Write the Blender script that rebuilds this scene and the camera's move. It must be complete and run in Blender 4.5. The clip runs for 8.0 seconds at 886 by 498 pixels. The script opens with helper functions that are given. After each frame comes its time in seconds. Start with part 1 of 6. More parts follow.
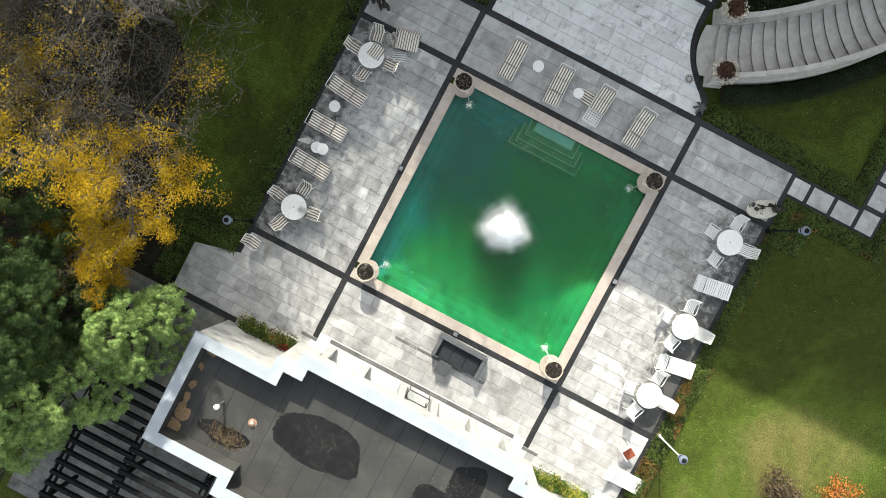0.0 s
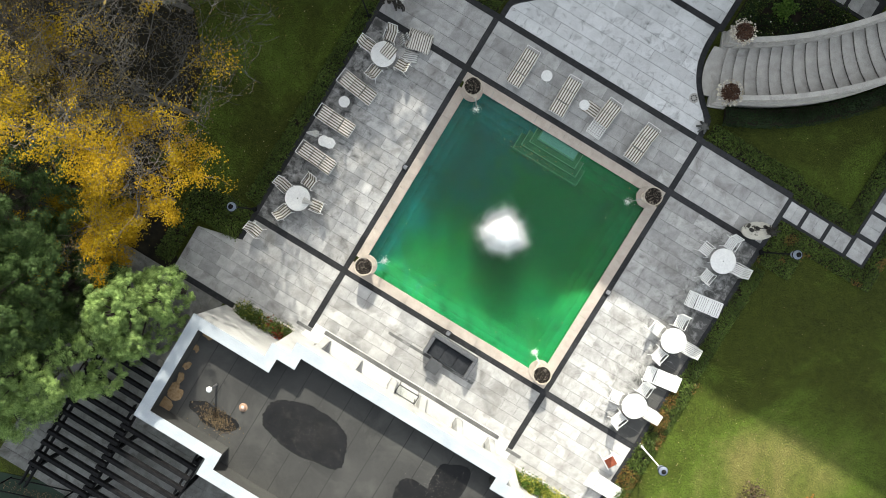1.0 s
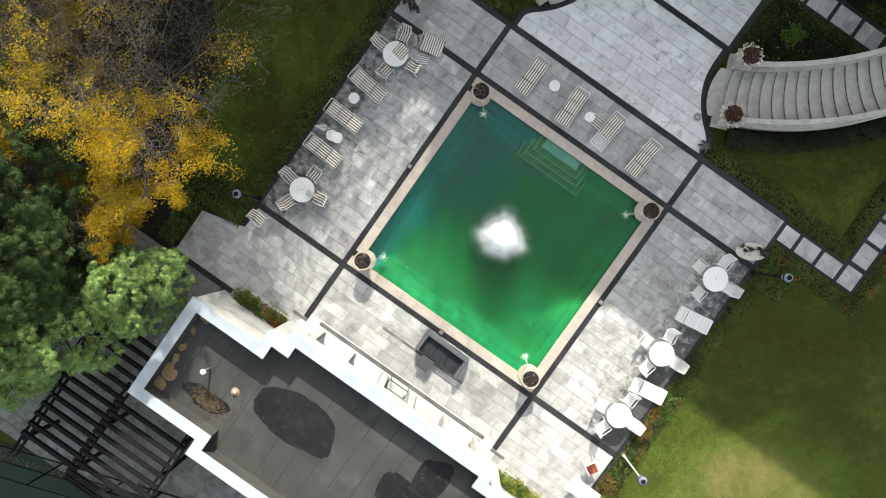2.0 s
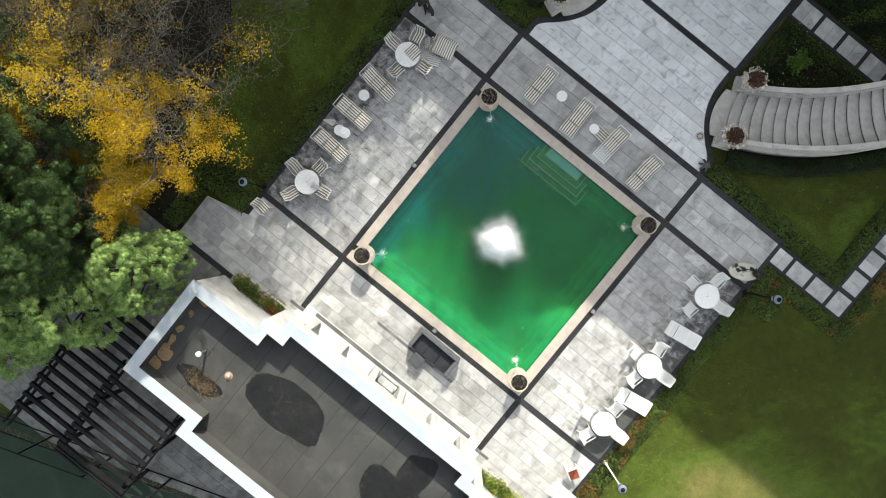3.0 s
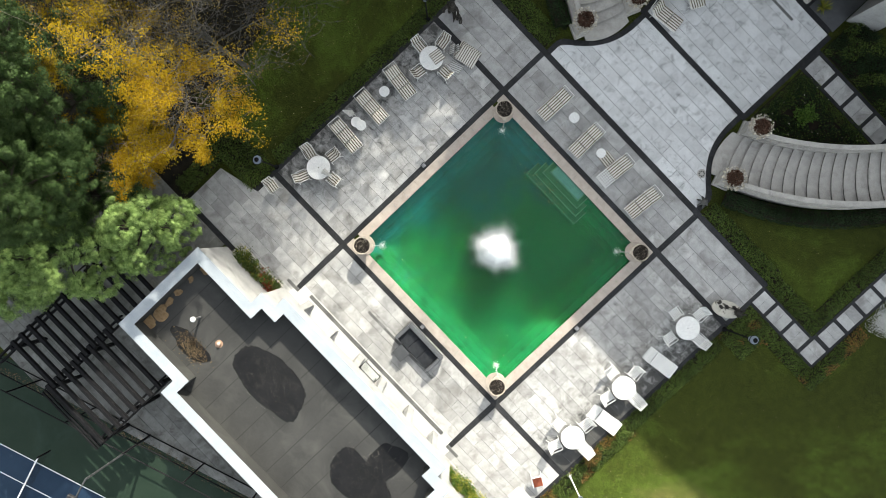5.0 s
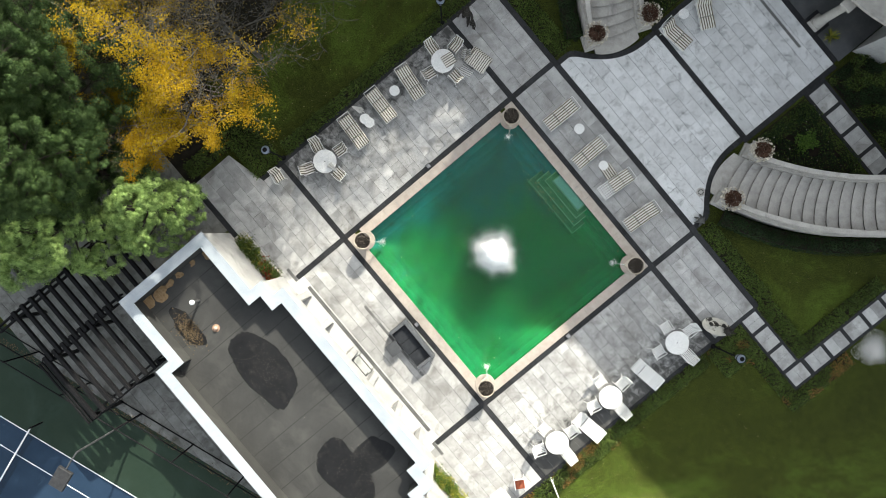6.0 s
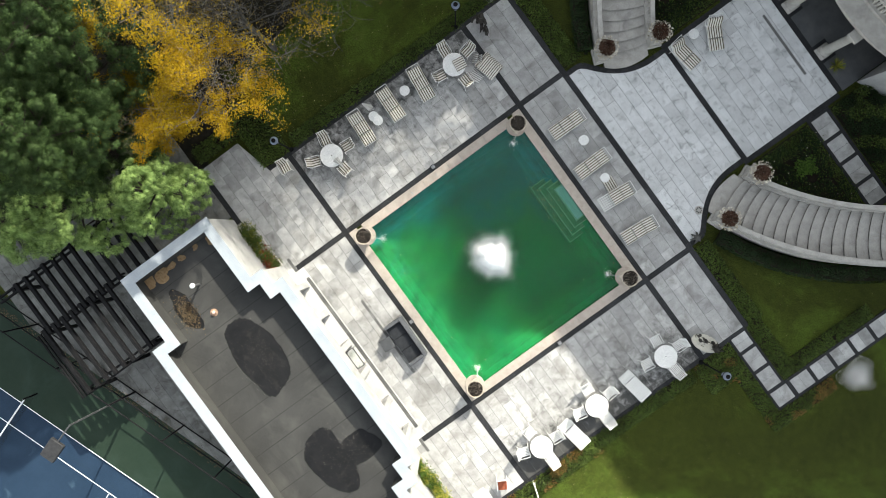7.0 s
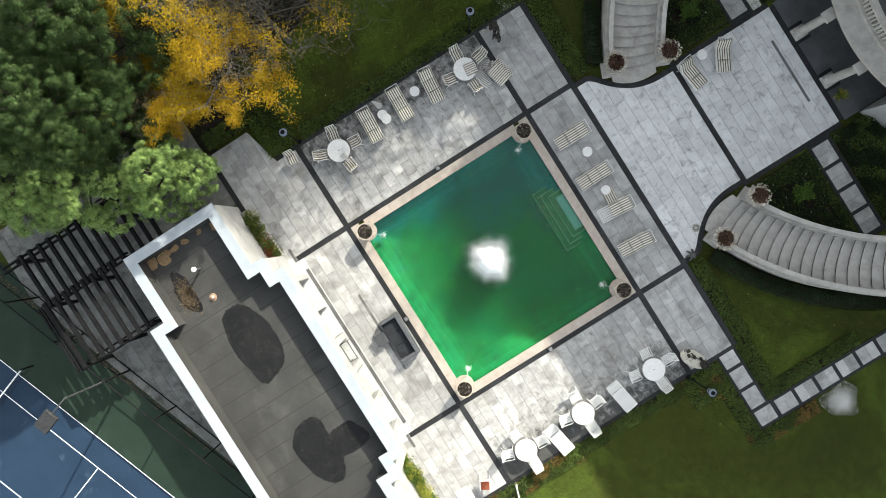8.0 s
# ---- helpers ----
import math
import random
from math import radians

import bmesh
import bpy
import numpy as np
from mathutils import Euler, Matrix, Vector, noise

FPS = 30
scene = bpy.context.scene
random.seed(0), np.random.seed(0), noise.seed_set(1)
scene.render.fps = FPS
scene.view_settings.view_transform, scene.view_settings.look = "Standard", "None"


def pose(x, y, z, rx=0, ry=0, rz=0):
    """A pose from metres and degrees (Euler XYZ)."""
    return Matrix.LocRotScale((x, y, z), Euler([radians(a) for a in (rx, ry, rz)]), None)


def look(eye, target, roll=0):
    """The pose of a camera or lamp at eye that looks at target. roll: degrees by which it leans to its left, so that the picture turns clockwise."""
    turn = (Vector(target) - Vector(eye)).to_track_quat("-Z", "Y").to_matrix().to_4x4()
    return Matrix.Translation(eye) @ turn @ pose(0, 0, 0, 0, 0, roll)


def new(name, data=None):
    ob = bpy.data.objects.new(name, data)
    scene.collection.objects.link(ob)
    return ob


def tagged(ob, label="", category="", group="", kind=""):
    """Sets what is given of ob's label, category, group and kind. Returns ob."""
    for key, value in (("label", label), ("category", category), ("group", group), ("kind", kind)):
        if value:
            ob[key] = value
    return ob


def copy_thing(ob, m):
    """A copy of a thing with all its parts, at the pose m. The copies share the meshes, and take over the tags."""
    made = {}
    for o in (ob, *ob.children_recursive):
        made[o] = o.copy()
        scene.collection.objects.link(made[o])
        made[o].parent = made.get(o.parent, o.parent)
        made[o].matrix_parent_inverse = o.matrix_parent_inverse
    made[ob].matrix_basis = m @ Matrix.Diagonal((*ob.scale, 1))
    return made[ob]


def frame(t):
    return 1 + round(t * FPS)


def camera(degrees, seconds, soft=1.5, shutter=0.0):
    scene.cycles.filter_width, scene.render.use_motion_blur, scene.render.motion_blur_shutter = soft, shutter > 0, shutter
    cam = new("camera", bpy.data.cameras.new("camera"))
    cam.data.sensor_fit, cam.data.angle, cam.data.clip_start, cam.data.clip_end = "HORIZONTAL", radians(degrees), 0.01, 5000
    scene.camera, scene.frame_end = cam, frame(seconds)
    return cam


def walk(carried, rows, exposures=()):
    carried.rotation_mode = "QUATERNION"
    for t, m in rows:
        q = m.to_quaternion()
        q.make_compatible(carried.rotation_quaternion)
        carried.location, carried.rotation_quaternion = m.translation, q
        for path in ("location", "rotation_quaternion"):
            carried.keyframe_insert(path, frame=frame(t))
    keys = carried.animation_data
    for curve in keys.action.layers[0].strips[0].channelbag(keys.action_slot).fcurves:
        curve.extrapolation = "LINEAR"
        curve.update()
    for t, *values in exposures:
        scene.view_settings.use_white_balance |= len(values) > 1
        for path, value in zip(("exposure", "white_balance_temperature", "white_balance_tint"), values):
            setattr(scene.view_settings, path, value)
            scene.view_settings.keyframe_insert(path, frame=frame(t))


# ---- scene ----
cam = camera(71.0, 8.0, 0.85)


def drone(t):
    s = t / 8.0
    x = -2.228 + 0.024 * s - 0.315 * s * s
    y = -1.319 + 0.467 * s + 0.001 * s * s
    z = 30.095 + 3.845 * s + 0.137 * s * s
    return pose(x, y, z, -1.781 + 0.037 * s - 0.063 * s * s, 0.987 + 0.011 * s + 0.134 * s * s, 27.589 + 30.154 * s - 0.038 * s * s)


EXPOSURE, KELVIN = 1.86, 7000
walk(cam, [(t / 2, drone(t / 2)) for t in range(17)], [(0, EXPOSURE, KELVIN, 5), (8, EXPOSURE, KELVIN, 5)])

# ---- light: low autumn sun from behind the house, open sky ----
SUN_AZ = Vector((-0.483, 0.876))
SUN_EL = 32.0
world = bpy.data.worlds.new("world")
scene.world = world
world.use_nodes = True
wn = world.node_tree
bg = wn.nodes["Background"]
sky = wn.nodes.new("ShaderNodeTexSky")
sky.sky_type = "NISHITA"
sky.sun_disc = False
sky.sun_elevation = radians(SUN_EL)
sky.sun_rotation = math.atan2(SUN_AZ.x, SUN_AZ.y)
sky.air_density, sky.dust_density = 1.0, 2.0
haze = wn.nodes.new("ShaderNodeHueSaturation")
haze.inputs["Saturation"].default_value = 0.45
wn.links.new(sky.outputs[0], haze.inputs["Color"])
wn.links.new(haze.outputs[0], bg.inputs[0])
bg.inputs[1].default_value = 0.122
sun = new("sun", bpy.data.lights.new("sun", "SUN"))
sun.data.energy = 2.65
sun.data.angle = radians(0.6)
sun.data.color = (1.0, 0.97, 0.92)
away = Vector((SUN_AZ.x * math.cos(radians(SUN_EL)), SUN_AZ.y * math.cos(radians(SUN_EL)), math.sin(radians(SUN_EL))))
sun.matrix_world = look(away * 80, (0, 0, 0))

# ---- materials ----
def mat(name, rough=0.7, metal=0.0, spec=0.5):
    m = bpy.data.materials.new(name)
    m.use_nodes = True
    b = m.node_tree.nodes["Principled BSDF"]
    b.inputs["Roughness"].default_value = rough
    b.inputs["Metallic"].default_value = metal
    b.inputs["Specular IOR Level"].default_value = spec
    return m, m.node_tree, b


def ramp_node(nt, stops):
    r = nt.nodes.new("ShaderNodeValToRGB")
    while len(r.color_ramp.elements) < len(stops):
        r.color_ramp.elements.new(0.5)
    for e, (p, c) in zip(r.color_ramp.elements, stops):
        e.position, e.color = p, (*c, 1)
    return r


def noise_node(nt, scale, detail=4, rough=0.55, coord="Object", distort=0.0):
    tc = nt.nodes.new("ShaderNodeTexCoord")
    n = nt.nodes.new("ShaderNodeTexNoise")
    n.inputs["Scale"].default_value = scale
    n.inputs["Detail"].default_value = detail
    n.inputs["Roughness"].default_value = rough
    n.inputs["Distortion"].default_value = distort
    if coord == "World":
        g = nt.nodes.new("ShaderNodeNewGeometry")
        nt.links.new(g.outputs["Position"], n.inputs["Vector"])
    else:
        nt.links.new(tc.outputs[coord], n.inputs["Vector"])
    return n


def mixc(nt, kind, fac, a, b):
    x = nt.nodes.new("ShaderNodeMix")
    x.data_type, x.blend_type = "RGBA", kind
    for sock, v in ((x.inputs[0], fac), (x.inputs[6], a), (x.inputs[7], b)):
        if isinstance(v, (int, float)):
            sock.default_value = v
        elif isinstance(v, tuple):
            sock.default_value = (*v, 1)
        else:
            nt.links.new(v, sock)
    return x.outputs[2]


def bump(nt, b, height, strength=0.3, dist=0.02):
    n = nt.nodes.new("ShaderNodeBump")
    n.inputs["Strength"].default_value = strength
    n.inputs["Distance"].default_value = dist
    nt.links.new(height, n.inputs["Height"])
    nt.links.new(n.outputs[0], b.inputs["Normal"])


def grainy(name, c1, c2, scale=6.0, rough=0.7, fine=60.0, bump_s=0.2, metal=0.0, spec=0.2, big=0.0, big_c=(0, 0, 0), big_at=(0.5, 0.65), rnd=0.0, isl=0.0):
    """Two-scale surface: coarse noise between two colours, fine grain, optional large stains and piece-to-piece change."""
    m, nt, b = mat(name, rough, metal, spec)
    n1 = noise_node(nt, scale, 5, 0.6, "World")
    r = ramp_node(nt, [(0.3, c1), (0.7, c2)])
    nt.links.new(n1.outputs[0], r.inputs[0])
    n2 = noise_node(nt, fine, 3, 0.6, "World")
    g = ramp_node(nt, [(0.25, (0.72, 0.72, 0.72)), (0.75, (1.18, 1.18, 1.18))])
    nt.links.new(n2.outputs[0], g.inputs[0])
    col = mixc(nt, "MULTIPLY", 1.0, r.outputs[0], g.outputs[0])
    if big:
        n3 = noise_node(nt, big, 6, 0.65, "World", 0.6)
        s = ramp_node(nt, [(big_at[0], (0, 0, 0)), (big_at[1], (1, 1, 1))])
        nt.links.new(n3.outputs[0], s.inputs[0])
        col = mixc(nt, "MIX", s.outputs[0], col, big_c)
    if rnd or isl:
        if rnd:
            src = nt.nodes.new("ShaderNodeObjectInfo").outputs["Random"]
        else:
            src = nt.nodes.new("ShaderNodeNewGeometry").outputs["Random Per Island"]
        a = rnd or isl
        v = ramp_node(nt, [(0.0, (1 - a,) * 3), (1.0, (1 + a,) * 3)])
        nt.links.new(src, v.inputs[0])
        col = mixc(nt, "MULTIPLY", 1.0, col, v.outputs[0])
    nt.links.new(col, b.inputs["Base Color"])
    if bump_s:
        bump(nt, b, n2.outputs[0], bump_s, 0.01)
    return m


M_paver = grainy("paver_stone", (0.31, 0.307, 0.30), (0.46, 0.456, 0.448), 2.2, 0.75, 45, 0.25, rnd=0.19, big=0.9, big_c=(0.165, 0.157, 0.145), big_at=(0.50, 0.78))
M_paver_clean = grainy("clean_paver_stone", (0.54, 0.545, 0.545), (0.67, 0.675, 0.675), 1.6, 0.75, 45, 0.25, rnd=0.10, big=2.3, big_c=(0.20, 0.20, 0.20), big_at=(0.53, 0.76))
M_joint = grainy("joint_mortar", (0.11, 0.11, 0.106), (0.17, 0.17, 0.163), 8, 0.9, 80, 0.3)
M_slate = grainy("dark_slate", (0.017, 0.0175, 0.019), (0.034, 0.0345, 0.037), 5, 0.6, 60, 0.2, isl=0.25)
M_coping = grainy("coping_stone", (0.36, 0.31, 0.265), (0.46, 0.405, 0.355), 3, 0.7, 60, 0.2, isl=0.07)
M_white = grainy("white_render", (0.32, 0.32, 0.315), (0.40, 0.40, 0.395), 1.5, 0.7, 40, 0.15, big=1.3, big_c=(0.25, 0.25, 0.24), big_at=(0.55, 0.74))
M_cap = grainy("parapet_cap_metal", (0.30, 0.335, 0.37), (0.37, 0.40, 0.43), 1.2, 0.5, 30, 0.1, big=2.2, big_c=(0.33, 0.35, 0.38), big_at=(0.58, 0.8))
M_stone = grainy("limestone", (0.34, 0.325, 0.30), (0.46, 0.44, 0.41), 2.5, 0.8, 50, 0.25, big=1.1, big_c=(0.24, 0.23, 0.215), big_at=(0.56, 0.74))
M_white_paint = grainy("white_painted_metal", (0.66, 0.66, 0.65), (0.78, 0.78, 0.76), 9, 0.45, 90, 0.05)
M_bronze = grainy("bronze", (0.02, 0.018, 0.016), (0.055, 0.05, 0.045), 8, 0.5, 60, 0.2, metal=0.3)
M_black = grainy("black_painted_timber", (0.006, 0.006, 0.007), (0.015, 0.015, 0.016), 6, 0.7, 70, 0.2, spec=0.06)

# ---- mesh helpers ----
def mesh_of(name, bm, material):
    me = bpy.data.meshes.new(name)
    bm.to_mesh(me)
    bm.free()
    for m in material if isinstance(material, (list, tuple)) else (material,):
        me.materials.append(m)
    return me


def part(name, bm, material, parent, label=""):
    ob = new(name, mesh_of(name, bm, material))
    ob.parent = parent
    return tagged(ob, label)


def thing(name, bm, material, label, category, group="", kind=""):
    return tagged(new(name, mesh_of(name, bm, material)), label, category, group, kind)


def empty(name, at, label, category, group="", kind="", rz=0.0):
    ob = new(name)
    ob.matrix_world = pose(*at, 0, 0, rz)
    ob.empty_display_size = 0.2
    return tagged(ob, label, category, group, kind)


def box(bm, x0, x1, y0, y1, z0, z1, m=None, bev=0.0):
    vs = [bm.verts.new(p) for p in ((x0, y0, z0), (x1, y0, z0), (x1, y1, z0), (x0, y1, z0), (x0, y0, z1), (x1, y0, z1), (x1, y1, z1), (x0, y1, z1))]
    fs = [bm.faces.new([vs[i] for i in f]) for f in ((3, 2, 1, 0), (4, 5, 6, 7), (0, 1, 5, 4), (1, 2, 6, 5), (2, 3, 7, 6), (3, 0, 4, 7))]
    if bev:
        es = list({e for f in fs for e in f.edges})
        r = bmesh.ops.bevel(bm, geom=es, offset=bev, segments=1, affect="EDGES")
        vs = list({v for f in r["faces"] for v in f.verts} | {v for v in vs if v.is_valid})
    if m is not None:
        for v in vs:
            v.co = m @ v.co
    return vs


def prism(bm, pts, z0, z1):
    """An upright prism over a plan polygon (counter-clockwise)."""
    lo = [bm.verts.new((x, y, z0)) for x, y in pts]
    hi = [bm.verts.new((x, y, z1)) for x, y in pts]
    n = len(pts)
    bm.faces.new(hi)
    bm.faces.new(lo[::-1])
    for i in range(n):
        bm.faces.new((lo[i], lo[(i + 1) % n], hi[(i + 1) % n], hi[i]))


def lathe(bm, profile, n=24, m=None, cap=True):
    """Profile of (radius, z) turned about z."""
    rings = []
    for r, z in profile:
        rings.append([bm.verts.new((r * math.cos(2 * math.pi * i / n), r * math.sin(2 * math.pi * i / n), z)) for i in range(n)])
    for a, b in zip(rings, rings[1:]):
        for i in range(n):
            bm.faces.new((a[i], a[(i + 1) % n], b[(i + 1) % n], b[i]))
    if cap:
        bm.faces.new(rings[0][::-1])
        bm.faces.new(rings[-1])
    if m is not None:
        for ring in rings:
            for v in ring:
                v.co = m @ v.co
    for f in bm.faces:
        f.smooth = False


def tube(bm, pts, radii, n=6):
    """A tapering tube along points."""
    rings, prev = [], None
    for i, p in enumerate(pts):
        p = Vector(p)
        d = (Vector(pts[min(i + 1, len(pts) - 1)]) - Vector(pts[max(i - 1, 0)])).normalized()
        a = d.orthogonal().normalized() if prev is None else (prev - d * prev.dot(d)).normalized()
        prev = a
        b = d.cross(a)
        r = radii[i] if isinstance(radii, (list, tuple)) else radii
        rings.append([bm.verts.new(p + (a * math.cos(2 * math.pi * k / n) + b * math.sin(2 * math.pi * k / n)) * r) for k in range(n)])
    for a, b in zip(rings, rings[1:]):
        for k in range(n):
            bm.faces.new((a[k], a[(k + 1) % n], b[(k + 1) % n], b[k]))
    bm.faces.new(rings[0][::-1])
    bm.faces.new(rings[-1])


def slab(name, x0, x1, y0, y1, z0, z1, material, parent=None, bev=0.0, label=""):
    bm = bmesh.new()
    box(bm, x0, x1, y0, y1, z0, z1, None, bev)
    return part(name, bm, material, parent, label)

# ---- ground ----
def leafy(name, dark, light, rough=0.6, trans=0.25, patch=0.9):
    """Leaf surface; each leaf takes its own tone, and lets some light through."""
    m, nt, b = mat(name, rough, 0.0, 0.12)
    g = nt.nodes.new("ShaderNodeNewGeometry")
    r = ramp_node(nt, [(0.0, dark), (1.0, light)])
    nt.links.new(g.outputs["Random Per Island"], r.inputs[0])
    n = noise_node(nt, patch, 3, 0.5, "World")
    v = ramp_node(nt, [(0.3, (0.65,) * 3), (0.7, (1.25,) * 3)])
    nt.links.new(n.outputs[0], v.inputs[0])
    col = mixc(nt, "MULTIPLY", 1.0, r.outputs[0], v.outputs[0])
    nt.links.new(col, b.inputs["Base Color"])
    t = nt.nodes.new("ShaderNodeBsdfTranslucent")
    nt.links.new(col, t.inputs[0])
    x = nt.nodes.new("ShaderNodeMixShader")
    x.inputs[0].default_value = trans
    nt.links.new(b.outputs[0], x.inputs[1])
    nt.links.new(t.outputs[0], x.inputs[2])
    nt.links.new(x.outputs[0], nt.nodes["Material Output"].inputs[0])
    return m


def lawn_material():
    m, nt, b = mat("lawn", 0.9, 0.0, 0.15)
    n1 = noise_node(nt, 0.16, 6, 0.62, "World", 0.5)
    r1 = ramp_node(nt, [(0.26, (0.025, 0.030, 0.005)), (0.50, (0.034, 0.043, 0.006)), (0.64, (0.056, 0.084, 0.011)), (0.82, (0.118, 0.112, 0.034))])
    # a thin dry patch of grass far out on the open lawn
    g = nt.nodes.new("ShaderNodeNewGeometry")
    far = nt.nodes.new("ShaderNodeVectorMath")
    far.operation = "DISTANCE"
    far.inputs[1].default_value = (17.0, -4.2, 0)
    nt.links.new(g.outputs["Position"], far.inputs[0])
    dry = nt.nodes.new("ShaderNodeMapRange")
    dry.inputs[1].default_value, dry.inputs[2].default_value = 6.5, 1.5
    dry.inputs[3].default_value, dry.inputs[4].default_value = 0.0, 0.17
    nt.links.new(far.outputs["Value"], dry.inputs[0])
    ad = nt.nodes.new("ShaderNodeMath")
    nt.links.new(n1.outputs[0], ad.inputs[0])
    nt.links.new(dry.outputs[0], ad.inputs[1])
    nt.links.new(ad.outputs[0], r1.inputs[0])
    n2 = noise_node(nt, 3.0, 6, 0.75, "World")
    r2 = ramp_node(nt, [(0.25, (0.6,) * 3), (0.75, (1.35,) * 3)])
    nt.links.new(n2.outputs[0], r2.inputs[0])
    n3 = noise_node(nt, 16.0, 5, 0.85, "World")
    r3 = ramp_node(nt, [(0.40, (0.30,) * 3), (0.60, (1.7,) * 3)])
    nt.links.new(n3.outputs[0], r3.inputs[0])
    c = mixc(nt, "MULTIPLY", 1.0, mixc(nt, "MULTIPLY", 1.0, r1.outputs[0], r2.outputs[0]), r3.outputs[0])
    nt.links.new(c, b.inputs["Base Color"])
    bump(nt, b, n3.outputs[0], 0.5, 0.05)
    return m


M_lawn = lawn_material()
M_soil = grainy("bed_soil", (0.010, 0.008, 0.006), (0.028, 0.021, 0.014), 3, 0.95, 40, 0.6)
M_litter_shaded = grainy("shaded_leaf_litter", (0.007, 0.007, 0.005), (0.022, 0.018, 0.010), 2.5, 0.9, 35, 0.6)
M_fallen = leafy("fallen_leaf", (0.16, 0.11, 0.03), (0.42, 0.36, 0.20), 0.7, 0.1)
M_hedge = leafy("hedge_leaf", (0.022, 0.044, 0.009), (0.105, 0.145, 0.030), 0.5)
M_hedge_autumn = leafy("hedge_autumn_leaf", (0.07, 0.060, 0.014), (0.24, 0.130, 0.040), 0.55)
M_dark_leaf = leafy("dark_shrub_leaf", (0.008, 0.018, 0.007), (0.022, 0.04, 0.012), 0.5)
M_shrub = leafy("bright_shrub_leaf", (0.035, 0.08, 0.012), (0.10, 0.17, 0.03), 0.5)
M_red = leafy("red_flower", (0.16, 0.012, 0.010), (0.32, 0.04, 0.025), 0.6)

bm = bmesh.new()
R_, Q_ = 400.0, 5.42
for x0, x1, y0, y1 in ((-R_, R_, Q_, R_), (-R_, R_, -R_, -Q_), (-R_, -Q_, -Q_, Q_), (Q_, R_, -Q_, Q_)):
    bm.faces.new([bm.verts.new(v) for v in ((x0, y0, -0.06), (x1, y0, -0.06), (x1, y1, -0.06), (x0, y1, -0.06))])
bmesh.ops.remove_doubles(bm, verts=bm.verts, dist=0.001)
ground = tagged(part("ground", bm, M_lawn, None), "mown green lawn with worn yellowish patches", "lawn", kind="structure")


def leaves_mesh(places, smin, smax, tilt=1.0, seed=1):
    """Many leaves in one mesh, each an island, made at once with numpy."""
    rng = np.random.default_rng(seed)
    p = np.asarray(places, float)
    n = len(p)
    az = rng.uniform(0, 2 * np.pi, n)
    a = np.stack([np.cos(az), np.sin(az), rng.uniform(-0.6, 0.6, n) * tilt], 1)
    a /= np.linalg.norm(a, axis=1)[:, None]
    u = np.stack([rng.uniform(-1, 1, n) * tilt, rng.uniform(-1, 1, n) * tilt, np.ones(n)], 1)
    b = np.cross(a, u)
    b /= np.linalg.norm(b, axis=1)[:, None]
    s = rng.uniform(smin, smax, n)[:, None]
    v = np.stack([p - a * s * 0.5, p + b * s * 0.33, p + a * s * 0.5, p - b * s * 0.33], 1).reshape(-1, 3)
    me = bpy.data.meshes.new("leaves")
    me.vertices.add(4 * n)
    me.vertices.foreach_set("co", v.ravel())
    me.loops.add(4 * n)
    me.loops.foreach_set("vertex_index", np.arange(4 * n))
    me.polygons.add(n)
    me.polygons.foreach_set("loop_start", np.arange(n) * 4)
    me.update()
    me.validate()
    return me


def leaf_object(name, places, smin, smax, material, parent=None, tilt=1.0, seed=1):
    me = leaves_mesh(places, smin, smax, tilt, seed)
    me.materials.append(material)
    ob = new(name, me)
    ob.parent = parent
    return ob


LINE_A, LINE_SLOPE = -18.95, 0.335


def court_edge(x):
    return LINE_A + LINE_SLOPE * (x - 0.1)


def fallen(x0, x1, y0, y1, count, seed, skip=None):
    rng = np.random.default_rng(seed)
    p = np.stack([rng.uniform(x0, x1, count), rng.uniform(y0, y1, count), np.full(count, -0.045)], 1)
    if skip is not None:
        p = p[[not skip(x, y) for x, y, _ in p]]
    return p


lawn_leaves = np.concatenate([
    fallen(12, 30, -14, 7, 420, 3),
    fallen(12, 19, -9, -1, 420, 8),
    fallen(6, 15, 9, 20, 160, 4, lambda x, y: math.hypot(x, y - 24) > 11 and y > 10 and math.hypot(x, y - 24) < 16),
    fallen(-22, -11.6, -6, 14, 900, 5),
    fallen(-15, -6, 9.3, 22, 160, 6, lambda x, y: math.hypot(x, y - 24) < 16),
])
tagged(leaf_object("fallen_leaves", lawn_leaves, 0.03, 0.065, M_fallen, None, 0.35, 3), "pale dry leaves scattered over the lawn", "leaves", kind="stuff")

# leaf litter under the wood to the west, canopy shade put into its colour
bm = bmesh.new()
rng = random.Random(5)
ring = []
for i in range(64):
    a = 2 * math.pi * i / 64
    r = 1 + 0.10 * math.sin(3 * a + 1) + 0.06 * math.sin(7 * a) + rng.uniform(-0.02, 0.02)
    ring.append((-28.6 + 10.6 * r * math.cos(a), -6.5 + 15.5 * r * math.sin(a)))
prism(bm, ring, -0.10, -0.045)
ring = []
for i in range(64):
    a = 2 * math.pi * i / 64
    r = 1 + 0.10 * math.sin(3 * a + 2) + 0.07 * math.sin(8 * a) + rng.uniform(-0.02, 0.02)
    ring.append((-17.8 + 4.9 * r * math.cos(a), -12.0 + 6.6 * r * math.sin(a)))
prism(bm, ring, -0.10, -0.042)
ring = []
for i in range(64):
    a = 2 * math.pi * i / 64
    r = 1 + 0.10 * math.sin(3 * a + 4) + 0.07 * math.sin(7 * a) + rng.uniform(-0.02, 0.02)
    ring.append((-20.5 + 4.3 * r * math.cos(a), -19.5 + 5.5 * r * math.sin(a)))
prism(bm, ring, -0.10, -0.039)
tagged(part("leaf_litter_ground", bm, M_litter_shaded, None), "brown leaf litter darkened with the shade of the trees", "ground", kind="structure")

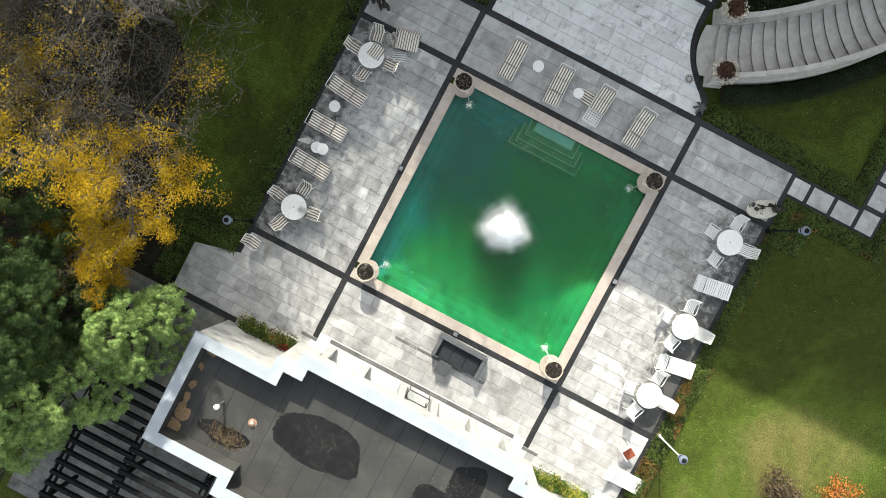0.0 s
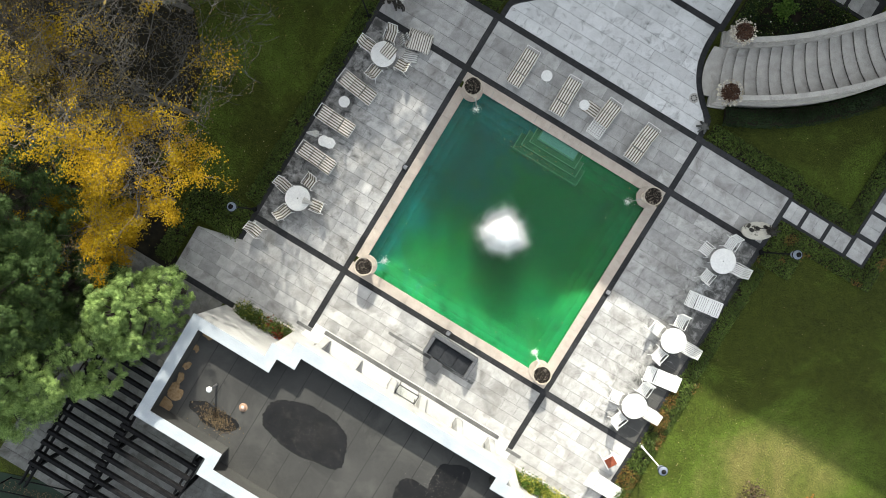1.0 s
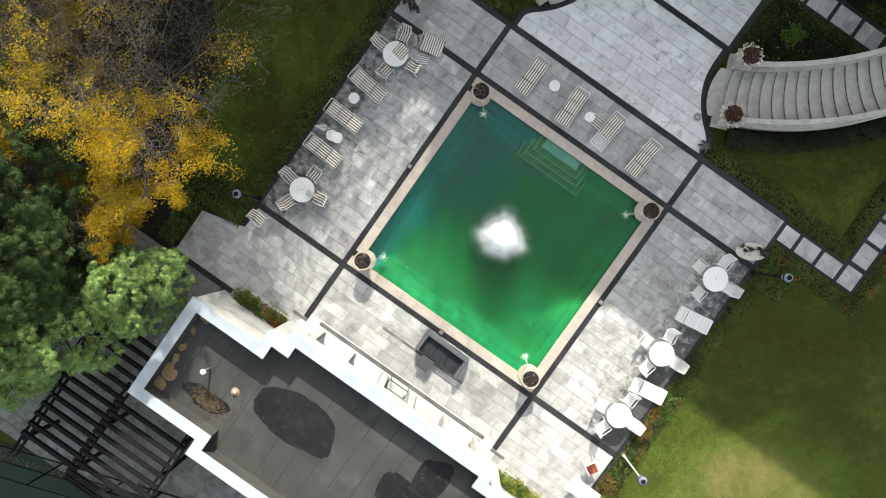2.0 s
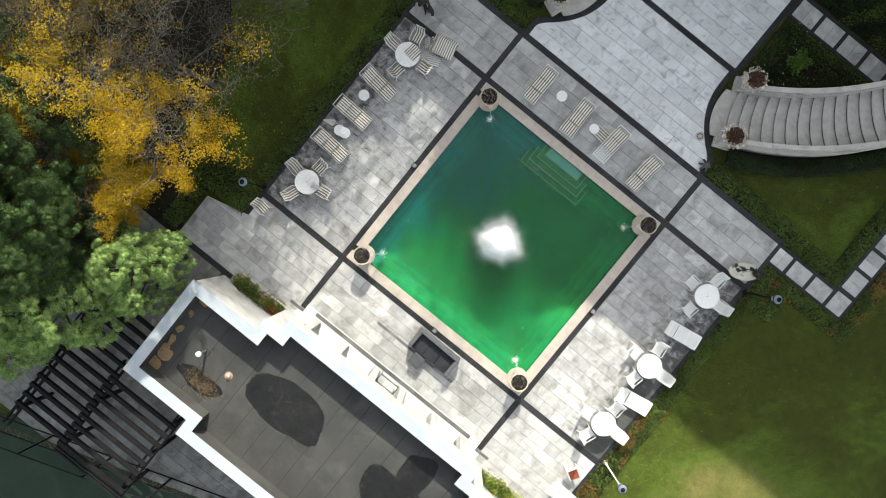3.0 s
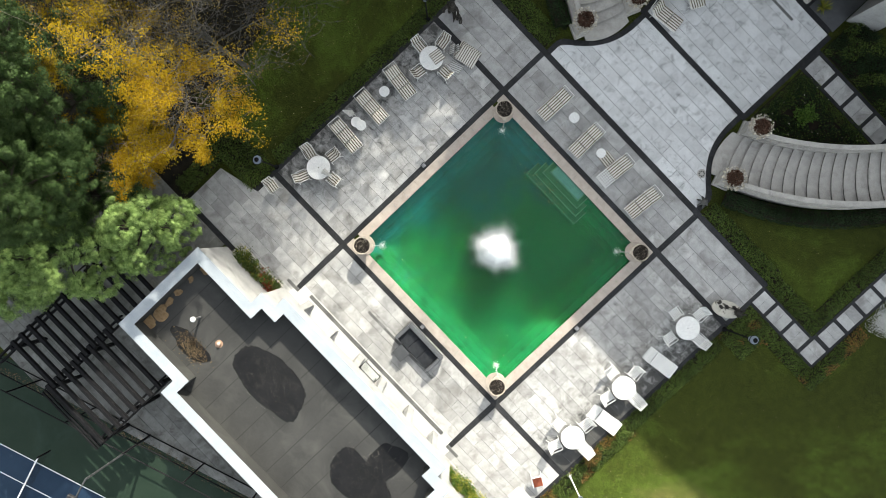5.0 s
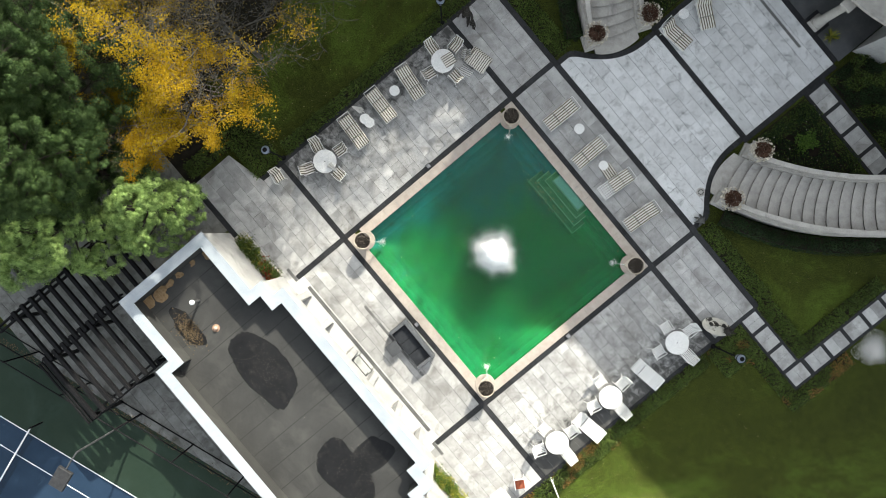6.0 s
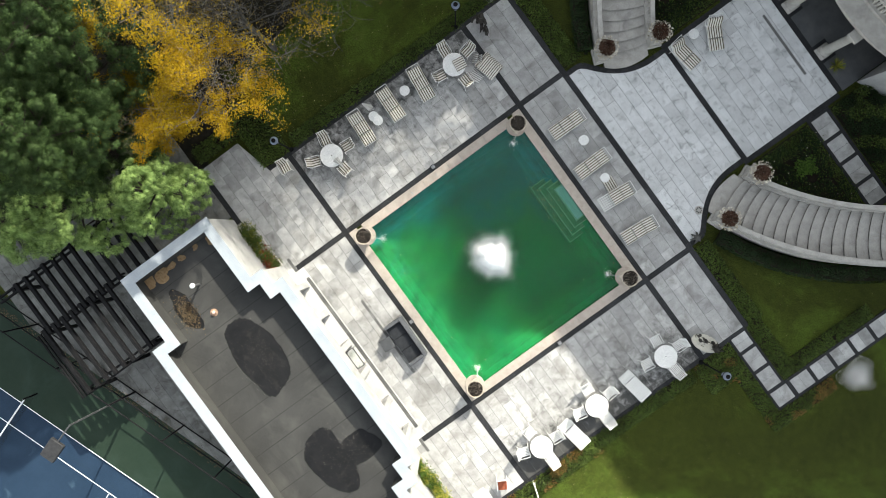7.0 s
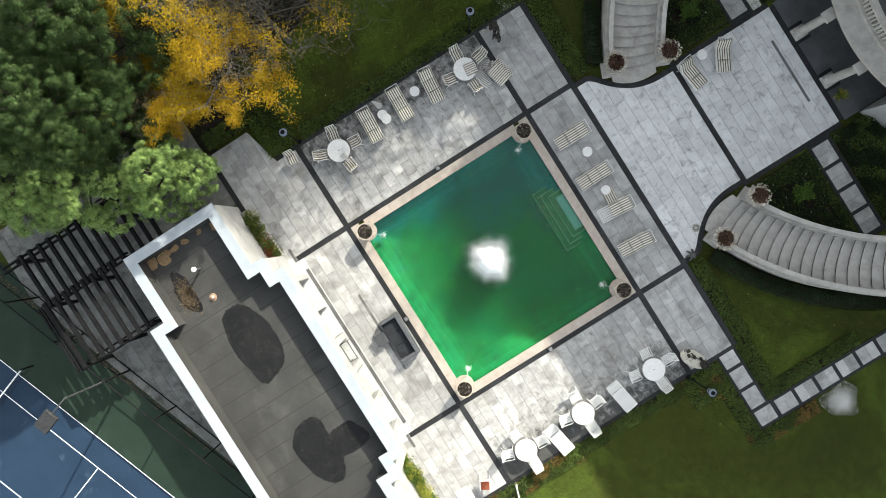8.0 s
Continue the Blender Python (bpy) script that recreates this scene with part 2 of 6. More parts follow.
# ---- terrace: paving in rows between dark slate bands ----
PAVER_CACHE = {}


def paver_mesh(shape, material):
    """Chamfered stone over a plan quad given by rounded corner offsets."""
    key = (shape, material.name)
    if key not in PAVER_CACHE:
        cx, cy = sum(p[0] for p in shape) / 4, sum(p[1] for p in shape) / 4
        bm = bmesh.new()
        lo = [bm.verts.new((x, y, -0.05)) for x, y in shape]
        mid = [bm.verts.new((x, y, -0.008)) for x, y in shape]
        top = []
        for x, y in shape:
            d = max(math.hypot(x - cx, y - cy), 1e-3)
            k = 1 - 0.013 / d
            top.append(bm.verts.new((cx + (x - cx) * k, cy + (y - cy) * k, 0)))
        bm.faces.new(top)
        for a, b in ((lo, mid), (mid, top)):
            for i in range(4):
                bm.faces.new((a[i], a[(i + 1) % 4], b[(i + 1) % 4], b[i]))
        PAVER_CACHE[key] = mesh_of("paver", bm, material)
    return PAVER_CACHE[key]


def pave(name, y0, y1, left, right, material, label, length=0.92, row=0.59, gap=0.015, seed=0, z=0.0):
    """Rows along x between the curves left(y) and right(y); a mortar bed underneath."""
    rng = random.Random(seed)
    n = max(1, round((y1 - y0) / row))
    h = (y1 - y0) / n
    bm = bmesh.new()
    steps = max(2, n * 2)
    ys = [y0 + (y1 - y0) * i / steps for i in range(steps + 1)]
    pts = [(left(y), y) for y in ys[::-1]] + [(right(y), y) for y in ys]
    prism(bm, pts, -0.09, -0.016)
    bed = part(name, bm, M_joint, None)
    tagged(bed, label, "paving", kind="structure")
    bed.location.z = z
    for i in range(n):
        a, b = y0 + i * h + gap / 2, y0 + (i + 1) * h - gap / 2
        la, lb, ra, rb = left(a), left(b), right(a), right(b)
        cuts, x = [], min(la, lb) + rng.uniform(0.25, 1.0) * length
        while x < max(ra, rb):
            if x > max(la, lb) + 0.16 and x < min(ra, rb) - 0.16:
                cuts.append(x)
            x += length * rng.choice((0.82, 1.0, 1.0, 1.0, 1.12))
        edges_a, edges_b = [la] + cuts + [ra], [lb] + cuts + [rb]
        for k in range(len(edges_a) - 1):
            g0 = 0.004 if k else 0
            g1 = 0.004 if k < len(edges_a) - 2 else 0
            q = [(edges_a[k] + g0, a), (edges_a[k + 1] - g1, a), (edges_b[k + 1] - g1, b), (edges_b[k] + g0, b)]
            if max(q[1][0] - q[0][0], q[2][0] - q[3][0]) < 0.03:
                continue
            cx, cy = round(sum(p[0] for p in q) / 4, 3), round(sum(p[1] for p in q) / 4, 3)
            shape = tuple((round(px - cx, 2), round(py - cy, 3)) for px, py in q)
            ob = new("paver", paver_mesh(shape, material))
            ob.parent = bed
            ob.matrix_local = pose(cx, cy, rng.uniform(-0.003, 0.002), rng.uniform(-0.2, 0.2), rng.uniform(-0.15, 0.15), 0)
    return bed


def const(v):
    return lambda y: v


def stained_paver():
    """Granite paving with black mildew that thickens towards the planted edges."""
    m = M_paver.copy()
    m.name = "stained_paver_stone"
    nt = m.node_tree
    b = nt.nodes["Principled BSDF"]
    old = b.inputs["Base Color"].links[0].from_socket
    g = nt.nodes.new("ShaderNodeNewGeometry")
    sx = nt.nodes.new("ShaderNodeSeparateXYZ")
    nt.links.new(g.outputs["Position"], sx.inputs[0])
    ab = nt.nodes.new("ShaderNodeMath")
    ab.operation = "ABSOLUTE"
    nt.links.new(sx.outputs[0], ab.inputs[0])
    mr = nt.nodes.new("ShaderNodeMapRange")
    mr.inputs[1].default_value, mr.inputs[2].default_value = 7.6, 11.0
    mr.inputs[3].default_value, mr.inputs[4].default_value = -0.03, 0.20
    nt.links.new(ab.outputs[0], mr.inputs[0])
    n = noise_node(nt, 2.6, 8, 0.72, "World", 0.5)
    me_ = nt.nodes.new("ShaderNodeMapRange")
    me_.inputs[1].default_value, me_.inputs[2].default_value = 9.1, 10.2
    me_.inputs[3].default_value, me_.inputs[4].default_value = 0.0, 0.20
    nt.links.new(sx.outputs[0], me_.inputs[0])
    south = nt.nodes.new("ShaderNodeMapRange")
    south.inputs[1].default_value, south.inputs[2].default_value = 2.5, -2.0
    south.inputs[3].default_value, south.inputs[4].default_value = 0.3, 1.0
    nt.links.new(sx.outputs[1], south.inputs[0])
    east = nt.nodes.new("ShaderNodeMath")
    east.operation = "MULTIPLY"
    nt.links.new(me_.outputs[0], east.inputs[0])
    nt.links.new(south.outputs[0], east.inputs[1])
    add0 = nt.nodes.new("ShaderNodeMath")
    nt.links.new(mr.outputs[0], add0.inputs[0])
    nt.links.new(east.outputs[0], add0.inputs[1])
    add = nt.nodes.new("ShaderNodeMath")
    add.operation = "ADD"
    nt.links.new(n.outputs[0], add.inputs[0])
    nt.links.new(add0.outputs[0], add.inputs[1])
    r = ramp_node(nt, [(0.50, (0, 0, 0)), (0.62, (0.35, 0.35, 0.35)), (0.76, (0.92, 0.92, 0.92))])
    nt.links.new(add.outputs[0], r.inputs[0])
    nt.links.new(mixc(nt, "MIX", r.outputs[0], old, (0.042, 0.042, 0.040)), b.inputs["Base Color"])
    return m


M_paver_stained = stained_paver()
# mossy paving, with the shade of pergola, pines and pool house in its colour
M_paver_mossy_shaded = grainy("mossy_shaded_paver_stone", (0.115, 0.115, 0.107), (0.19, 0.19, 0.185), 2.2, 0.8, 45, 0.25, rnd=0.15, big=1.1, big_c=(0.05, 0.048, 0.04), big_at=(0.50, 0.72))
M_pale_floor = grainy("pale_floor_stone", (0.55, 0.545, 0.53), (0.66, 0.655, 0.64), 2, 0.7, 40, 0.1)


M_riser_grey = grainy("grey_edge_stone", (0.10, 0.10, 0.10), (0.17, 0.17, 0.165), 4, 0.7, 60, 0.2, isl=0.2)


def band(pts, width=0.285, z=0.004, name="slate_band", parent=None, step=0.9, material=None):
    """A run of dark slate pieces along a line of points, cut into lengths with fine joints."""
    bm = bmesh.new()
    for k, ((ax, ay), (bx, by)) in enumerate(zip(pts, pts[1:])):
        d = math.hypot(bx - ax, by - ay)
        n = max(1, round(d / step))
        ux, uy = (bx - ax) / d, (by - ay) / d
        rot = Matrix.Translation((ax, ay, 0)) @ Matrix.Rotation(math.atan2(uy, ux), 4, "Z")
        for i in range(n):
            box(bm, d * i / n + 0.002, d * (i + 1) / n - 0.002, -width / 2, width / 2, -0.06, z + 0.0012 * k, rot)
    return part(name, bm, material or M_slate, parent)


P = "grey granite paving slabs laid in staggered rows"
EDGE = 10.9
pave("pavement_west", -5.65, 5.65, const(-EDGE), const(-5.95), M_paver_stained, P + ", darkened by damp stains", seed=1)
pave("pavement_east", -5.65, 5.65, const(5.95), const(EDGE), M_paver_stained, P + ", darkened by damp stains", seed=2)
pave("pavement_north", 5.95, 8.55, const(-5.65), const(5.65), M_paver, P, seed=3)
pave("pavement_south", -8.78, -5.95, const(-5.65), const(5.65), M_paver, P, seed=4)
pave("pavement_north_west", 5.95, 8.55, const(-EDGE), const(-5.95), M_paver, P, seed=5)
pave("pavement_north_east", 5.95, 8.55, const(5.95), const(EDGE), M_paver, P, seed=6)
pave("pavement_south_west", -10.05, -5.95, lambda y: -EDGE if y > -7.48 else -13.15, const(-5.95), M_paver, P, seed=7)
pave("pavement_south_east", -10.4, -5.95, const(5.95), const(EDGE), M_paver, P, seed=8)


def stair_foot(y):
    """Half-width of the upper terrace: straight by the pool, then drawn in round the stair feet."""
    return min(5.64, 3.62 + 0.087 * max(0.0, 13.2 - y) ** 2.5) - 0.14


pave("pavement_upper", 8.85, 13.66, lambda y: -stair_foot(y), stair_foot, M_paver_clean, P, seed=9)
pave("pavement_portico", 13.94, 19.75, const(-3.62), const(3.62), M_paver_clean, P, seed=10)
pave("pavement_pergola", -18.4, -10.35, const(-16.0), const(-10.15), M_paver_mossy_shaded, P + " under the pergola", seed=11)
pave("pavement_court_side", -22.9, -18.4, const(-16.0), lambda y: min(2.0, (y + 18.95) / 0.335 + 0.1), M_paver_mossy_shaded, P + " cut on the slant by the tennis court", seed=12)
pave("pavement_behind_pool_house", -18.4, -16.3, const(-10.15), lambda y: min(8.0, (y + 18.95) / 0.335 + 0.1), M_paver_mossy_shaded, P + " behind the pool house", seed=13)

bands = empty("slate_bands", (0, 0, 0), "dark slate bands dividing the grey paving", "paving", kind="structure")
for s in (-1, 1):
    band([(s * 5.8, -9.10), (s * 5.8, 8.55)], parent=bands)
    band([(-10.9, s * 5.8), (10.9, s * 5.8)], z=0.007, parent=bands)
    arc = [(s * (stair_foot(y) + 0.13), y) for y in np.linspace(8.85, 13.66, 17)]
    band(arc, 0.28, 0.005, parent=bands, step=0.5)
    band([(s * 3.76, 13.66), (s * 3.76, 18.7)], 0.28, parent=bands)
    band([(s * 10.9 + s * 0.13, -10.3 if s > 0 else -7.3), (s * 10.9 + s * 0.13, 8.55)], 0.24, -0.012, parent=bands)
    band([(s * 3.76, 18.7), (s * 3.76, 19.75)], 0.28, parent=bands)
band([(-11.0, 8.7), (11.0, 8.7)], z=0.01, parent=bands)
band([(-3.62, 13.80), (3.62, 13.80)], 0.26, 0.006, parent=bands)
band([(-13.2, -10.2), (-9.6, -10.2)], 0.28, 0.006, parent=bands)
band([(-5.05, -8.93), (5.05, -8.93)], 0.20, 0.009, parent=bands, material=M_riser_grey)
tagged(slab("pavement_facade_edge", -4.95, 4.95, -9.09, -8.76, -0.07, -0.010, M_pale_floor), "pale stone edging along the pool house front", "paving", kind="structure")
for s in (-1, 1):
    band([(s * 5.66, -9.2), (s * 6.5, -9.2)], 0.16, 0.012, parent=bands, step=0.4, material=M_riser_grey)
    band([(s * 3.6, 19.9), (s * -0.0, 19.9)], 0.26, 0.003, parent=bands)

for s in (-1, 1):
    tagged(slab("pavement_corner_" + ("east" if s > 0 else "west"), *sorted((s * 4.95, s * 6.6)), -9.63, -8.75, -0.07, -0.010, M_pale_floor), "pale stone paving at the wall corner", "paving", kind="structure")

# narrow slot drains let into the paving
def slot_drain(x0, x1, y):
    d = empty("slot_drain", ((x0 + x1) / 2, y, 0), "grey metal slot drain let into the paving", "drain", group="slot drains")
    w = (x1 - x0) / 2
    bm = bmesh.new()
    box(bm, -w, w, -0.07, -0.055, -0.02, 0.006)
    box(bm, -w, w, 0.055, 0.07, -0.02, 0.006)
    box(bm, -w, w, -0.055, 0.055, -0.02, 0.001)
    part("frame", bm, M_riser_grey, d)
    n = int(2 * w / 0.05)
    bm = bmesh.new()
    for i in range(n):
        x = -w + (i + 0.5) * 2 * w / n
        box(bm, x - 0.012, x + 0.012, -0.055, 0.055, 0.0015, 0.005)
    part("grating", bm, M_riser_grey, d)
    return d


M_metal = grainy("galvanised_metal", (0.20, 0.20, 0.21), (0.34, 0.34, 0.35), 8, 0.45, 60, 0.1, metal=0.7)
slot_drain(-2.33, 2.55, -7.28)
slot_drain(-2.01, 1.84, 18.95)
bm = bmesh.new()
lathe(bm, [(0.24, -0.01), (0.24, 0.008), (0.21, 0.010), (0.21, 0.004)], 20)
grate = thing("drain_cover", bm, M_stone, "round pierced stone drain cover in the paving", "drain cover")
grate.location = (4.40, 10.26, 0)
for k in range(8):
    bm = bmesh.new()
    lathe(bm, [(0.036, 0.004), (0.036, 0.011)], 8, pose(0.13 * math.cos(k * math.pi / 4), 0.13 * math.sin(k * math.pi / 4), 0))
    part("hole", bm, M_black, grate, "dark drain hole")

# stepping slabs set in dark gravel bands
def step_path(name, bed, rows, along, label):
    """A dark bed (x0, x1, y0, y1) with square slabs, each of two halves, given by (start, end) along the path and (low, high) across it."""
    path = empty(name, (0, 0, 0), label, "path", kind="structure")
    bm = bmesh.new()
    box(bm, *bed, -0.09, -0.014)
    part("path_bed", bm, M_slate, path)
    rng = random.Random(len(rows))
    for a, b, lo, hi in rows:
        m = (a + b) / 2 + rng.uniform(-0.03, 0.03)
        for c, d in ((a, m - 0.004), (m + 0.004, b)):
            bx = (c, d, lo, hi) if along == "x" else (lo, hi, c, d)
            slab("paver", *bx, -0.06, 0.002 + rng.uniform(-0.003, 0.003), M_paver, path, 0.008)
    return path


def mirrored(s, x0, x1):
    return (x0, x1) if s > 0 else (-x1, -x0)


STEP_L = "square stepping slabs in a dark slate bed"
for s in (-1, 1):
    nm = "east" if s > 0 else "west"
    row = [(11.12, 11.95), (12.15, 13.23), (13.43, 14.53)]
    step_path("pavement_steps_" + nm, (*mirrored(s, 11.02, 14.58), 7.47, 8.63), [(*mirrored(s, a, b), 7.61, 8.48) for a, b in row], "x", STEP_L)
    col = [(7.61, 8.63)] + [(8.88 + 1.285 * k, 9.96 + 1.285 * k) for k in range(11)]
    x0, x1 = mirrored(s, 14.74, 15.62)
    step_path("pavement_steps_up_" + nm, (*mirrored(s, 14.58, 15.78), 7.47, 23.0), [(a, b, x0, x1) for a, b in col], "y", STEP_L)
    row = [(4.10 + 1.42 * k, 5.32 + 1.42 * k) for k in range(4)]
    step_path("pavement_steps_house_" + nm, (*mirrored(s, 3.91, 9.9), 17.58, 18.93), [(*mirrored(s, a, b), 17.74, 18.72) for a, b in row], "x", STEP_L)

# ---- pool ----
def pool_material():
    m, nt, b = mat("algae_pool_plaster", 0.6, 0.0, 0.3)
    n1 = noise_node(nt, 0.28, 5, 0.6, "World", 0.8)
    r1 = ramp_node(nt, [(0.32, (0.004, 0.270, 0.118)), (0.50, (0.006, 0.295, 0.108)), (0.66, (0.014, 0.285, 0.092))])
    nt.links.new(n1.outputs[0], r1.inputs[0])
    g = nt.nodes.new("ShaderNodeNewGeometry")
    dot = nt.nodes.new("ShaderNodeVectorMath")
    dot.operation = "DOT_PRODUCT"
    dot.inputs[1].default_value = (-0.12, 0.055, 0)
    nt.links.new(g.outputs["Position"], dot.inputs[0])
    n2 = noise_node(nt, 0.5, 5, 0.6, "World", 0.5)
    add = nt.nodes.new("ShaderNodeMath")
    nt.links.new(dot.outputs["Value"], add.inputs[0])
    nt.links.new(n2.outputs[0], add.inputs[1])
    r2 = ramp_node(nt, [(0.53, (0, 0, 0)), (0.80, (0.95, 0.95, 0.95))])
    mr = nt.nodes.new("ShaderNodeMath")
    mr.operation = "MULTIPLY"
    mr.inputs[1].default_value = 0.9
    nt.links.new(add.outputs[0], mr.inputs[0])
    nt.links.new(mr.outputs[0], r2.inputs[0])
    c = r1.outputs[0]
    # floor darker with depth: light lost in deep water, put into the colour
    sz = nt.nodes.new("ShaderNodeSeparateXYZ")
    nt.links.new(g.outputs["Position"], sz.inputs[0])
    n4 = noise_node(nt, 0.55, 5, 0.6, "World", 0.6)
    ma = nt.nodes.new("ShaderNodeMath")
    ma.operation = "MULTIPLY_ADD"
    ma.inputs[1].default_value = 0.45
    nt.links.new(n4.outputs[0], ma.inputs[0])
    nt.links.new(sz.outputs[2], ma.inputs[2])
    r4 = nt.nodes.new("ShaderNodeMapRange")
    r4.inputs[1].default_value, r4.inputs[2].default_value = -0.30, -1.30
    r4.inputs[3].default_value, r4.inputs[4].default_value = 0.0, 0.95
    nt.links.new(ma.outputs[0], r4.inputs[0])
    c = mixc(nt, "MIX", r4.outputs[0], c, (0.018, 0.215, 0.064))
    c = mixc(nt, "MIX", r2.outputs[0], c, (0.014, 0.235, 0.36))
    # drifts of olive algae
    n5 = noise_node(nt, 0.8, 7, 0.68, "World", 1.2)
    r5 = ramp_node(nt, [(0.49, (0, 0, 0)), (0.66, (0.8, 0.8, 0.8))])
    nt.links.new(n5.outputs[0], r5.inputs[0])
    on_floor = nt.nodes.new("ShaderNodeMath")
    on_floor.operation = "MULTIPLY"
    nt.links.new(r5.outputs[0], on_floor.inputs[0])
    nt.links.new(r4.outputs[0], on_floor.inputs[1])
    c = mixc(nt, "MIX", on_floor.outputs[0], c, (0.070, 0.190, 0.042))
    n3 = noise_node(nt, 2.2, 7, 0.7, "World", 0.3)
    r3 = ramp_node(nt, [(0.50, (1, 1, 1)), (0.72, (0.42, 0.47, 0.38))])
    nt.links.new(n3.outputs[0], r3.inputs[0])
    nt.links.new(mixc(nt, "MULTIPLY", 1.0, c, r3.outputs[0]), b.inputs["Base Color"])
    return m


def water_material():
    m = bpy.data.materials.new("pool_water")
    m.use_nodes = True
    nt = m.node_tree
    nt.nodes.remove(nt.nodes["Principled BSDF"])
    tr = nt.nodes.new("ShaderNodeBsdfTransparent")
    tr.inputs[0].default_value = (0.77, 0.97, 0.86, 1)
    gl = nt.nodes.new("ShaderNodeBsdfGlossy")
    gl.inputs["Roughness"].default_value = 0.08
    fr = nt.nodes.new("ShaderNodeFresnel")
    fr.inputs[0].default_value = 1.33
    df = nt.nodes.new("ShaderNodeBsdfDiffuse")
    nm = noise_node(nt, 0.32, 4, 0.55, "World", 0.8)
    rm = ramp_node(nt, [(0.35, (0.010, 0.100, 0.050)), (0.65, (0.026, 0.120, 0.034))])
    nt.links.new(nm.outputs[0], rm.inputs[0])
    nt.links.new(rm.outputs[0], df.inputs[0])
    mk = nt.nodes.new("ShaderNodeMixShader")
    mk.inputs[0].default_value = 0.12
    nt.links.new(tr.outputs[0], mk.inputs[1])
    nt.links.new(df.outputs[0], mk.inputs[2])
    x = nt.nodes.new("ShaderNodeMixShader")
    n = noise_node(nt, 5.0, 4, 0.6, "World", 0.5)
    bp = nt.nodes.new("ShaderNodeBump")
    bp.inputs["Strength"].default_value, bp.inputs["Distance"].default_value = 0.35, 0.03
    nt.links.new(n.outputs[0], bp.inputs["Height"])
    nt.links.new(bp.outputs[0], gl.inputs["Normal"])
    nt.links.new(bp.outputs[0], fr.inputs["Normal"])
    nt.links.new(fr.outputs[0], x.inputs[0])
    nt.links.new(mk.outputs[0], x.inputs[1])
    nt.links.new(gl.outputs[0], x.inputs[2])
    nt.links.new(x.outputs[0], nt.nodes["Material Output"].inputs[0])
    return m


def cloud_material():
    """Thin algae-green sheet imitating light scattered in cloudy water; lets most light pass."""
    m = bpy.data.materials.new("scatter_sheet_green")
    m.use_nodes = True
    nt = m.node_tree
    nt.nodes.remove(nt.nodes["Principled BSDF"])
    tr = nt.nodes.new("ShaderNodeBsdfTransparent")
    df = nt.nodes.new("ShaderNodeBsdfDiffuse")
    n = noise_node(nt, 0.35, 4, 0.55, "World", 0.8)
    r = ramp_node(nt, [(0.35, (0.008, 0.275, 0.100)), (0.65, (0.022, 0.290, 0.062))])
    nt.links.new(n.outputs[0], r.inputs[0])
    # clearer, bluer water in the north-west corner
    g = nt.nodes.new("ShaderNodeNewGeometry")
    dot = nt.nodes.new("ShaderNodeVectorMath")
    dot.operation = "DOT_PRODUCT"
    dot.inputs[1].default_value = (-0.12, 0.055, 0)
    nt.links.new(g.outputs["Position"], dot.inputs[0])
    n2 = noise_node(nt, 0.5, 5, 0.6, "World", 0.5)
    ad = nt.nodes.new("ShaderNodeMath")
    nt.links.new(dot.outputs["Value"], ad.inputs[0])
    nt.links.new(n2.outputs[0], ad.inputs[1])
    rb = ramp_node(nt, [(0.68, (0, 0, 0)), (0.95, (0.9, 0.9, 0.9))])
    nt.links.new(ad.outputs[0], rb.inputs[0])
    c = mixc(nt, "MIX", rb.outputs[0], r.outputs[0], (0.012, 0.22, 0.33))
    # threads of brown algae
    n3 = noise_node(nt, 1.1, 8, 0.7, "World", 1.6)
    r3 = ramp_node(nt, [(0.56, (0, 0, 0)), (0.68, (0.75, 0.75, 0.75))])
    nt.links.new(n3.outputs[0], r3.inputs[0])
    c = mixc(nt, "MIX", r3.outputs[0], c, (0.075, 0.115, 0.030))
    nt.links.new(c, df.inputs[0])
    x = nt.nodes.new("ShaderNodeMixShader")
    x.inputs[0].default_value = 0.19
    nt.links.new(tr.outputs[0], x.inputs[1])
    nt.links.new(df.outputs[0], x.inputs[2])
    nt.links.new(x.outputs[0], nt.nodes["Material Output"].inputs[0])
    return m


M_pool = pool_material()
M_water = water_material()
M_step_top = grainy("pale_step_plaster", (0.44, 0.50, 0.64), (0.60, 0.66, 0.82), 1.8, 0.7, 40, 0.1)
M_step = grainy("step_plaster", (0.085, 0.20, 0.13), (0.20, 0.30, 0.20), 1.8, 0.7, 40, 0.1)
M_nosing = grainy("step_edge_plaster", (0.30, 0.40, 0.31), (0.46, 0.54, 0.44), 6, 0.7, 40, 0.1)
WI, WO = 5.20, 5.67
pool = empty("swimming_pool", (0, 0, -0.2), "square pool of green water in pale stone coping", "pool", kind="structure")


def pool_part(name, bm, material, label=""):
    ob = part(name, bm, material, pool, label)
    ob.matrix_parent_inverse = pool.matrix_world.inverted()
    return ob


def pool_floor(x, y):
    """Coved floor: shallow along the walls, deep in the middle."""
    e = min(WI - abs(x), WI - abs(y))
    s = min(1.0, e / 2.1)
    return -0.45 - 1.35 * (s * s * (3 - 2 * s))


bm = bmesh.new()
G = 44
grid = [[bm.verts.new((-WI + 2 * WI * i / G, -WI + 2 * WI * j / G, pool_floor(-WI + 2 * WI * i / G, -WI + 2 * WI * j / G))) for j in range(G + 1)] for i in range(G + 1)]
for i in range(G):
    for j in range(G):
        bm.faces.new((grid[i][j], grid[i + 1][j], grid[i + 1][j + 1], grid[i][j + 1])).smooth = True
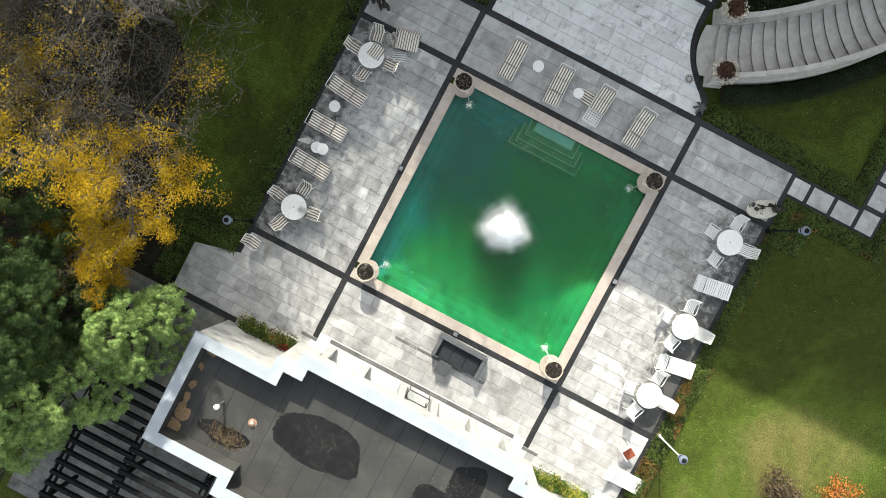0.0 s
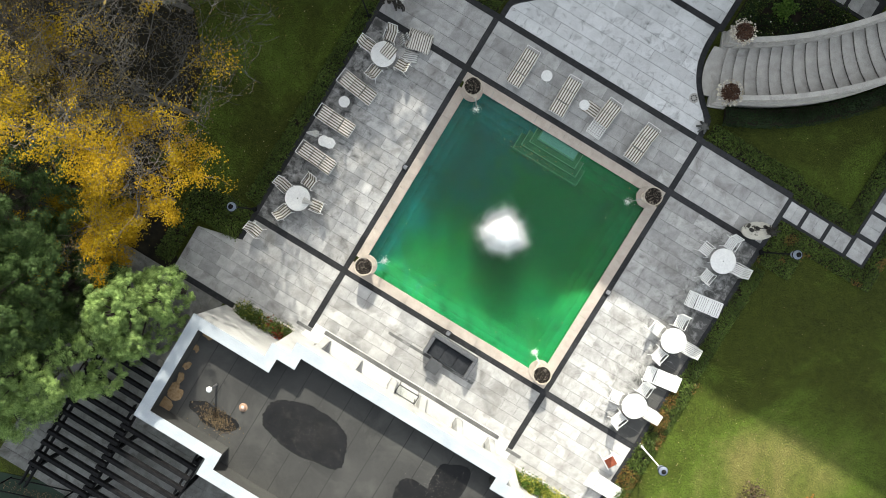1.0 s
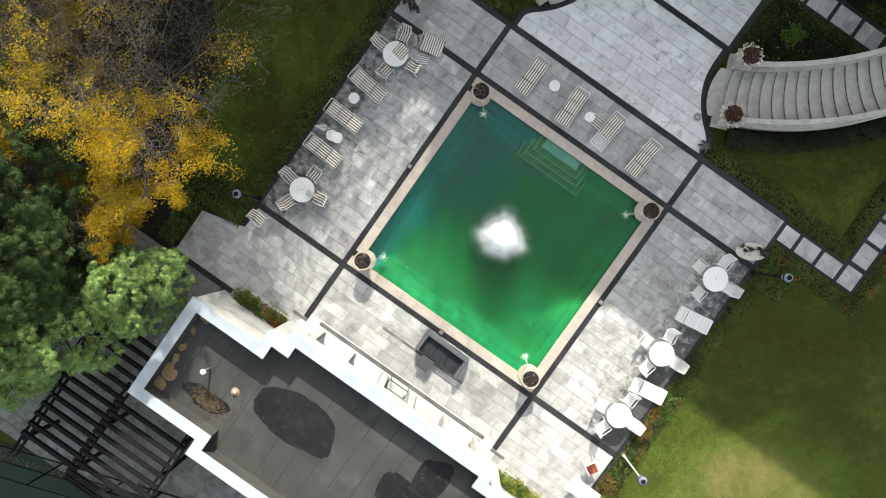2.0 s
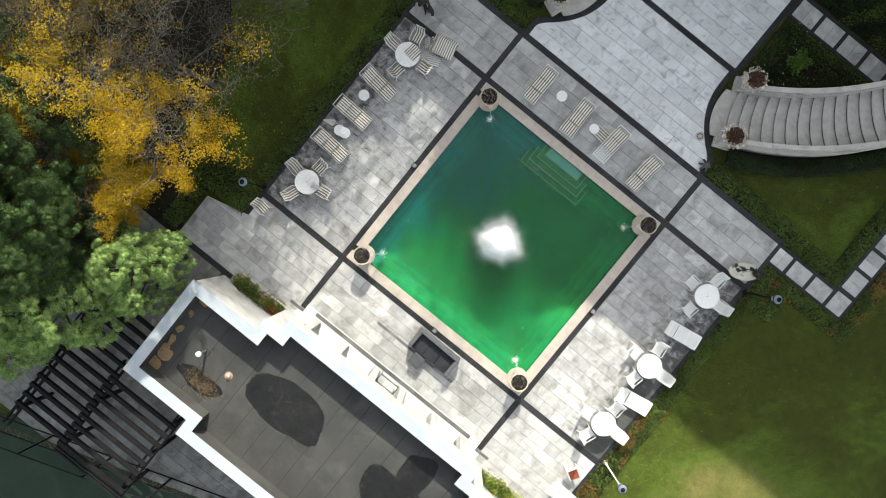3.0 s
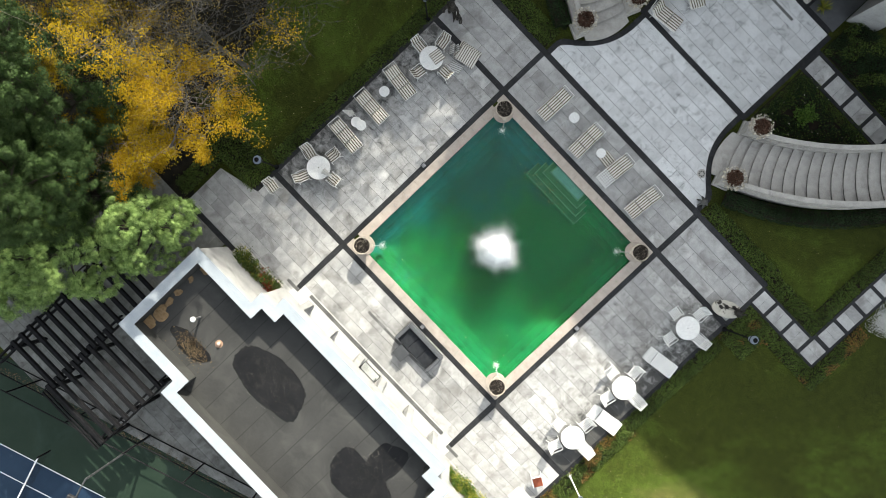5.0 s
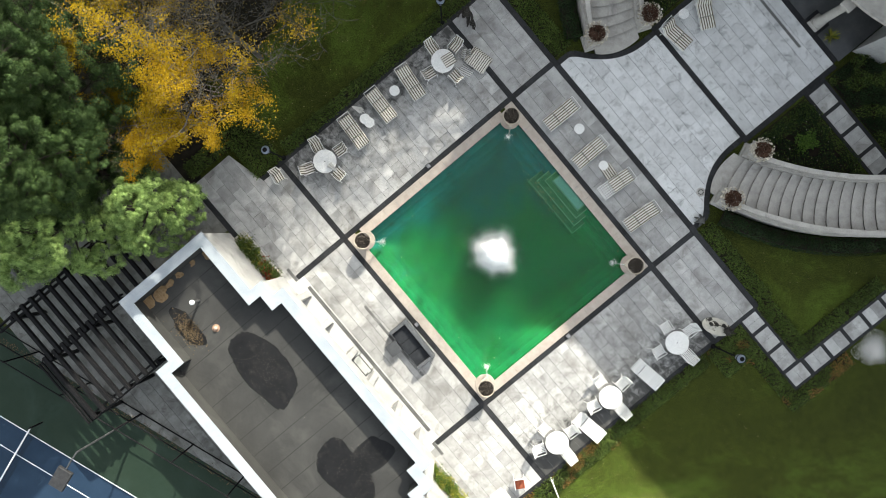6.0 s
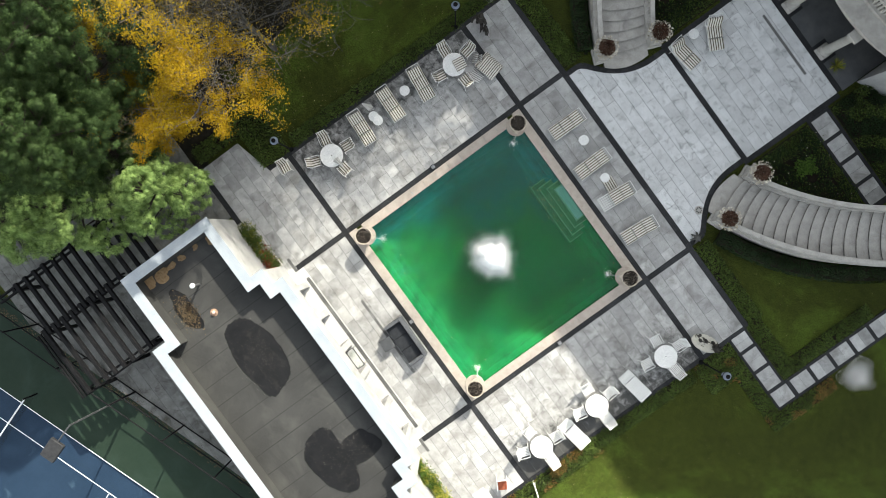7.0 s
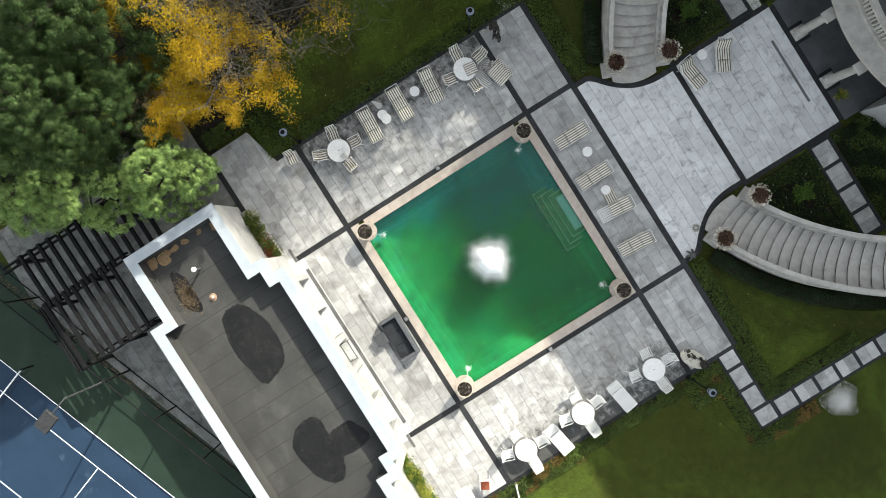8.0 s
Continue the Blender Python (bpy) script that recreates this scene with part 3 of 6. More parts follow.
for s in (-1, 1):
    box(bm, *sorted((s * WI, s * (WI + 0.3))), -WI - 0.3, WI + 0.3, -1.75, -0.012)
    box(bm, -WI, WI, *sorted((s * WI, s * (WI + 0.3))), -1.75, -0.012)
pool_part("basin", bm, M_pool, "algae-green plastered basin")
# entry steps in the north side of the basin
for k in range(4):
    bm = bmesh.new()
    w = 1.05 + 0.27 * k
    box(bm, -w, w, WI - 0.50 - 0.31 * k, WI, -1.75, -0.20 - 0.16 * k, None, 0.02)
    pool_part("pool_step", bm, M_step if k else M_step_top)
    y0, z0 = WI - 0.50 - 0.31 * k, -0.20 - 0.16 * k
    bm = bmesh.new()
    box(bm, -w, w, y0, y0 + 0.05, z0 + 0.002, z0 + 0.008)
    for s in (-1, 1):
        box(bm, *sorted((s * (w - 0.05), s * w)), y0 + 0.05, WI, z0 + 0.002, z0 + 0.008)
    pool_part("step_nosing", bm, M_nosing, "paler worn step edge")
bm = bmesh.new()
box(bm, -WI, WI, -WI, WI, -0.16, -0.14)
water = pool_part("water", bm, M_water, "still green water")
water.visible_shadow = False
# thin sheets added in the deep water to imitate scattered light
bm = bmesh.new()
for z in (-0.55, -0.85, -1.15, -1.45):
    bm.faces.new([bm.verts.new((x, y, z)) for x, y in ((-WI, -WI), (WI, -WI), (WI, WI), (-WI, WI))])
cloud = pool_part("algae_cloud", bm, cloud_material(), "added green sheets imitating light scattered in cloudy water")
cloud.visible_shadow = False
# coping of separate pale stones
n = 14
for s in (-1, 1):
    for i in range(n):
        a, b = -WO + 2 * WO * i / n, -WO + 2 * WO * (i + 1) / n
        bm = bmesh.new()
        box(bm, a + 0.003, b - 0.003, *sorted((s * (WI - 0.02), s * WO)), -0.07, 0.012, None, 0.008)
        pool_part("coping_stone", bm, M_coping)
        if 0 < i < n - 1:
            bm = bmesh.new()
            box(bm, *sorted((s * (WI - 0.02), s * WO)), a + 0.003, b - 0.003, -0.07, 0.012, None, 0.008)
            pool_part("coping_stone", bm, M_coping)

# fallen debris on the pool floor and floating leaves
rng = random.Random(7)
pl = []
for _ in range(150):
    if rng.random() < 0.5:
        pl.append((rng.gauss(2.8, 1.3), rng.gauss(3.4, 1.0), 0))
    else:
        pl.append((rng.uniform(-5, 5), rng.uniform(-5, 5), 0))
pl = [(x, y, max(-0.5, pool_floor(x, y) + 0.02)) for x, y, _ in pl if abs(x) < 5 and abs(y) < 5]
tagged(leaf_object("sunken_leaves", pl, 0.04, 0.10, M_black, None, 0.2, 5), "dark sodden leaves sinking in the pool", "leaves", kind="stuff")
pl = [(rng.gauss(-0.9, 0.8), rng.gauss(3.85, 0.3), -0.132) for _ in range(60)] + [(rng.uniform(-5, 5), rng.uniform(-5, 5), -0.132) for _ in range(32)]
pl = [p for p in pl if abs(p[0]) < 5 and abs(p[1]) < 5]
tagged(leaf_object("floating_leaves", pl, 0.04, 0.09, M_fallen, None, 0.1, 6), "yellow leaves floating on the pool", "leaves", kind="stuff")

# fountain: a plume of white water drops over the middle of the pool
def foam_material(name, through_light):
    """White water: bright, and lit through from behind as spray is."""
    m, nt, b = mat(name, 0.5, 0.0, 0.3)
    b.inputs["Base Color"].default_value = (0.97, 0.975, 0.975, 1)
    t = nt.nodes.new("ShaderNodeBsdfTranslucent")
    t.inputs[0].default_value = (0.97, 0.975, 0.975, 1)
    x = nt.nodes.new("ShaderNodeMixShader")
    x.inputs[0].default_value = through_light
    nt.links.new(b.outputs[0], x.inputs[1])
    nt.links.new(t.outputs[0], x.inputs[2])
    nt.links.new(x.outputs[0], nt.nodes["Material Output"].inputs[0])
    return m


M_foam = foam_material("white_spray", 0.35)
M_foam_solid = foam_material("white_foam", 0.06)
OCTA = np.array([(1, 0, 0), (-1, 0, 0), (0, 1, 0), (0, -1, 0), (0, 0, 1), (0, 0, -1)], float)
OCTA_F = np.array([(0, 2, 4), (2, 1, 4), (1, 3, 4), (3, 0, 4), (2, 0, 5), (1, 2, 5), (3, 1, 5), (0, 3, 5)])


def drops(name, centres, radii, material, parent=None):
    c, r = np.asarray(centres, float), np.asarray(radii, float)
    v = (c[:, None] + OCTA[None] * r[:, None, None]).reshape(-1, 3)
    f = (OCTA_F[None] + 6 * np.arange(len(c))[:, None, None]).reshape(-1, 3)
    me = bpy.data.meshes.new(name)
    me.from_pydata(v.tolist(), [], f.tolist())
    me.materials.append(material)
    for p in me.polygons:
        p.use_smooth = True
    ob = new(name, me)
    ob.parent = parent
    return ob


nrng = np.random.default_rng(11)
fountain = empty("fountain", (-0.30, -0.12, -0.2), "white fountain spray bursting from the pool", "fountain")


def plume_edge(a):
    """Ragged outline of the falling water, as a radius for each direction."""
    return 1 + 0.05 * np.sin(4 * a + 0.4) + 0.07 * np.sin(3 * a + 2) + 0.05 * np.sin(7 * a + 1) + 0.03 * np.sin(13 * a)


def plume(n, reach, fade, top, rmin, rmax):
    """Drops thick in the middle and thinning outwards, on a low dome of water."""
    a = nrng.uniform(0, 2 * np.pi, n)
    k = np.sqrt(nrng.random(n)) * reach + np.abs(nrng.normal(0, fade, n)) * nrng.choice((-0.3, 1.0), n)
    k = np.abs(k)
    e = plume_edge(a)
    x, y = 0.16 + 1.24 * k * e * np.cos(a), 1.16 * k * e * np.sin(a)
    z = 0.06 + top * np.exp(-0.9 * k * k) * nrng.uniform(0.45, 1.0, n)
    return np.stack([x, y, z], 1), nrng.uniform(rmin, rmax, n) * np.exp(-0.75 * np.maximum(0, k - 0.55))


bm = bmesh.new()
rings = []
for i in range(9):
    ring = []
    for j in range(48):
        a, k = 2 * math.pi * j / 48, i / 8
        e = 0.80 * float(plume_edge(a)) * k
        x, y = 0.16 + 1.24 * e * math.cos(a), 1.16 * e * math.sin(a)
        ring.append(bm.verts.new((x, y, 0.06 + 1.6 * (1 - k ** 4) + 0.10 * noise.noise(Vector((x * 4, y * 4, 3))) * (1 - k))))
    rings.append(ring)
for a, b in zip(rings, rings[1:]):
    for j in range(48):
        bm.faces.new((a[j], b[j], b[(j + 1) % 48], a[(j + 1) % 48])).smooth = True
bmesh.ops.remove_doubles(bm, verts=bm.verts, dist=0.0005)
part("foam_dome", bm, M_foam_solid, fountain, "solid white foam")
sets = [plume(7000, 0.78, 0.08, 1.8, 0.008, 0.020), plume(30000, 0.90, 0.16, 1.6, 0.005, 0.016), plume(20000, 1.02, 0.30, 1.1, 0.003, 0.008)]
tagged(drops("spray", np.concatenate([p for p, r in sets]), np.concatenate([r for p, r in sets]), M_foam, fountain), kind="stuff")
bm = bmesh.new()
lathe(bm, [(0.09, 0), (0.09, 0.12), (0.04, 0.16), (0.04, 0.24)], 12)
part("nozzle", bm, M_bronze, fountain)

# ---- corner urns with spouts ----
M_urn = grainy("urn_stone", (0.40, 0.35, 0.29), (0.54, 0.47, 0.39), 4, 0.75, 60, 0.2)
M_mulch = grainy("dark_mulch", (0.012, 0.010, 0.009), (0.05, 0.04, 0.032), 14, 0.9, 70, 0.8)


def corner_urn(sx, sy, seed):
    u = empty("stone_urn", (sx * 4.99, sy * 4.99, 0.012), "round stone urn of dark mulch with a water spout", "urn", group="pool corner urns")
    bm = bmesh.new()
    lathe(bm, [(0.53, 0), (0.53, 0.035), (0.50, 0.05)], 32)
    part("pedestal", bm, M_coping, u)
    bm = bmesh.new()
    lathe(bm, [(0.26, 0.05), (0.30, 0.08), (0.24, 0.16), (0.20, 0.30), (0.28, 0.42), (0.36, 0.60), (0.40, 0.85), (0.43, 0.98), (0.45, 1.02), (0.45, 1.07), (0.41, 1.07), (0.39, 1.02), (0.37, 1.00)], 32)
    part("bowl", bm, M_urn, u)
    rng = random.Random(seed)
    bm = bmesh.new()
    for _ in range(420):
        a, r = rng.uniform(0, 6.283), 0.385 * math.sqrt(rng.random())
        m = pose(r * math.cos(a), r * math.sin(a), 1.02 + 0.05 * (1 - r / 0.4) + rng.uniform(0, 0.02), rng.uniform(-50, 50), rng.uniform(-50, 50), rng.uniform(0, 360))
        box(bm, -0.035, 0.035, -0.011, 0.011, -0.008, 0.008, m)
    part("mulch", bm, M_mulch, u, "dark bark mulch")
    # spout turned to the pool, a falling stream and its splash
    az = math.atan2(-sy, -sx)
    c, s = math.cos(az), math.sin(az)
    bm = bmesh.new()
    box(bm, 0.40, 0.56, -0.09, 0.09, 0.93, 1.05, Matrix.Rotation(az, 4, "Z"), 0.01)
    part("spout", bm, M_urn, u)
    bm = bmesh.new()
    pts = [(c * (0.55 + 0.32 * k), s * (0.55 + 0.32 * k), 0.99 - 1.14 * k * k) for k in (0, 0.25, 0.5, 0.75, 1.0)]
    tube(bm, pts, [0.018, 0.022, 0.026, 0.03, 0.036], 6)
    part("water_stream", bm, M_stream, u)
    nr = np.random.default_rng(seed)
    k = 320
    a, r = nr.uniform(0, 6.283, k), np.abs(nr.normal(0, 0.13, k))
    cen = np.stack([c * 0.90 + r * np.cos(a), s * 0.90 + r * np.sin(a), -0.15 + np.abs(nr.normal(0, 0.06, k))], 1)
    sp_ = drops("splash", cen, nr.uniform(0.006, 0.022, k) * np.exp(-r * 2), M_foam, u)
    tagged(sp_, kind="stuff")
    return u


M_stream, nt_s, b_s = mat("falling_water", 0.05, 0.0, 0.6)
b_s.inputs["Base Color"].default_value = (0.85, 0.92, 0.90, 1)
b_s.inputs["Transmission Weight"].default_value = 0.6
for i, (sx, sy) in enumerate(((-1, 1), (-1, -1), (1, 1), (1, -1))):
    corner_urn(sx, sy, 20 + i)

# grey skimmer boxes on the coping's outer edge
for x, y in ((-5.86, 0.12), (0.2, -5.76), (5.83, 0.06)):
    sk = empty("skimmer_box", (x, y, 0.008), "small dark grey skimmer box beside the coping", "skimmer", group="skimmer boxes")
    bm = bmesh.new()
    box(bm, -0.13, 0.13, -0.13, 0.13, 0, 0.10, None, 0.012)
    part("box", bm, M_slate, sk)
    bm = bmesh.new()
    box(bm, -0.10, 0.10, -0.10, 0.10, 0.10, 0.112, None, 0.004)
    part("lid", bm, M_metal, sk)

# ---- pool house with a flat parapet roof ----
CAP, DECK, HOUSE_TOP = 3.80, 2.86, 17.9
M_roof = grainy("bitumen_roof", (0.033, 0.033, 0.032), (0.050, 0.050, 0.048), 0.5, 0.75, 30, 0.3, big=0.35, big_c=(0.062, 0.062, 0.058), big_at=(0.5, 0.7))
M_wet = grainy("wet_bitumen", (0.006, 0.006, 0.0065), (0.013, 0.013, 0.0135), 1.5, 0.45, 40, 0.1, big=2.4, big_c=(0.026, 0.025, 0.023), big_at=(0.54, 0.74))
M_brown_leaf = leafy("brown_leaf", (0.035, 0.026, 0.015), (0.15, 0.11, 0.065), 0.8, 0.1)
M_lap = grainy("felt_lap_seam", (0.022, 0.022, 0.0215), (0.034, 0.034, 0.033), 1.5, 0.75, 30, 0.3)
# outer line of the walls in plan, counter-clockwise
OUTER = [(-9.95, -15.45), (-6.25, -15.45), (-6.25, -16.25), (6.25, -16.25), (6.25, -15.45), (9.95, -15.45), (9.95, -10.32), (6.35, -10.32),
         (6.35, -9.62), (5.45, -9.62), (5.45, -9.05), (-5.45, -9.05), (-5.45, -9.62), (-6.35, -9.62), (-6.35, -10.32), (-9.95, -10.32)]


def inset(pts, d):
    out = []
    n = len(pts)
    for i in range(n):
        (ax, ay), (bx, by), (cx, cy) = pts[i - 1], pts[i], pts[(i + 1) % n]
        u, v = Vector((bx - ax, by - ay)).normalized(), Vector((cx - bx, cy - by)).normalized()
        out.append((bx - d * (u.y + v.y), by + d * (u.x + v.x)))
    return out


def ring_wall(bm, outer, inner, z0, z1):
    n = len(outer)
    loops = [[bm.verts.new((x, y, z)) for x, y in pts] for pts, z in ((outer, z0), (outer, z1), (inner, z1), (inner, z0))]
    for a, b in zip(loops, loops[1:] + loops[:1]):
        for i in range(n):
            j = (i + 1) % n
            bm.faces.new((a[i], a[j], b[j], b[i]))


pool_house = empty("pool_house", (0, -12.8, 0), "white rendered pool house with flat parapet roof", "building")


def ph(name, bm, material, label="", parent=None):
    ob = part(name, bm, material, parent or pool_house, label)
    ob.matrix_parent_inverse = (parent or pool_house).matrix_world.inverted()
    return ob


bm = bmesh.new()
ring_wall(bm, OUTER, inset(OUTER, 0.42), 2.50, CAP - 0.05)
ph("parapet", bm, M_white, "white rendered parapet")
bm = bmesh.new()
LOWER = OUTER[:8] + [(6.35, -9.62), (5.15, -9.62), (5.15, -11.3), (-5.15, -11.3), (-5.15, -9.62), (-6.35, -9.62)] + OUTER[14:]
ring_wall(bm, LOWER, inset(LOWER, 0.30), -0.05, 2.50)
ph("wall", bm, M_white, "white rendered wall")
bm = bmesh.new()
box(bm, -5.14, 5.14, -11.28, -9.09, -0.05, 0.02)
ph("loggia_floor", bm, M_pale_floor, "pale stone loggia floor")
bm = bmesh.new()
ring_wall(bm, inset(OUTER, -0.06), inset(OUTER, 0.47), CAP - 0.05, CAP)
ph("parapet_cap", bm, M_cap, "white coping over the parapet")
bm = bmesh.new()
prism(bm, inset(OUTER, 0.40), DECK - 0.25, DECK)
ph("roof", bm, M_roof, "grey bitumen flat roof")
# felt turned up the inner faces of the parapet
bm = bmesh.new()
ring_wall(bm, inset(OUTER, 0.41), inset(OUTER, 0.45), DECK - 0.02, CAP - 0.06)
ph("felt_upstand", bm, M_roof, "grey felt turned up against the parapet")
# laps of the roofing felt
for k in range(17):
    x = -8.6 + k * 1.06
    bm = bmesh.new()
    box(bm, x - 0.02, x + 0.02, -15.0 if abs(x) > 5.6 else -15.8, -10.8 if abs(x) > 5.6 else -9.6, DECK - 0.02, DECK + 0.006)
    ph("felt_lap", bm, M_lap)
# pilasters along the pool front, base plinth, doors between
for s in (-1, 1):
    for x in (0.85, 2.9, 4.75):
        bm = bmesh.new()
        box(bm, s * x - 0.17, s * x + 0.17, -9.50, -9.12, 0.02, 2.5, None, 0.015)
        box(bm, s * x - 0.21, s * x + 0.21, -9.54, -9.10, 0.02, 0.20, None, 0.015)
        ph("pier", bm, M_white)
M_dark_glass, nt_g, b_g = mat("dark_window_glass", 0.06, 0.0, 0.6)
b_g.inputs["Base Color"].default_value = (0.02, 0.024, 0.03, 1)
for x in (-3.82, -1.87, 0.0, 1.87, 3.82):
    bm = bmesh.new()
    box(bm, x - 0.6, x + 0.6, -11.32, -11.27, 0.05, 2.35)
    dr = ph("french_door", bm, M_white_paint, "white panelled french door")
    bm = bmesh.new()
    for a, b in ((-0.66, -0.6), (-0.03, 0.03), (0.6, 0.66)):
        box(bm, x + a, x + b, -11.31, -11.24, 0.02, 2.41)
    for z in (0.02, 0.8, 1.58, 2.35):
        box(bm, x - 0.66, x + 0.66, -11.31, -11.24, z, z + 0.06)
    ph("door_frame", bm, M_white_paint, "white door frame", dr)


# puddle stains with scattered debris on the roof
def blob(cx, cy, rx, ry, seed, n=130, rough=0.10):
    r_ = random.Random(seed)
    ph_ = [r_.uniform(0, 6.283) for _ in range(5)]
    pts = []
    for i in range(n):
        a = 2 * math.pi * i / n
        k = 1 + rough * sum(math.sin((j + 2) * a + ph_[j]) / (j + 1.2) for j in range(5)) + r_.uniform(-0.028, 0.028)
        c_, s_ = math.cos(a), math.sin(a)
        pts.append((cx + rx * k * math.copysign(abs(c_) ** 0.78, c_), cy + ry * k * math.copysign(abs(s_) ** 0.78, s_)))
    return pts


def puddle(name, outlines, count, seed, label, material, z):
    bm = bmesh.new()
    for k, o in enumerate(outlines):
        prism(bm, o, DECK - 0.03, z + 0.001 * k)
    p = thing(name, bm, material, label, "puddle", group="roof puddles")
    nr = np.random.default_rng(seed)
    xs = [q[0] for o in outlines for q in o]
    ys = [q[1] for o in outlines for q in o]
    cx, cy = (min(xs) + max(xs)) / 2, (min(ys) + max(ys)) / 2
    pl = np.stack([nr.normal(cx, (max(xs) - min(xs)) / 5, count), nr.normal(cy, (max(ys) - min(ys)) / 5, count), np.full(count, z + 0.012)], 1)
    dl = leaf_object("debris", pl, 0.008, 0.024, M_pale_leaf, p, 0.3, seed)
    tagged(dl, "pale leaf scraps", kind="stuff")
    return p


M_pale_leaf = leafy("pale_leaf", (0.35, 0.30, 0.22), (0.70, 0.66, 0.58), 0.8, 0.1)
puddle("roof_puddle", [blob(-3.12, -12.55, 1.92, 1.2, 3, rough=0.10)], 420, 31, "dark wet puddle stain with pale leaf scraps", M_wet, DECK + 0.009)
puddle("roof_puddle", [blob(3.3, -12.75, 1.55, 1.12, 4, rough=0.14), blob(3.55, -11.2, 0.85, 0.95, 6, rough=0.12)], 360, 32, "dark wet puddle stain with pale leaf scraps", M_wet, DECK + 0.009)
puddle("roof_puddle", [blob(-7.1, -14.15, 1.0, 0.50, 8, rough=0.18)], 40, 34, "dark damp stain under a drift of leaves", M_wet, DECK + 0.009)
nr = np.random.default_rng(9)
pl = [(nr.normal(-6.95, 0.42), nr.normal(-14.15, 0.24), DECK + nr.uniform(0.014, 0.05)) for _ in range(900)]
tagged(leaf_object("roof_leaf_drift", pl, 0.03, 0.09, M_brown_leaf, None, 0.5, 33), "drift of brown leaves on the flat roof", "leaves", kind="stuff")
for i, (cx, cy, r) in enumerate(((-9.22, -14.85, 0.36), (-9.20, -14.10, 0.42), (-9.30, -13.41, 0.22), (-9.33, -12.78, 0.20), (-9.36, -11.89, 0.16), (-9.20, -11.05, 0.26))):
    bm = bmesh.new()
    prism(bm, blob(cx, cy, r * 0.75, r, 40 + i, 40, 0.22), DECK - 0.02, DECK + 0.012)
    thing("moss_patch", bm, grainy("dry_moss", (0.16, 0.10, 0.05), (0.30, 0.21, 0.12), 9, 0.95, 60, 0.8) if i == 0 else bpy.data.materials["dry_moss"], "brown dry moss patch on the flat roof", "moss", group="roof moss")

# vent pipe and drain on the roof
v = empty("roof_vent", (-7.74, -12.82, DECK), "white capped vent pipe on the flat roof", "vent")
bm = bmesh.new()
lathe(bm, [(0.05, 0), (0.05, 0.85)], 12)
part("pipe", bm, M_metal, v)
bm = bmesh.new()
lathe(bm, [(0.06, 0.80), (0.13, 0.84), (0.13, 0.90), (0.09, 0.96), (0.02, 0.99)], 16)
part("cap", bm, M_white_paint, v)
d = empty("roof_drain", (-6.18, -13.08, DECK), "domed copper roof drain in a rusty stain", "drain")
bm = bmesh.new()
lathe(bm, [(0.20, 0), (0.20, 0.008), (0.16, 0.012)], 20)
part("flange", bm, grainy("rust_stain", (0.20, 0.12, 0.08), (0.36, 0.25, 0.18), 9, 0.9, 60, 0.3), d)
bm = bmesh.new()
lathe(bm, [(0.12, 0.01), (0.12, 0.07), (0.10, 0.13), (0.05, 0.17), (0.01, 0.18)], 16)
part("dome", bm, grainy("copper", (0.45, 0.28, 0.20), (0.62, 0.45, 0.36), 9, 0.45, 60, 0.1, metal=0.5), d)

# grey iron console table by the wall
M_iron = grainy("grey_iron", (0.07, 0.07, 0.072), (0.12, 0.12, 0.122), 8, 0.6, 60, 0.1)
tb = empty("console_table", (-0.02, -9.24, 0.02), "grey iron console table with glass top in the loggia", "table")
for x in (-0.52, 0.52):
    for y in (-0.2, 0.2):
        bm = bmesh.new()
        box(bm, x - 0.02, x + 0.02, y - 0.02, y + 0.02, 0, 0.74)
        part("leg", bm, M_iron, tb)
bm = bmesh.new()
for y in (-0.22, 0.22):
    box(bm, -0.55, 0.55, y - 0.025, y + 0.025, 0.74, 0.78)
for x in (-0.55, 0.55):
    box(bm, x - 0.025, x + 0.025, -0.195, 0.195, 0.74, 0.78)
part("frame", bm, M_iron, tb)
M_glass, nt_gl, b_gl = mat("clear_glass", 0.02, 0.0, 0.5)
b_gl.inputs["Transmission Weight"].default_value = 1.0
b_gl.inputs["Base Color"].default_value = (0.92, 0.96, 0.95, 1)
bm = bmesh.new()
box(bm, -0.52, 0.52, -0.19, 0.19, 0.762, 0.772)
gt = part("glass_top", bm, M_glass, tb)
gt.visible_shadow = False


# planted flower beds at the wings
def flower_bed(s, seed, mats):
    fb = empty("flower_bed", (s * 7.95, -9.95, 0), "raised flower bed with green foliage and blossoms", "flower bed", group="wing flower beds")
    bm = bmesh.new()
    box(bm, -1.6, 1.6, -0.34, 0.34, -0.02, 0.22, None, 0.02)
    part("planter", bm, M_stone, fb)
    nr = np.random.default_rng(seed)
    for k, (m, cnt, dx) in enumerate(mats):
        nclump = 26
        cc = np.stack([nr.uniform(-1.45, 1.45, nclump), nr.uniform(-0.24, 0.30, nclump), nr.uniform(0.3, 0.62, nclump)], 1)
        if dx:
            cc[:, 0] = nr.normal(dx, 0.45, nclump).clip(-1.5, 1.5)
        c = cc[nr.integers(0, nclump, cnt)]
        p = c + nr.normal(0, 1, (cnt, 3)) * (0.13, 0.12, 0.10)
        p[:, 2] = p[:, 2].clip(0.2, 1)
        leaf_object("foliage" if k == 0 else "blossom", p, 0.05, 0.12, m, fb, 1.0, seed + k)
    return fb


M_yellow_green = leafy("yellow_green_leaf", (0.10, 0.14, 0.02), (0.42, 0.38, 0.07), 0.5)
flower_bed(-1, 51, ((M_hedge, 2600, 0), (M_red, 260, 0.9), (M_yellow_green, 300, 0)))
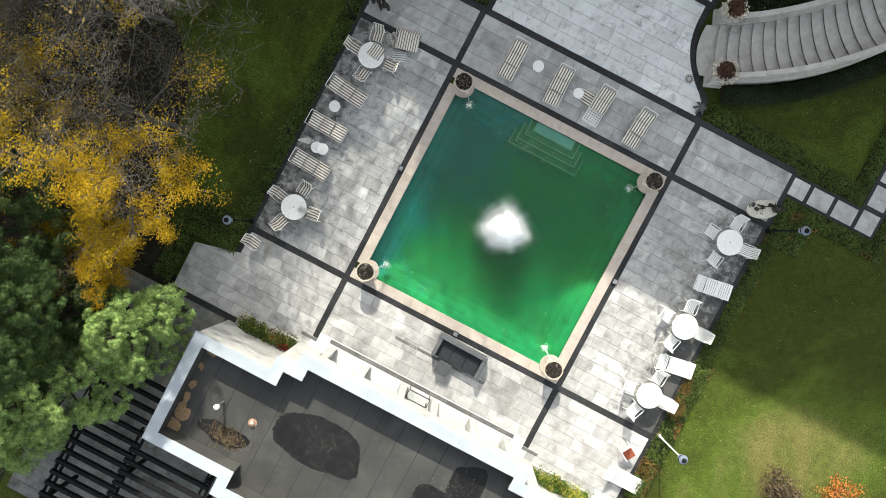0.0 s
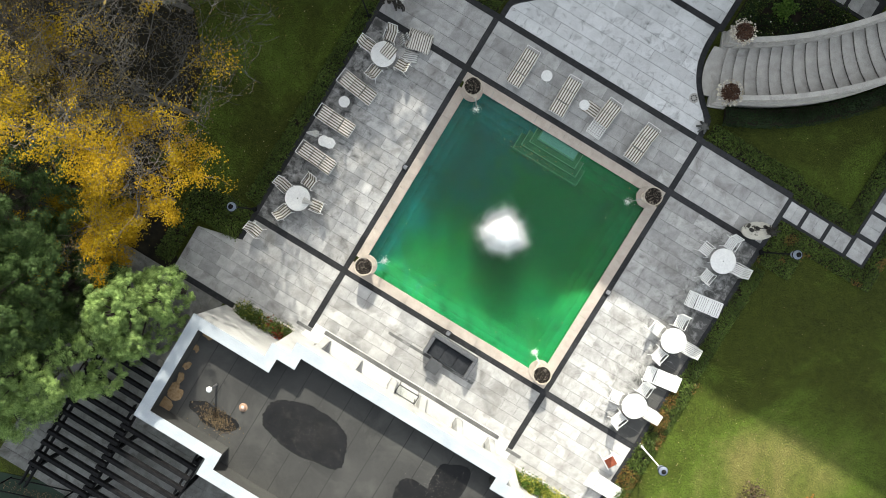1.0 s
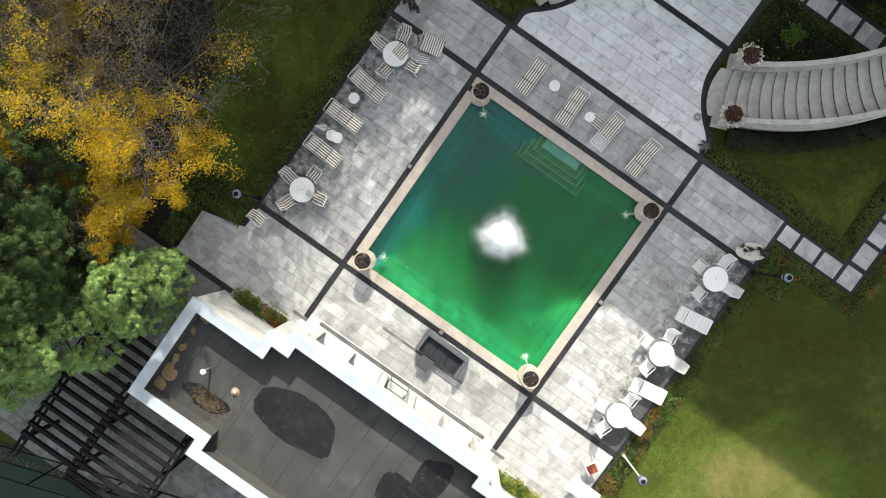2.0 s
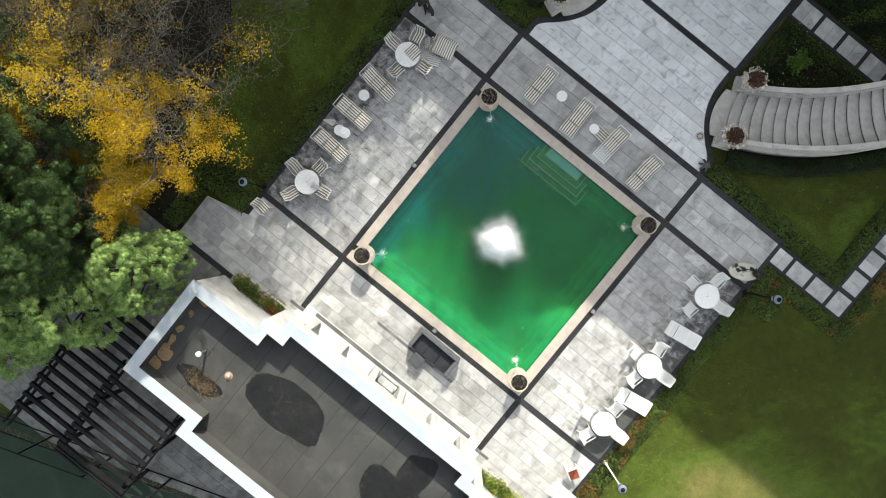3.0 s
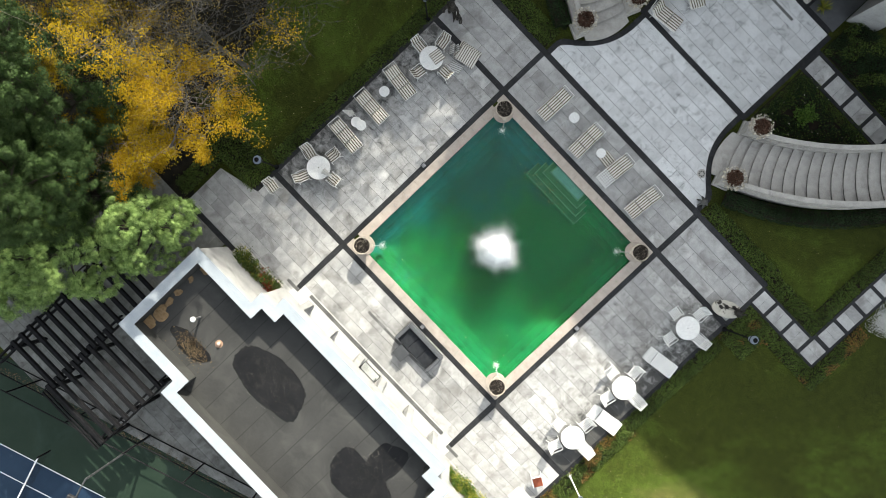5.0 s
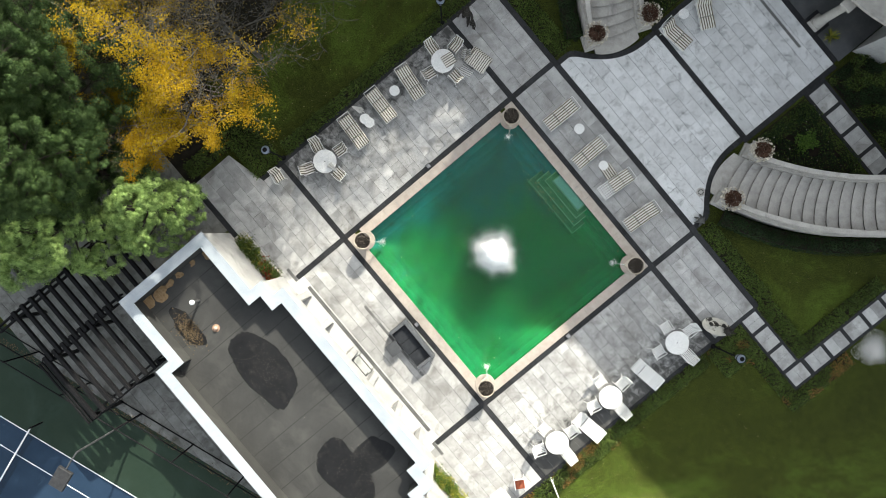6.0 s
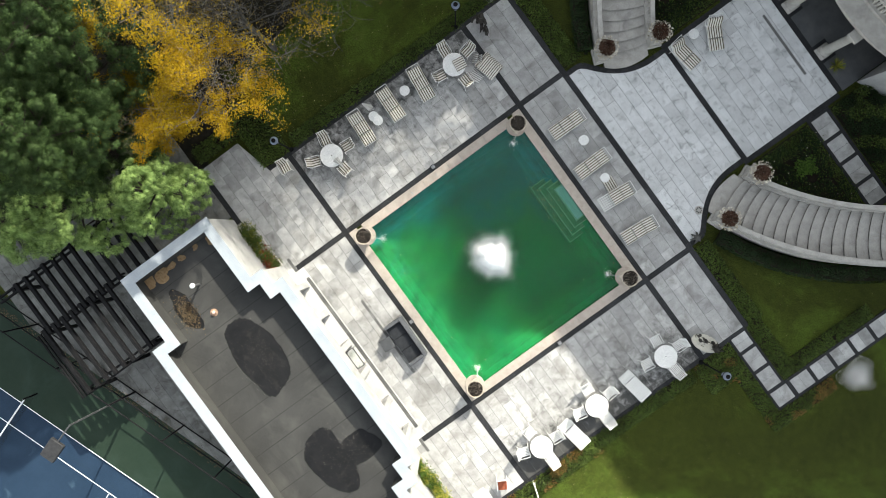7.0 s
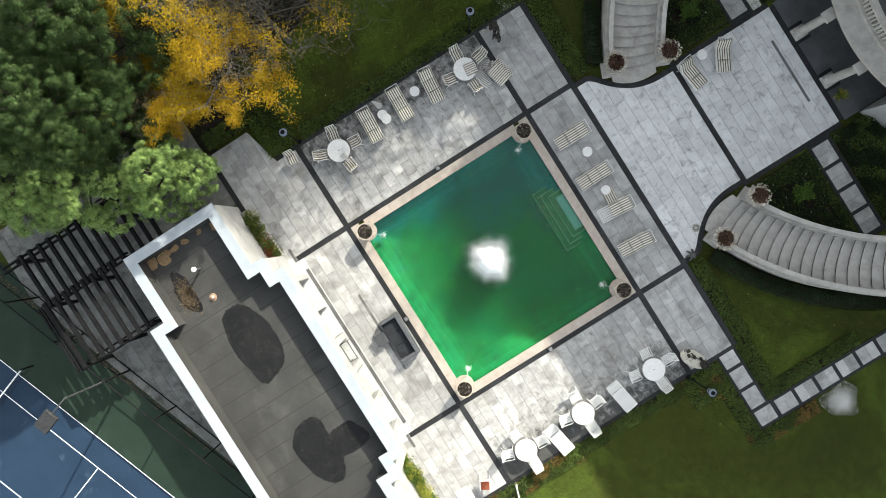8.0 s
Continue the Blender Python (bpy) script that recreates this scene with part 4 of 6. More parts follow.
flower_bed(1, 55, ((M_shrub, 1800, 0), (M_yellow_green, 1900, 0)))

# ---- curved garden stairs, one each side ----
CY = 24.0


def polar(s, r, deg):
    a = radians(deg)
    return (s * r * math.sin(a), CY - r * math.cos(a))


def stair_deg(i, r):
    """Angle of the front edge of step i at radius r: bowed out towards the foot."""
    k = (r - 13.0) / 1.4
    if i == 0:
        return 18.2 + 1.7 * k * k
    return 19.6 + 2.15 * i + 0.9 * k * k


RISE, STEPS = 0.155, 23


def garden_stair(s):
    nm = "stone_staircase"
    st = empty(nm, (*polar(s, 13.15, 30), 0), "curved pale limestone garden staircase with balustrades", "staircase", group="garden stairs")
    inv = st.matrix_world.inverted()

    def sp(name, bm, parent=None, material=M_stone, label=""):
        ob = part(name, bm, material, parent or st, label)
        ob.matrix_parent_inverse = inv if parent is None else Matrix.Identity(4)
        return ob

    rs = np.linspace(11.84, 14.22, 13)
    for i in range(STEPS):
        z = RISE * (i + 1)
        front = [polar(s, r, stair_deg(i, r)) for r in rs]
        back = [polar(s, r, stair_deg(i + 1, r) + 0.5) for r in rs]
        pts = front + back[::-1]
        if s > 0:
            pts = pts[::-1]
        area = sum(a[0] * b[1] - b[0] * a[1] for a, b in zip(pts, pts[1:] + pts[:1]))
        if area < 0:
            pts = pts[::-1]
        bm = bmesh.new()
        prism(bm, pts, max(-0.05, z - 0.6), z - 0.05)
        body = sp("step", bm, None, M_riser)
        bm = bmesh.new()
        # nosing slab, a little proud of the riser
        nose = [polar(s, r, stair_deg(i, r) - 0.16) for r in rs] + back[::-1]
        area = sum(a[0] * b[1] - b[0] * a[1] for a, b in zip(nose, nose[1:] + nose[:1]))
        if area < 0:
            nose = nose[::-1]
        prism(bm, nose, z - 0.05, z)
        part("tread", bm, M_stone, body, "pale tread slab")

    for side, (r0, r1) in enumerate(((11.50, 11.86), (14.18, 14.54))):
        # stepped plinth wall, balusters and a sloping rail
        def zs(deg):
            return RISE * max(0.0, (deg - 19.6) / 2.15)

        degs = np.linspace(22.8, 68.0, 36)
        bm = bmesh.new()
        for kind, (a, b, lo, hi) in enumerate(((r0, r1, None, 0.28), (r0 + 0.065, r1 - 0.065, 0.82, 0.94))):
            prev = None
            for dg in degs:
                z = zs(dg)
                zl = -0.05 if lo is None else z + lo
                ring = [bm.verts.new((*polar(s, a, dg), zl)), bm.verts.new((*polar(s, b, dg), zl)), bm.verts.new((*polar(s, b, dg), z + hi)), bm.verts.new((*polar(s, a, dg), z + hi))]
                if prev:
                    for k in range(4):
                        bm.faces.new((prev[k], prev[(k + 1) % 4], ring[(k + 1) % 4], ring[k]))
                else:
                    bm.faces.new(ring[::-1])
                prev = ring
            bm.faces.new(prev)
            bmesh.ops.recalc_face_normals(bm, faces=bm.faces)
            sp("plinth" if kind == 0 else "rail", bm)
            bm = bmesh.new()
        bm.free()
        rm = (r0 + r1) / 2
        for k, dg in enumerate(np.arange(25.5, 67, 1.15 if side == 0 else 0.95)):
            x, y = polar(s, rm, dg)
            z = zs(dg)
            if k == 0:
                bm = bmesh.new()
                lathe(bm, [(0.075, 0.27), (0.075, 0.32), (0.045, 0.36), (0.085, 0.48), (0.05, 0.66), (0.045, 0.72), (0.07, 0.76), (0.07, 0.83)], 8)
                first = sp("baluster", bm)
                first.location = Vector((x, y, z))
                me_b = first.data
            else:
                ob = new("baluster", me_b)
                ob.parent = st
                ob.matrix_parent_inverse = inv
                ob.location = Vector((x, y, z))
        # end pier carrying a planted urn
        px, py = polar(s, rm + (-0.22 if side == 0 else -0.08), 22.7 if side == 0 else 22.1)
        bm = bmesh.new()
        rot = pose(px, py, 0, 0, 0, s * 22)
        box(bm, -0.42, 0.42, -0.42, 0.42, -0.05, 0.18, rot, 0.02)
        box(bm, -0.34, 0.34, -0.34, 0.34, 0.18, 0.95, rot, 0.01)
        box(bm, -0.40, 0.40, -0.40, 0.40, 0.95, 1.05, rot, 0.02)
        sp("pier", bm)
        urn = empty("planted_urn", (px, py, 1.05), "stone urn of dried brown plants on a stair pier", "urn", group="stair urns")
        bm = bmesh.new()
        lathe(bm, [(0.16, 0), (0.16, 0.05), (0.08, 0.10), (0.12, 0.18), (0.26, 0.32), (0.30, 0.40), (0.27, 0.41)], 20)
        part("bowl", bm, M_stone, urn)
        nr = np.random.default_rng(60 + side + int(s))
        n_ = 900
        a_, r_ = nr.uniform(0, 6.283, n_), 0.42 * np.sqrt(nr.random(n_))
        leaf_object("dried_foliage", np.stack([r_ * np.cos(a_), r_ * np.sin(a_), 0.40 + nr.uniform(0, 0.22, n_) * (1.2 - r_)], 1), 0.05, 0.11, M_dry_plant, urn, 1.2, 60)
        n_ = 230
        a_, r_ = nr.uniform(0, 6.283, n_), nr.uniform(0.34, 0.62, n_)
        leaf_object("pale_fringe", np.stack([r_ * np.cos(a_), r_ * np.sin(a_), 0.42 + nr.uniform(-0.1, 0.12, n_)], 1), 0.06, 0.15, M_pale_leaf, urn, 1.0, 61)
        tagged(urn.children[-1], "pale dry leaf fringe", kind="stuff")
    return st


# risers darker than the treads: the shade on them is put into the colour
M_riser = grainy("shaded_riser_stone", (0.055, 0.052, 0.047), (0.11, 0.105, 0.097), 3, 0.85, 50, 0.3)
M_dry_plant = leafy("dried_plant", (0.035, 0.018, 0.012), (0.11, 0.06, 0.04), 0.8, 0.1)
for s in (1, -1):
    garden_stair(s)

# ---- mansion: portico, balcony and unseen main blocks shaped to shade the garden ----
house = empty("mansion", (0, 30, 0), "large pale stone mansion with columned portico", "house")


def hp(name, bm, material, label="", parent=None):
    ob = part(name, bm, material, parent or house, label)
    ob.matrix_parent_inverse = (parent or house).matrix_world.inverted()
    return ob


M_porch = grainy("portico_floor", (0.075, 0.078, 0.082), (0.115, 0.118, 0.122), 1.2, 0.6, 40, 0.15, big=0.8, big_c=(0.05, 0.05, 0.052), big_at=(0.6, 0.75))
bm = bmesh.new()
box(bm, -3.7, 3.7, 20.03, 24.0, -0.06, 0.006)
hp("portico_floor", bm, M_porch, "dark grey portico floor")
for s in (-1, 1):
    x = s * 1.5 - 0.1
    bm = bmesh.new()
    box(bm, x - 0.52, x + 0.52, 19.78, 20.82, 0.0, 0.03)
    hp("column_pad", bm, M_slate)
    bm = bmesh.new()
    box(bm, x - 0.33, x + 0.33, 19.97, 20.63, 0.03, 0.30, None, 0.02)
    lathe(bm, [(0.30, 0.30), (0.31, 0.36), (0.26, 0.42), (0.235, 0.46), (0.225, 1.6), (0.20, 2.62), (0.25, 2.68), (0.27, 2.76)], 20, pose(x, 20.3, 0))
    box(bm, x - 0.30, x + 0.30, 20.00, 20.60, 2.76, 2.90, None, 0.015)
    hp("column", bm, M_stone, "pale stone column")


def bow(r, deg, cx=0.3, cy=28.9):
    return (cx + r * math.sin(radians(deg)), cy - r * math.cos(radians(deg)))


def bow_ring(r0, r1, z0, z1, d=34, n=24):
    bm = bmesh.new()
    a = [bow(r1, t) for t in np.linspace(-d, d, n)]
    b = [bow(r0, t) for t in np.linspace(d, -d, n)]
    prism(bm, a + b, z0, z1)
    return bm


hp("entablature", bow_ring(7.6, 8.55, 2.90, 3.25), M_stone, "bowed stone entablature")
hp("cornice", bow_ring(7.5, 8.75, 3.25, 3.36), M_stone)
hp("balcony_floor", bow_ring(4.6, 7.7, 3.10, 3.30), M_porch, "balcony floor")
hp("balustrade_plinth", bow_ring(7.35, 7.75, 3.36, 3.52), M_stone)
hp("balustrade_rail", bow_ring(7.38, 7.72, 4.10, 4.22), M_stone)
me_h = None
for dg in np.arange(-33, 33.5, 1.5):
    x, y = bow(7.55, dg)
    if me_h is None:
        bm = bmesh.new()
        lathe(bm, [(0.07, 0), (0.07, 0.05), (0.045, 0.08), (0.09, 0.20), (0.05, 0.40), (0.045, 0.48), (0.07, 0.53), (0.07, 0.58)], 8)
        ob = hp("baluster", bm, M_stone)
        me_h = ob.data
    else:
        ob = new("baluster", me_h)
        ob.parent = house
        ob.matrix_parent_inverse = house.matrix_world.inverted()
    ob.location = Vector((x, y, 3.52))
# flanking white walls of the ground floor and the unseen high main blocks
for s in (-1, 1):
    bm = bmesh.new()
    pts = [(s * 3.75, 20.9), (s * 5.2, 21.6), (s * 5.2, 24.4), (s * 3.75, 24.4)]
    prism(bm, pts if s > 0 else pts[::-1], -0.05, 3.1)
    hp("side_wall", bm, M_white, "white rendered side wall")
# stepped heights chosen for where shade and sun fall on the terrace
for x0, x1, top in ((-34, -21, HOUSE_TOP - 1.2), (-21, -18.2, HOUSE_TOP - 3.6), (-18.2, -10, HOUSE_TOP - 1.05), (-10, -3, HOUSE_TOP - 1.3), (-3, 30, HOUSE_TOP - 0.15)):
    bm = bmesh.new()
    box(bm, x0, x1, 24.4, 40, -0.05, top)
    hp("main_block", bm, M_stone, "unseen stone main block shaped to shade the garden")
    bm = bmesh.new()
    box(bm, x0 - (0.4 if x0 < -30 else 0), x1 + (0.4 if x1 > 20 else 0), 24.0, 40.4, top, top + 0.4)
    hp("roof", bm, M_slate, "slate roof")
for k, x in enumerate((-26, -16, 3, 17)):
    bm = bmesh.new()
    box(bm, x - 0.9, x + 0.9, 27, 28.2, HOUSE_TOP - 1.6, HOUSE_TOP + 2.4, None, 0.05)
    hp("chimney", bm, M_stone)
for k in range(13):
    for lv in range(3):
        x = -31 + 5.0 * k
        if lv == 0 and abs(x) < 6:
            continue
        bm = bmesh.new()
        box(bm, x - 0.7, x + 0.7, 24.34, 24.46, 4.4 + 4 * lv - (3 if lv == 0 else 0), 6.8 + 4 * lv - (3 if lv == 0 else 0))
        w = hp("window", bm, M_dark_glass, "tall sash window")
        bm = bmesh.new()
        z0 = 4.4 + 4 * lv - (3 if lv == 0 else 0)
        for a in (-0.78, -0.04, 0.7):
            box(bm, x + a, x + a + 0.08, 24.30, 24.42, z0, z0 + 2.4)
        for b in (0, 1.2, 2.32):
            box(bm, x - 0.78, x + 0.78, 24.30, 24.42, z0 + b, z0 + b + 0.08)
        hp("window_frame", bm, M_white_paint, "white window frame", w)

# ---- hedges and beds ----
def hedge(name, rects, height, density, material, label, seed, second=None, smin=0.05, smax=0.11, category="hedge"):
    """A low uneven planting over plan rectangles (x0, x1, y0, y1): woody mound underneath, many leaves over it."""
    base = empty(name, ((rects[0][0] + rects[0][1]) / 2, (rects[0][2] + rects[0][3]) / 2, -0.06), label, category)
    inv = base.matrix_world.inverted()
    bm = bmesh.new()
    for x0, x1, y0, y1 in rects:
        box(bm, x0, x1, y0, y1, -0.08, -0.03)
    soil = part("soil", bm, M_soil, base, "dark soil")
    soil.matrix_parent_inverse = inv
    nr = np.random.default_rng(seed)
    pts, pts2 = [], []
    for x0, x1, y0, y1 in rects:
        n = int((x1 - x0) * (y1 - y0) * density)
        p = np.stack([nr.uniform(x0, x1, n), nr.uniform(y0, y1, n), np.zeros(n)], 1)
        keep = []
        for x, y, _ in p:
            b = noise.noise(Vector((x * 1.6, y * 1.6, seed))) + 0.6 * noise.noise(Vector((x * 4.5, y * 4.5, seed + 3)))
            e = min(x - x0, x1 - x, y - y0, y1 - y)
            edge = min(1.0, 0.25 + e / 0.3)
            hgt = height * edge * (0.62 + 0.55 * b)
            if b < -0.62 or hgt < 0.03:
                continue
            z = -0.05 + hgt * nr.uniform(0.45, 1.0)
            jx, jy = nr.normal(0, 0.05), nr.normal(0, 0.05)
            sec = second is not None and noise.noise(Vector((x * 0.9, y * 0.9, seed + 9))) > 0.02 and nr.random() < 0.75
            (pts2 if sec else pts).append((x + jx, y + jy, z))
    ob = leaf_object("foliage", pts, smin, smax, material, base, 1.0, seed)
    ob.matrix_parent_inverse = inv
    if pts2:
        ob = leaf_object("autumn_foliage", pts2, smin, smax, second, base, 1.0, seed + 1)
        ob.matrix_parent_inverse = inv
    return base


hedge("border_hedge", [(11.10, 11.85, -1.5, 4.9)], 0.45, 900, M_hedge, "low green leafy border hedge along the terrace", 71)
hedge("border_hedge", [(11.10, 12.0, -10.5, -1.5)], 0.62, 1000, M_hedge, "low border hedge turning orange and brown", 72, M_hedge_autumn)
hedge("border_hedge", [(11.2, 13.0, 5.1, 7.42), (13.0, 15.9, 6.62, 7.42), (15.82, 16.6, 6.62, 10.8)], 0.4, 850, M_hedge, "low green border hedge beside the stepping slabs", 73, M_hedge_autumn)
hedge("border_hedge", [(5.95, 11.0, 8.88, 9.75), (11.0, 14.5, 8.68, 9.55), (13.72, 14.52, 9.55, 14.5)], 0.4, 850, M_hedge, "low green border hedge beside the terrace", 74)
hedge("border_hedge", [(-11.85, -11.10, -5.2, 8.9)], 0.45, 850, M_hedge, "low green leafy border hedge along the terrace", 75)
hedge("border_hedge", [(-14.3, -11.15, -7.35, -5.6), (-14.3, -13.4, -10.0, -7.35)], 0.5, 800, M_hedge, "dense green border planting at the terrace corner", 76)
hedge("border_hedge", [(-11.0, -5.95, 8.88, 9.95)], 0.45, 850, M_hedge, "low green border hedge beside the terrace", 77)
hedge("lawn_edge_hedge", [(-7.0, -5.9, 10.2, 11.6)], 0.5, 850, M_dark_leaf, "dark clipped hedge at the stair foot", 78)


def stair_hedge(s, seed):
    base = empty("stair_hedge", (*polar(s, 15.2, 40), -0.06), "dark clipped hedge curving along the staircase", "hedge", group="stair hedges")
    inv = base.matrix_world.inverted()
    nr = np.random.default_rng(seed)
    n = 9500
    dg, r = nr.uniform(23.5, 68, n), nr.uniform(14.6, 15.55, n)
    z = (0.75 + 0.1 * np.sin(dg * 1.7)) * np.clip(1.1 - np.abs(r - 15.05) * 1.1, 0.2, 1) * nr.uniform(0.6, 1, n)
    p = np.stack([s * r * np.sin(np.radians(dg)), CY - r * np.cos(np.radians(dg)), z - 0.06], 1)
    leaf_object("foliage", p, 0.05, 0.11, M_dark_leaf, base, 1.0, seed).matrix_parent_inverse = inv
    bm = bmesh.new()
    ring_ = [polar(s, 15.4, t) for t in np.linspace(24, 68, 20)] + [polar(s, 14.7, t) for t in np.linspace(68, 24, 20)]
    prism(bm, ring_ if s > 0 else ring_[::-1], -0.09, 0.4)
    part("woody_core", bm, M_soil, base, "dark inner stems").matrix_parent_inverse = inv
    return base


def rose_bed(s, seed):
    """Planted triangle between terrace, stair and stepping slabs."""
    base = empty("rose_bed", (s * 5.2, 16.0, -0.06), "dark planted bed of roses and shrubs", "flower bed", group="rose beds")
    inv = base.matrix_world.inverted()
    inner = [polar(s, 11.42, t) for t in np.linspace(24, 55, 14)]
    pts = [(s * 4.06, 17.55), (s * 4.06, 13.9)] + inner
    pts = [p for p in pts if p[1] < 17.58]
    bm = bmesh.new()
    pr = pts if sum(a[0] * b[1] - b[0] * a[1] for a, b in zip(pts, pts[1:] + pts[:1])) > 0 else pts[::-1]
    prism(bm, pr, -0.09, -0.02)
    part("soil", bm, M_soil, base, "dark soil").matrix_parent_inverse = inv
    nr = np.random.default_rng(seed)

    def scatter(n, size, hmax, material, name, grass=False):
        out = []
        while len(out) < n:
            x, y = nr.uniform(4.1, 9.5), nr.uniform(13.6, 17.5)
            if math.hypot(x, y - CY) > 11.25:
                continue
            b = noise.noise(Vector((x * 1.3, y * 1.3, seed)))
            if grass:
                if x > 5.0 and y < 17.0:
                    continue
                out.append((s * x, y, nr.uniform(-0.03, 0.06)))
            elif b > -0.25:
                out.append((s * x, y, nr.uniform(0.05, 1) * hmax * (0.6 + b)))
        leaf_object(name, out, size * 0.6, size, material, base, 1.0, seed).matrix_parent_inverse = inv

    scatter(4200, 0.10, 0.55, M_dark_leaf, "dark_foliage")
    scatter(900, 0.10, 0.7, M_hedge, "mixed_foliage")
    scatter(4200, 0.08, 0.1, M_hedge, "ground_cover", True)
    scatter(24, 0.10, 0.8, M_pale_leaf, "pale_blossom")
    # one brighter shrub
    n = 700
    d = nr.normal(0, 1, (n, 3))
    d /= np.linalg.norm(d, axis=1)[:, None]
    p = np.array((s * 5.75, 15.9, 0.45)) + d * (0.46, 0.55, 0.38) * nr.uniform(0.3, 1.15, (n, 1)) * (1 + 0.3 * np.sin(4 * np.arctan2(d[:, 1:2], d[:, :1])))
    leaf_object("bright_shrub", p, 0.07, 0.14, M_shrub, base, 1.0, seed).matrix_parent_inverse = inv
    return base


for s in (1, -1):
    stair_hedge(s, 80 + s)
    rose_bed(s, 84 + s)
# planting between the house and the stepping slabs
hedge("house_shrubs", [(4.06, 9.5, 19.0, 21.4)], 0.9, 900, M_dark_leaf, "dense dark green shrubs beside the portico", 88, M_hedge)
hedge("house_shrubs", [(-8.5, -3.95, 19.6, 21.0)], 0.7, 700, M_dark_leaf, "dense dark green shrubs beside the portico", 89, M_shrub)
# pale gravel patch in the lawn and pale gravel strip by the house
M_gravel = leafy("pale_gravel", (0.38, 0.37, 0.35), (0.72, 0.71, 0.68), 0.8, 0.0)
nr = np.random.default_rng(90)
a_ = nr.uniform(0, 6.283, 5200)
r_ = (1.0 + 0.14 * np.sin(3 * a_ + 1) + 0.1 * np.sin(5 * a_)) * np.abs(nr.normal(0, 0.52, 5200)).clip(0, 1.15)
tagged(drops("gravel_patch", np.stack([16.62 + 0.80 * r_ * np.cos(a_), 12.02 + 0.85 * r_ * np.sin(a_), np.full(5200, -0.05)], 1), nr.uniform(0.012, 0.030, 5200), M_gravel), "patch of pale gravel on the lawn", "gravel", kind="stuff")
n_ = 1500
gx, gy = nr.uniform(-6.5, -3.2, n_), nr.uniform(18.98, 19.5, n_)
tagged(drops("gravel_strip", np.stack([gx, gy, np.full(n_, -0.05)], 1), nr.uniform(0.02, 0.045, n_), M_gravel), "strip of pale gravel edging the bed", "gravel", kind="stuff")

# ---- trees ----
M_bark = grainy("grey_bark", (0.07, 0.06, 0.05), (0.16, 0.14, 0.12), 3, 0.9, 30, 0.6)
M_pine_bark = grainy("dark_pine_bark", (0.022, 0.018, 0.014), (0.06, 0.05, 0.042), 3, 0.9, 30, 0.6)
M_twig = grainy("pale_twig", (0.048, 0.046, 0.042), (0.118, 0.112, 0.102), 3, 0.9, 30, 0.3)
M_yellow = leafy("yellow_maple_leaf", (0.20, 0.135, 0.005), (0.36, 0.245, 0.010), 0.55, 0.3)
M_olive = leafy("olive_autumn_leaf", (0.08, 0.06, 0.02), (0.22, 0.16, 0.05), 0.6, 0.3)
M_pine = leafy("pine_needle", (0.014, 0.034, 0.010), (0.066, 0.106, 0.033), 0.55, 0.15, 2.2)
M_pine_light = leafy("light_pine_needle", (0.10, 0.165, 0.045), (0.33, 0.46, 0.155), 0.55, 0.25, 2.6)


def grow(rng, base, height, spread, levels=4, lean=(0, 0), start=0.25, kids=(5, 4, 4, 3), r0=0.22, droop=0.0):
    """Branch polylines [(points, radii)] of a tree from its base, and the tips."""
    branches, tips = [], []

    def shoot(p, d, length, r, level):
        n = 4 if level else 6
        pts, rad = [p.copy()], [r]
        for k in range(n):
            d = (d + Vector((rng.gauss(0, 0.14), rng.gauss(0, 0.14), rng.gauss(0.03 - droop * level, 0.08)))).normalized()
            p = p + d * length / n
            pts.append(p.copy())
            rad.append(r * (1 - 0.72 * (k + 1) / n))
        branches.append((pts, rad, level))
        if level >= levels - 1:
            tips.append(pts[-1])
            tips.append(pts[-2])
            return
        for k in range(kids[level]):
            f = start + (1 - start) * (k + rng.random() * 0.8) / kids[level] if level == 0 else 0.25 + 0.75 * (k + rng.random()) / kids[level]
            i = min(n - 1, int(f * n))
            q = pts[i].lerp(pts[i + 1], f * n - i)
            az = rng.uniform(0, 6.283)
            out = Vector((math.cos(az), math.sin(az), 0))
            nd = (d * 0.45 + out * spread + Vector((0, 0, rng.uniform(0.0, 0.45) - droop))).normalized()
            shoot(q, nd, length * rng.uniform(0.42, 0.66), rad[i] * 0.48, level + 1)
        tips.append(pts[-1])

    shoot(Vector(base), Vector((lean[0], lean[1], 1)).normalized(), height * 0.72, r0, 0)
    return branches, tips


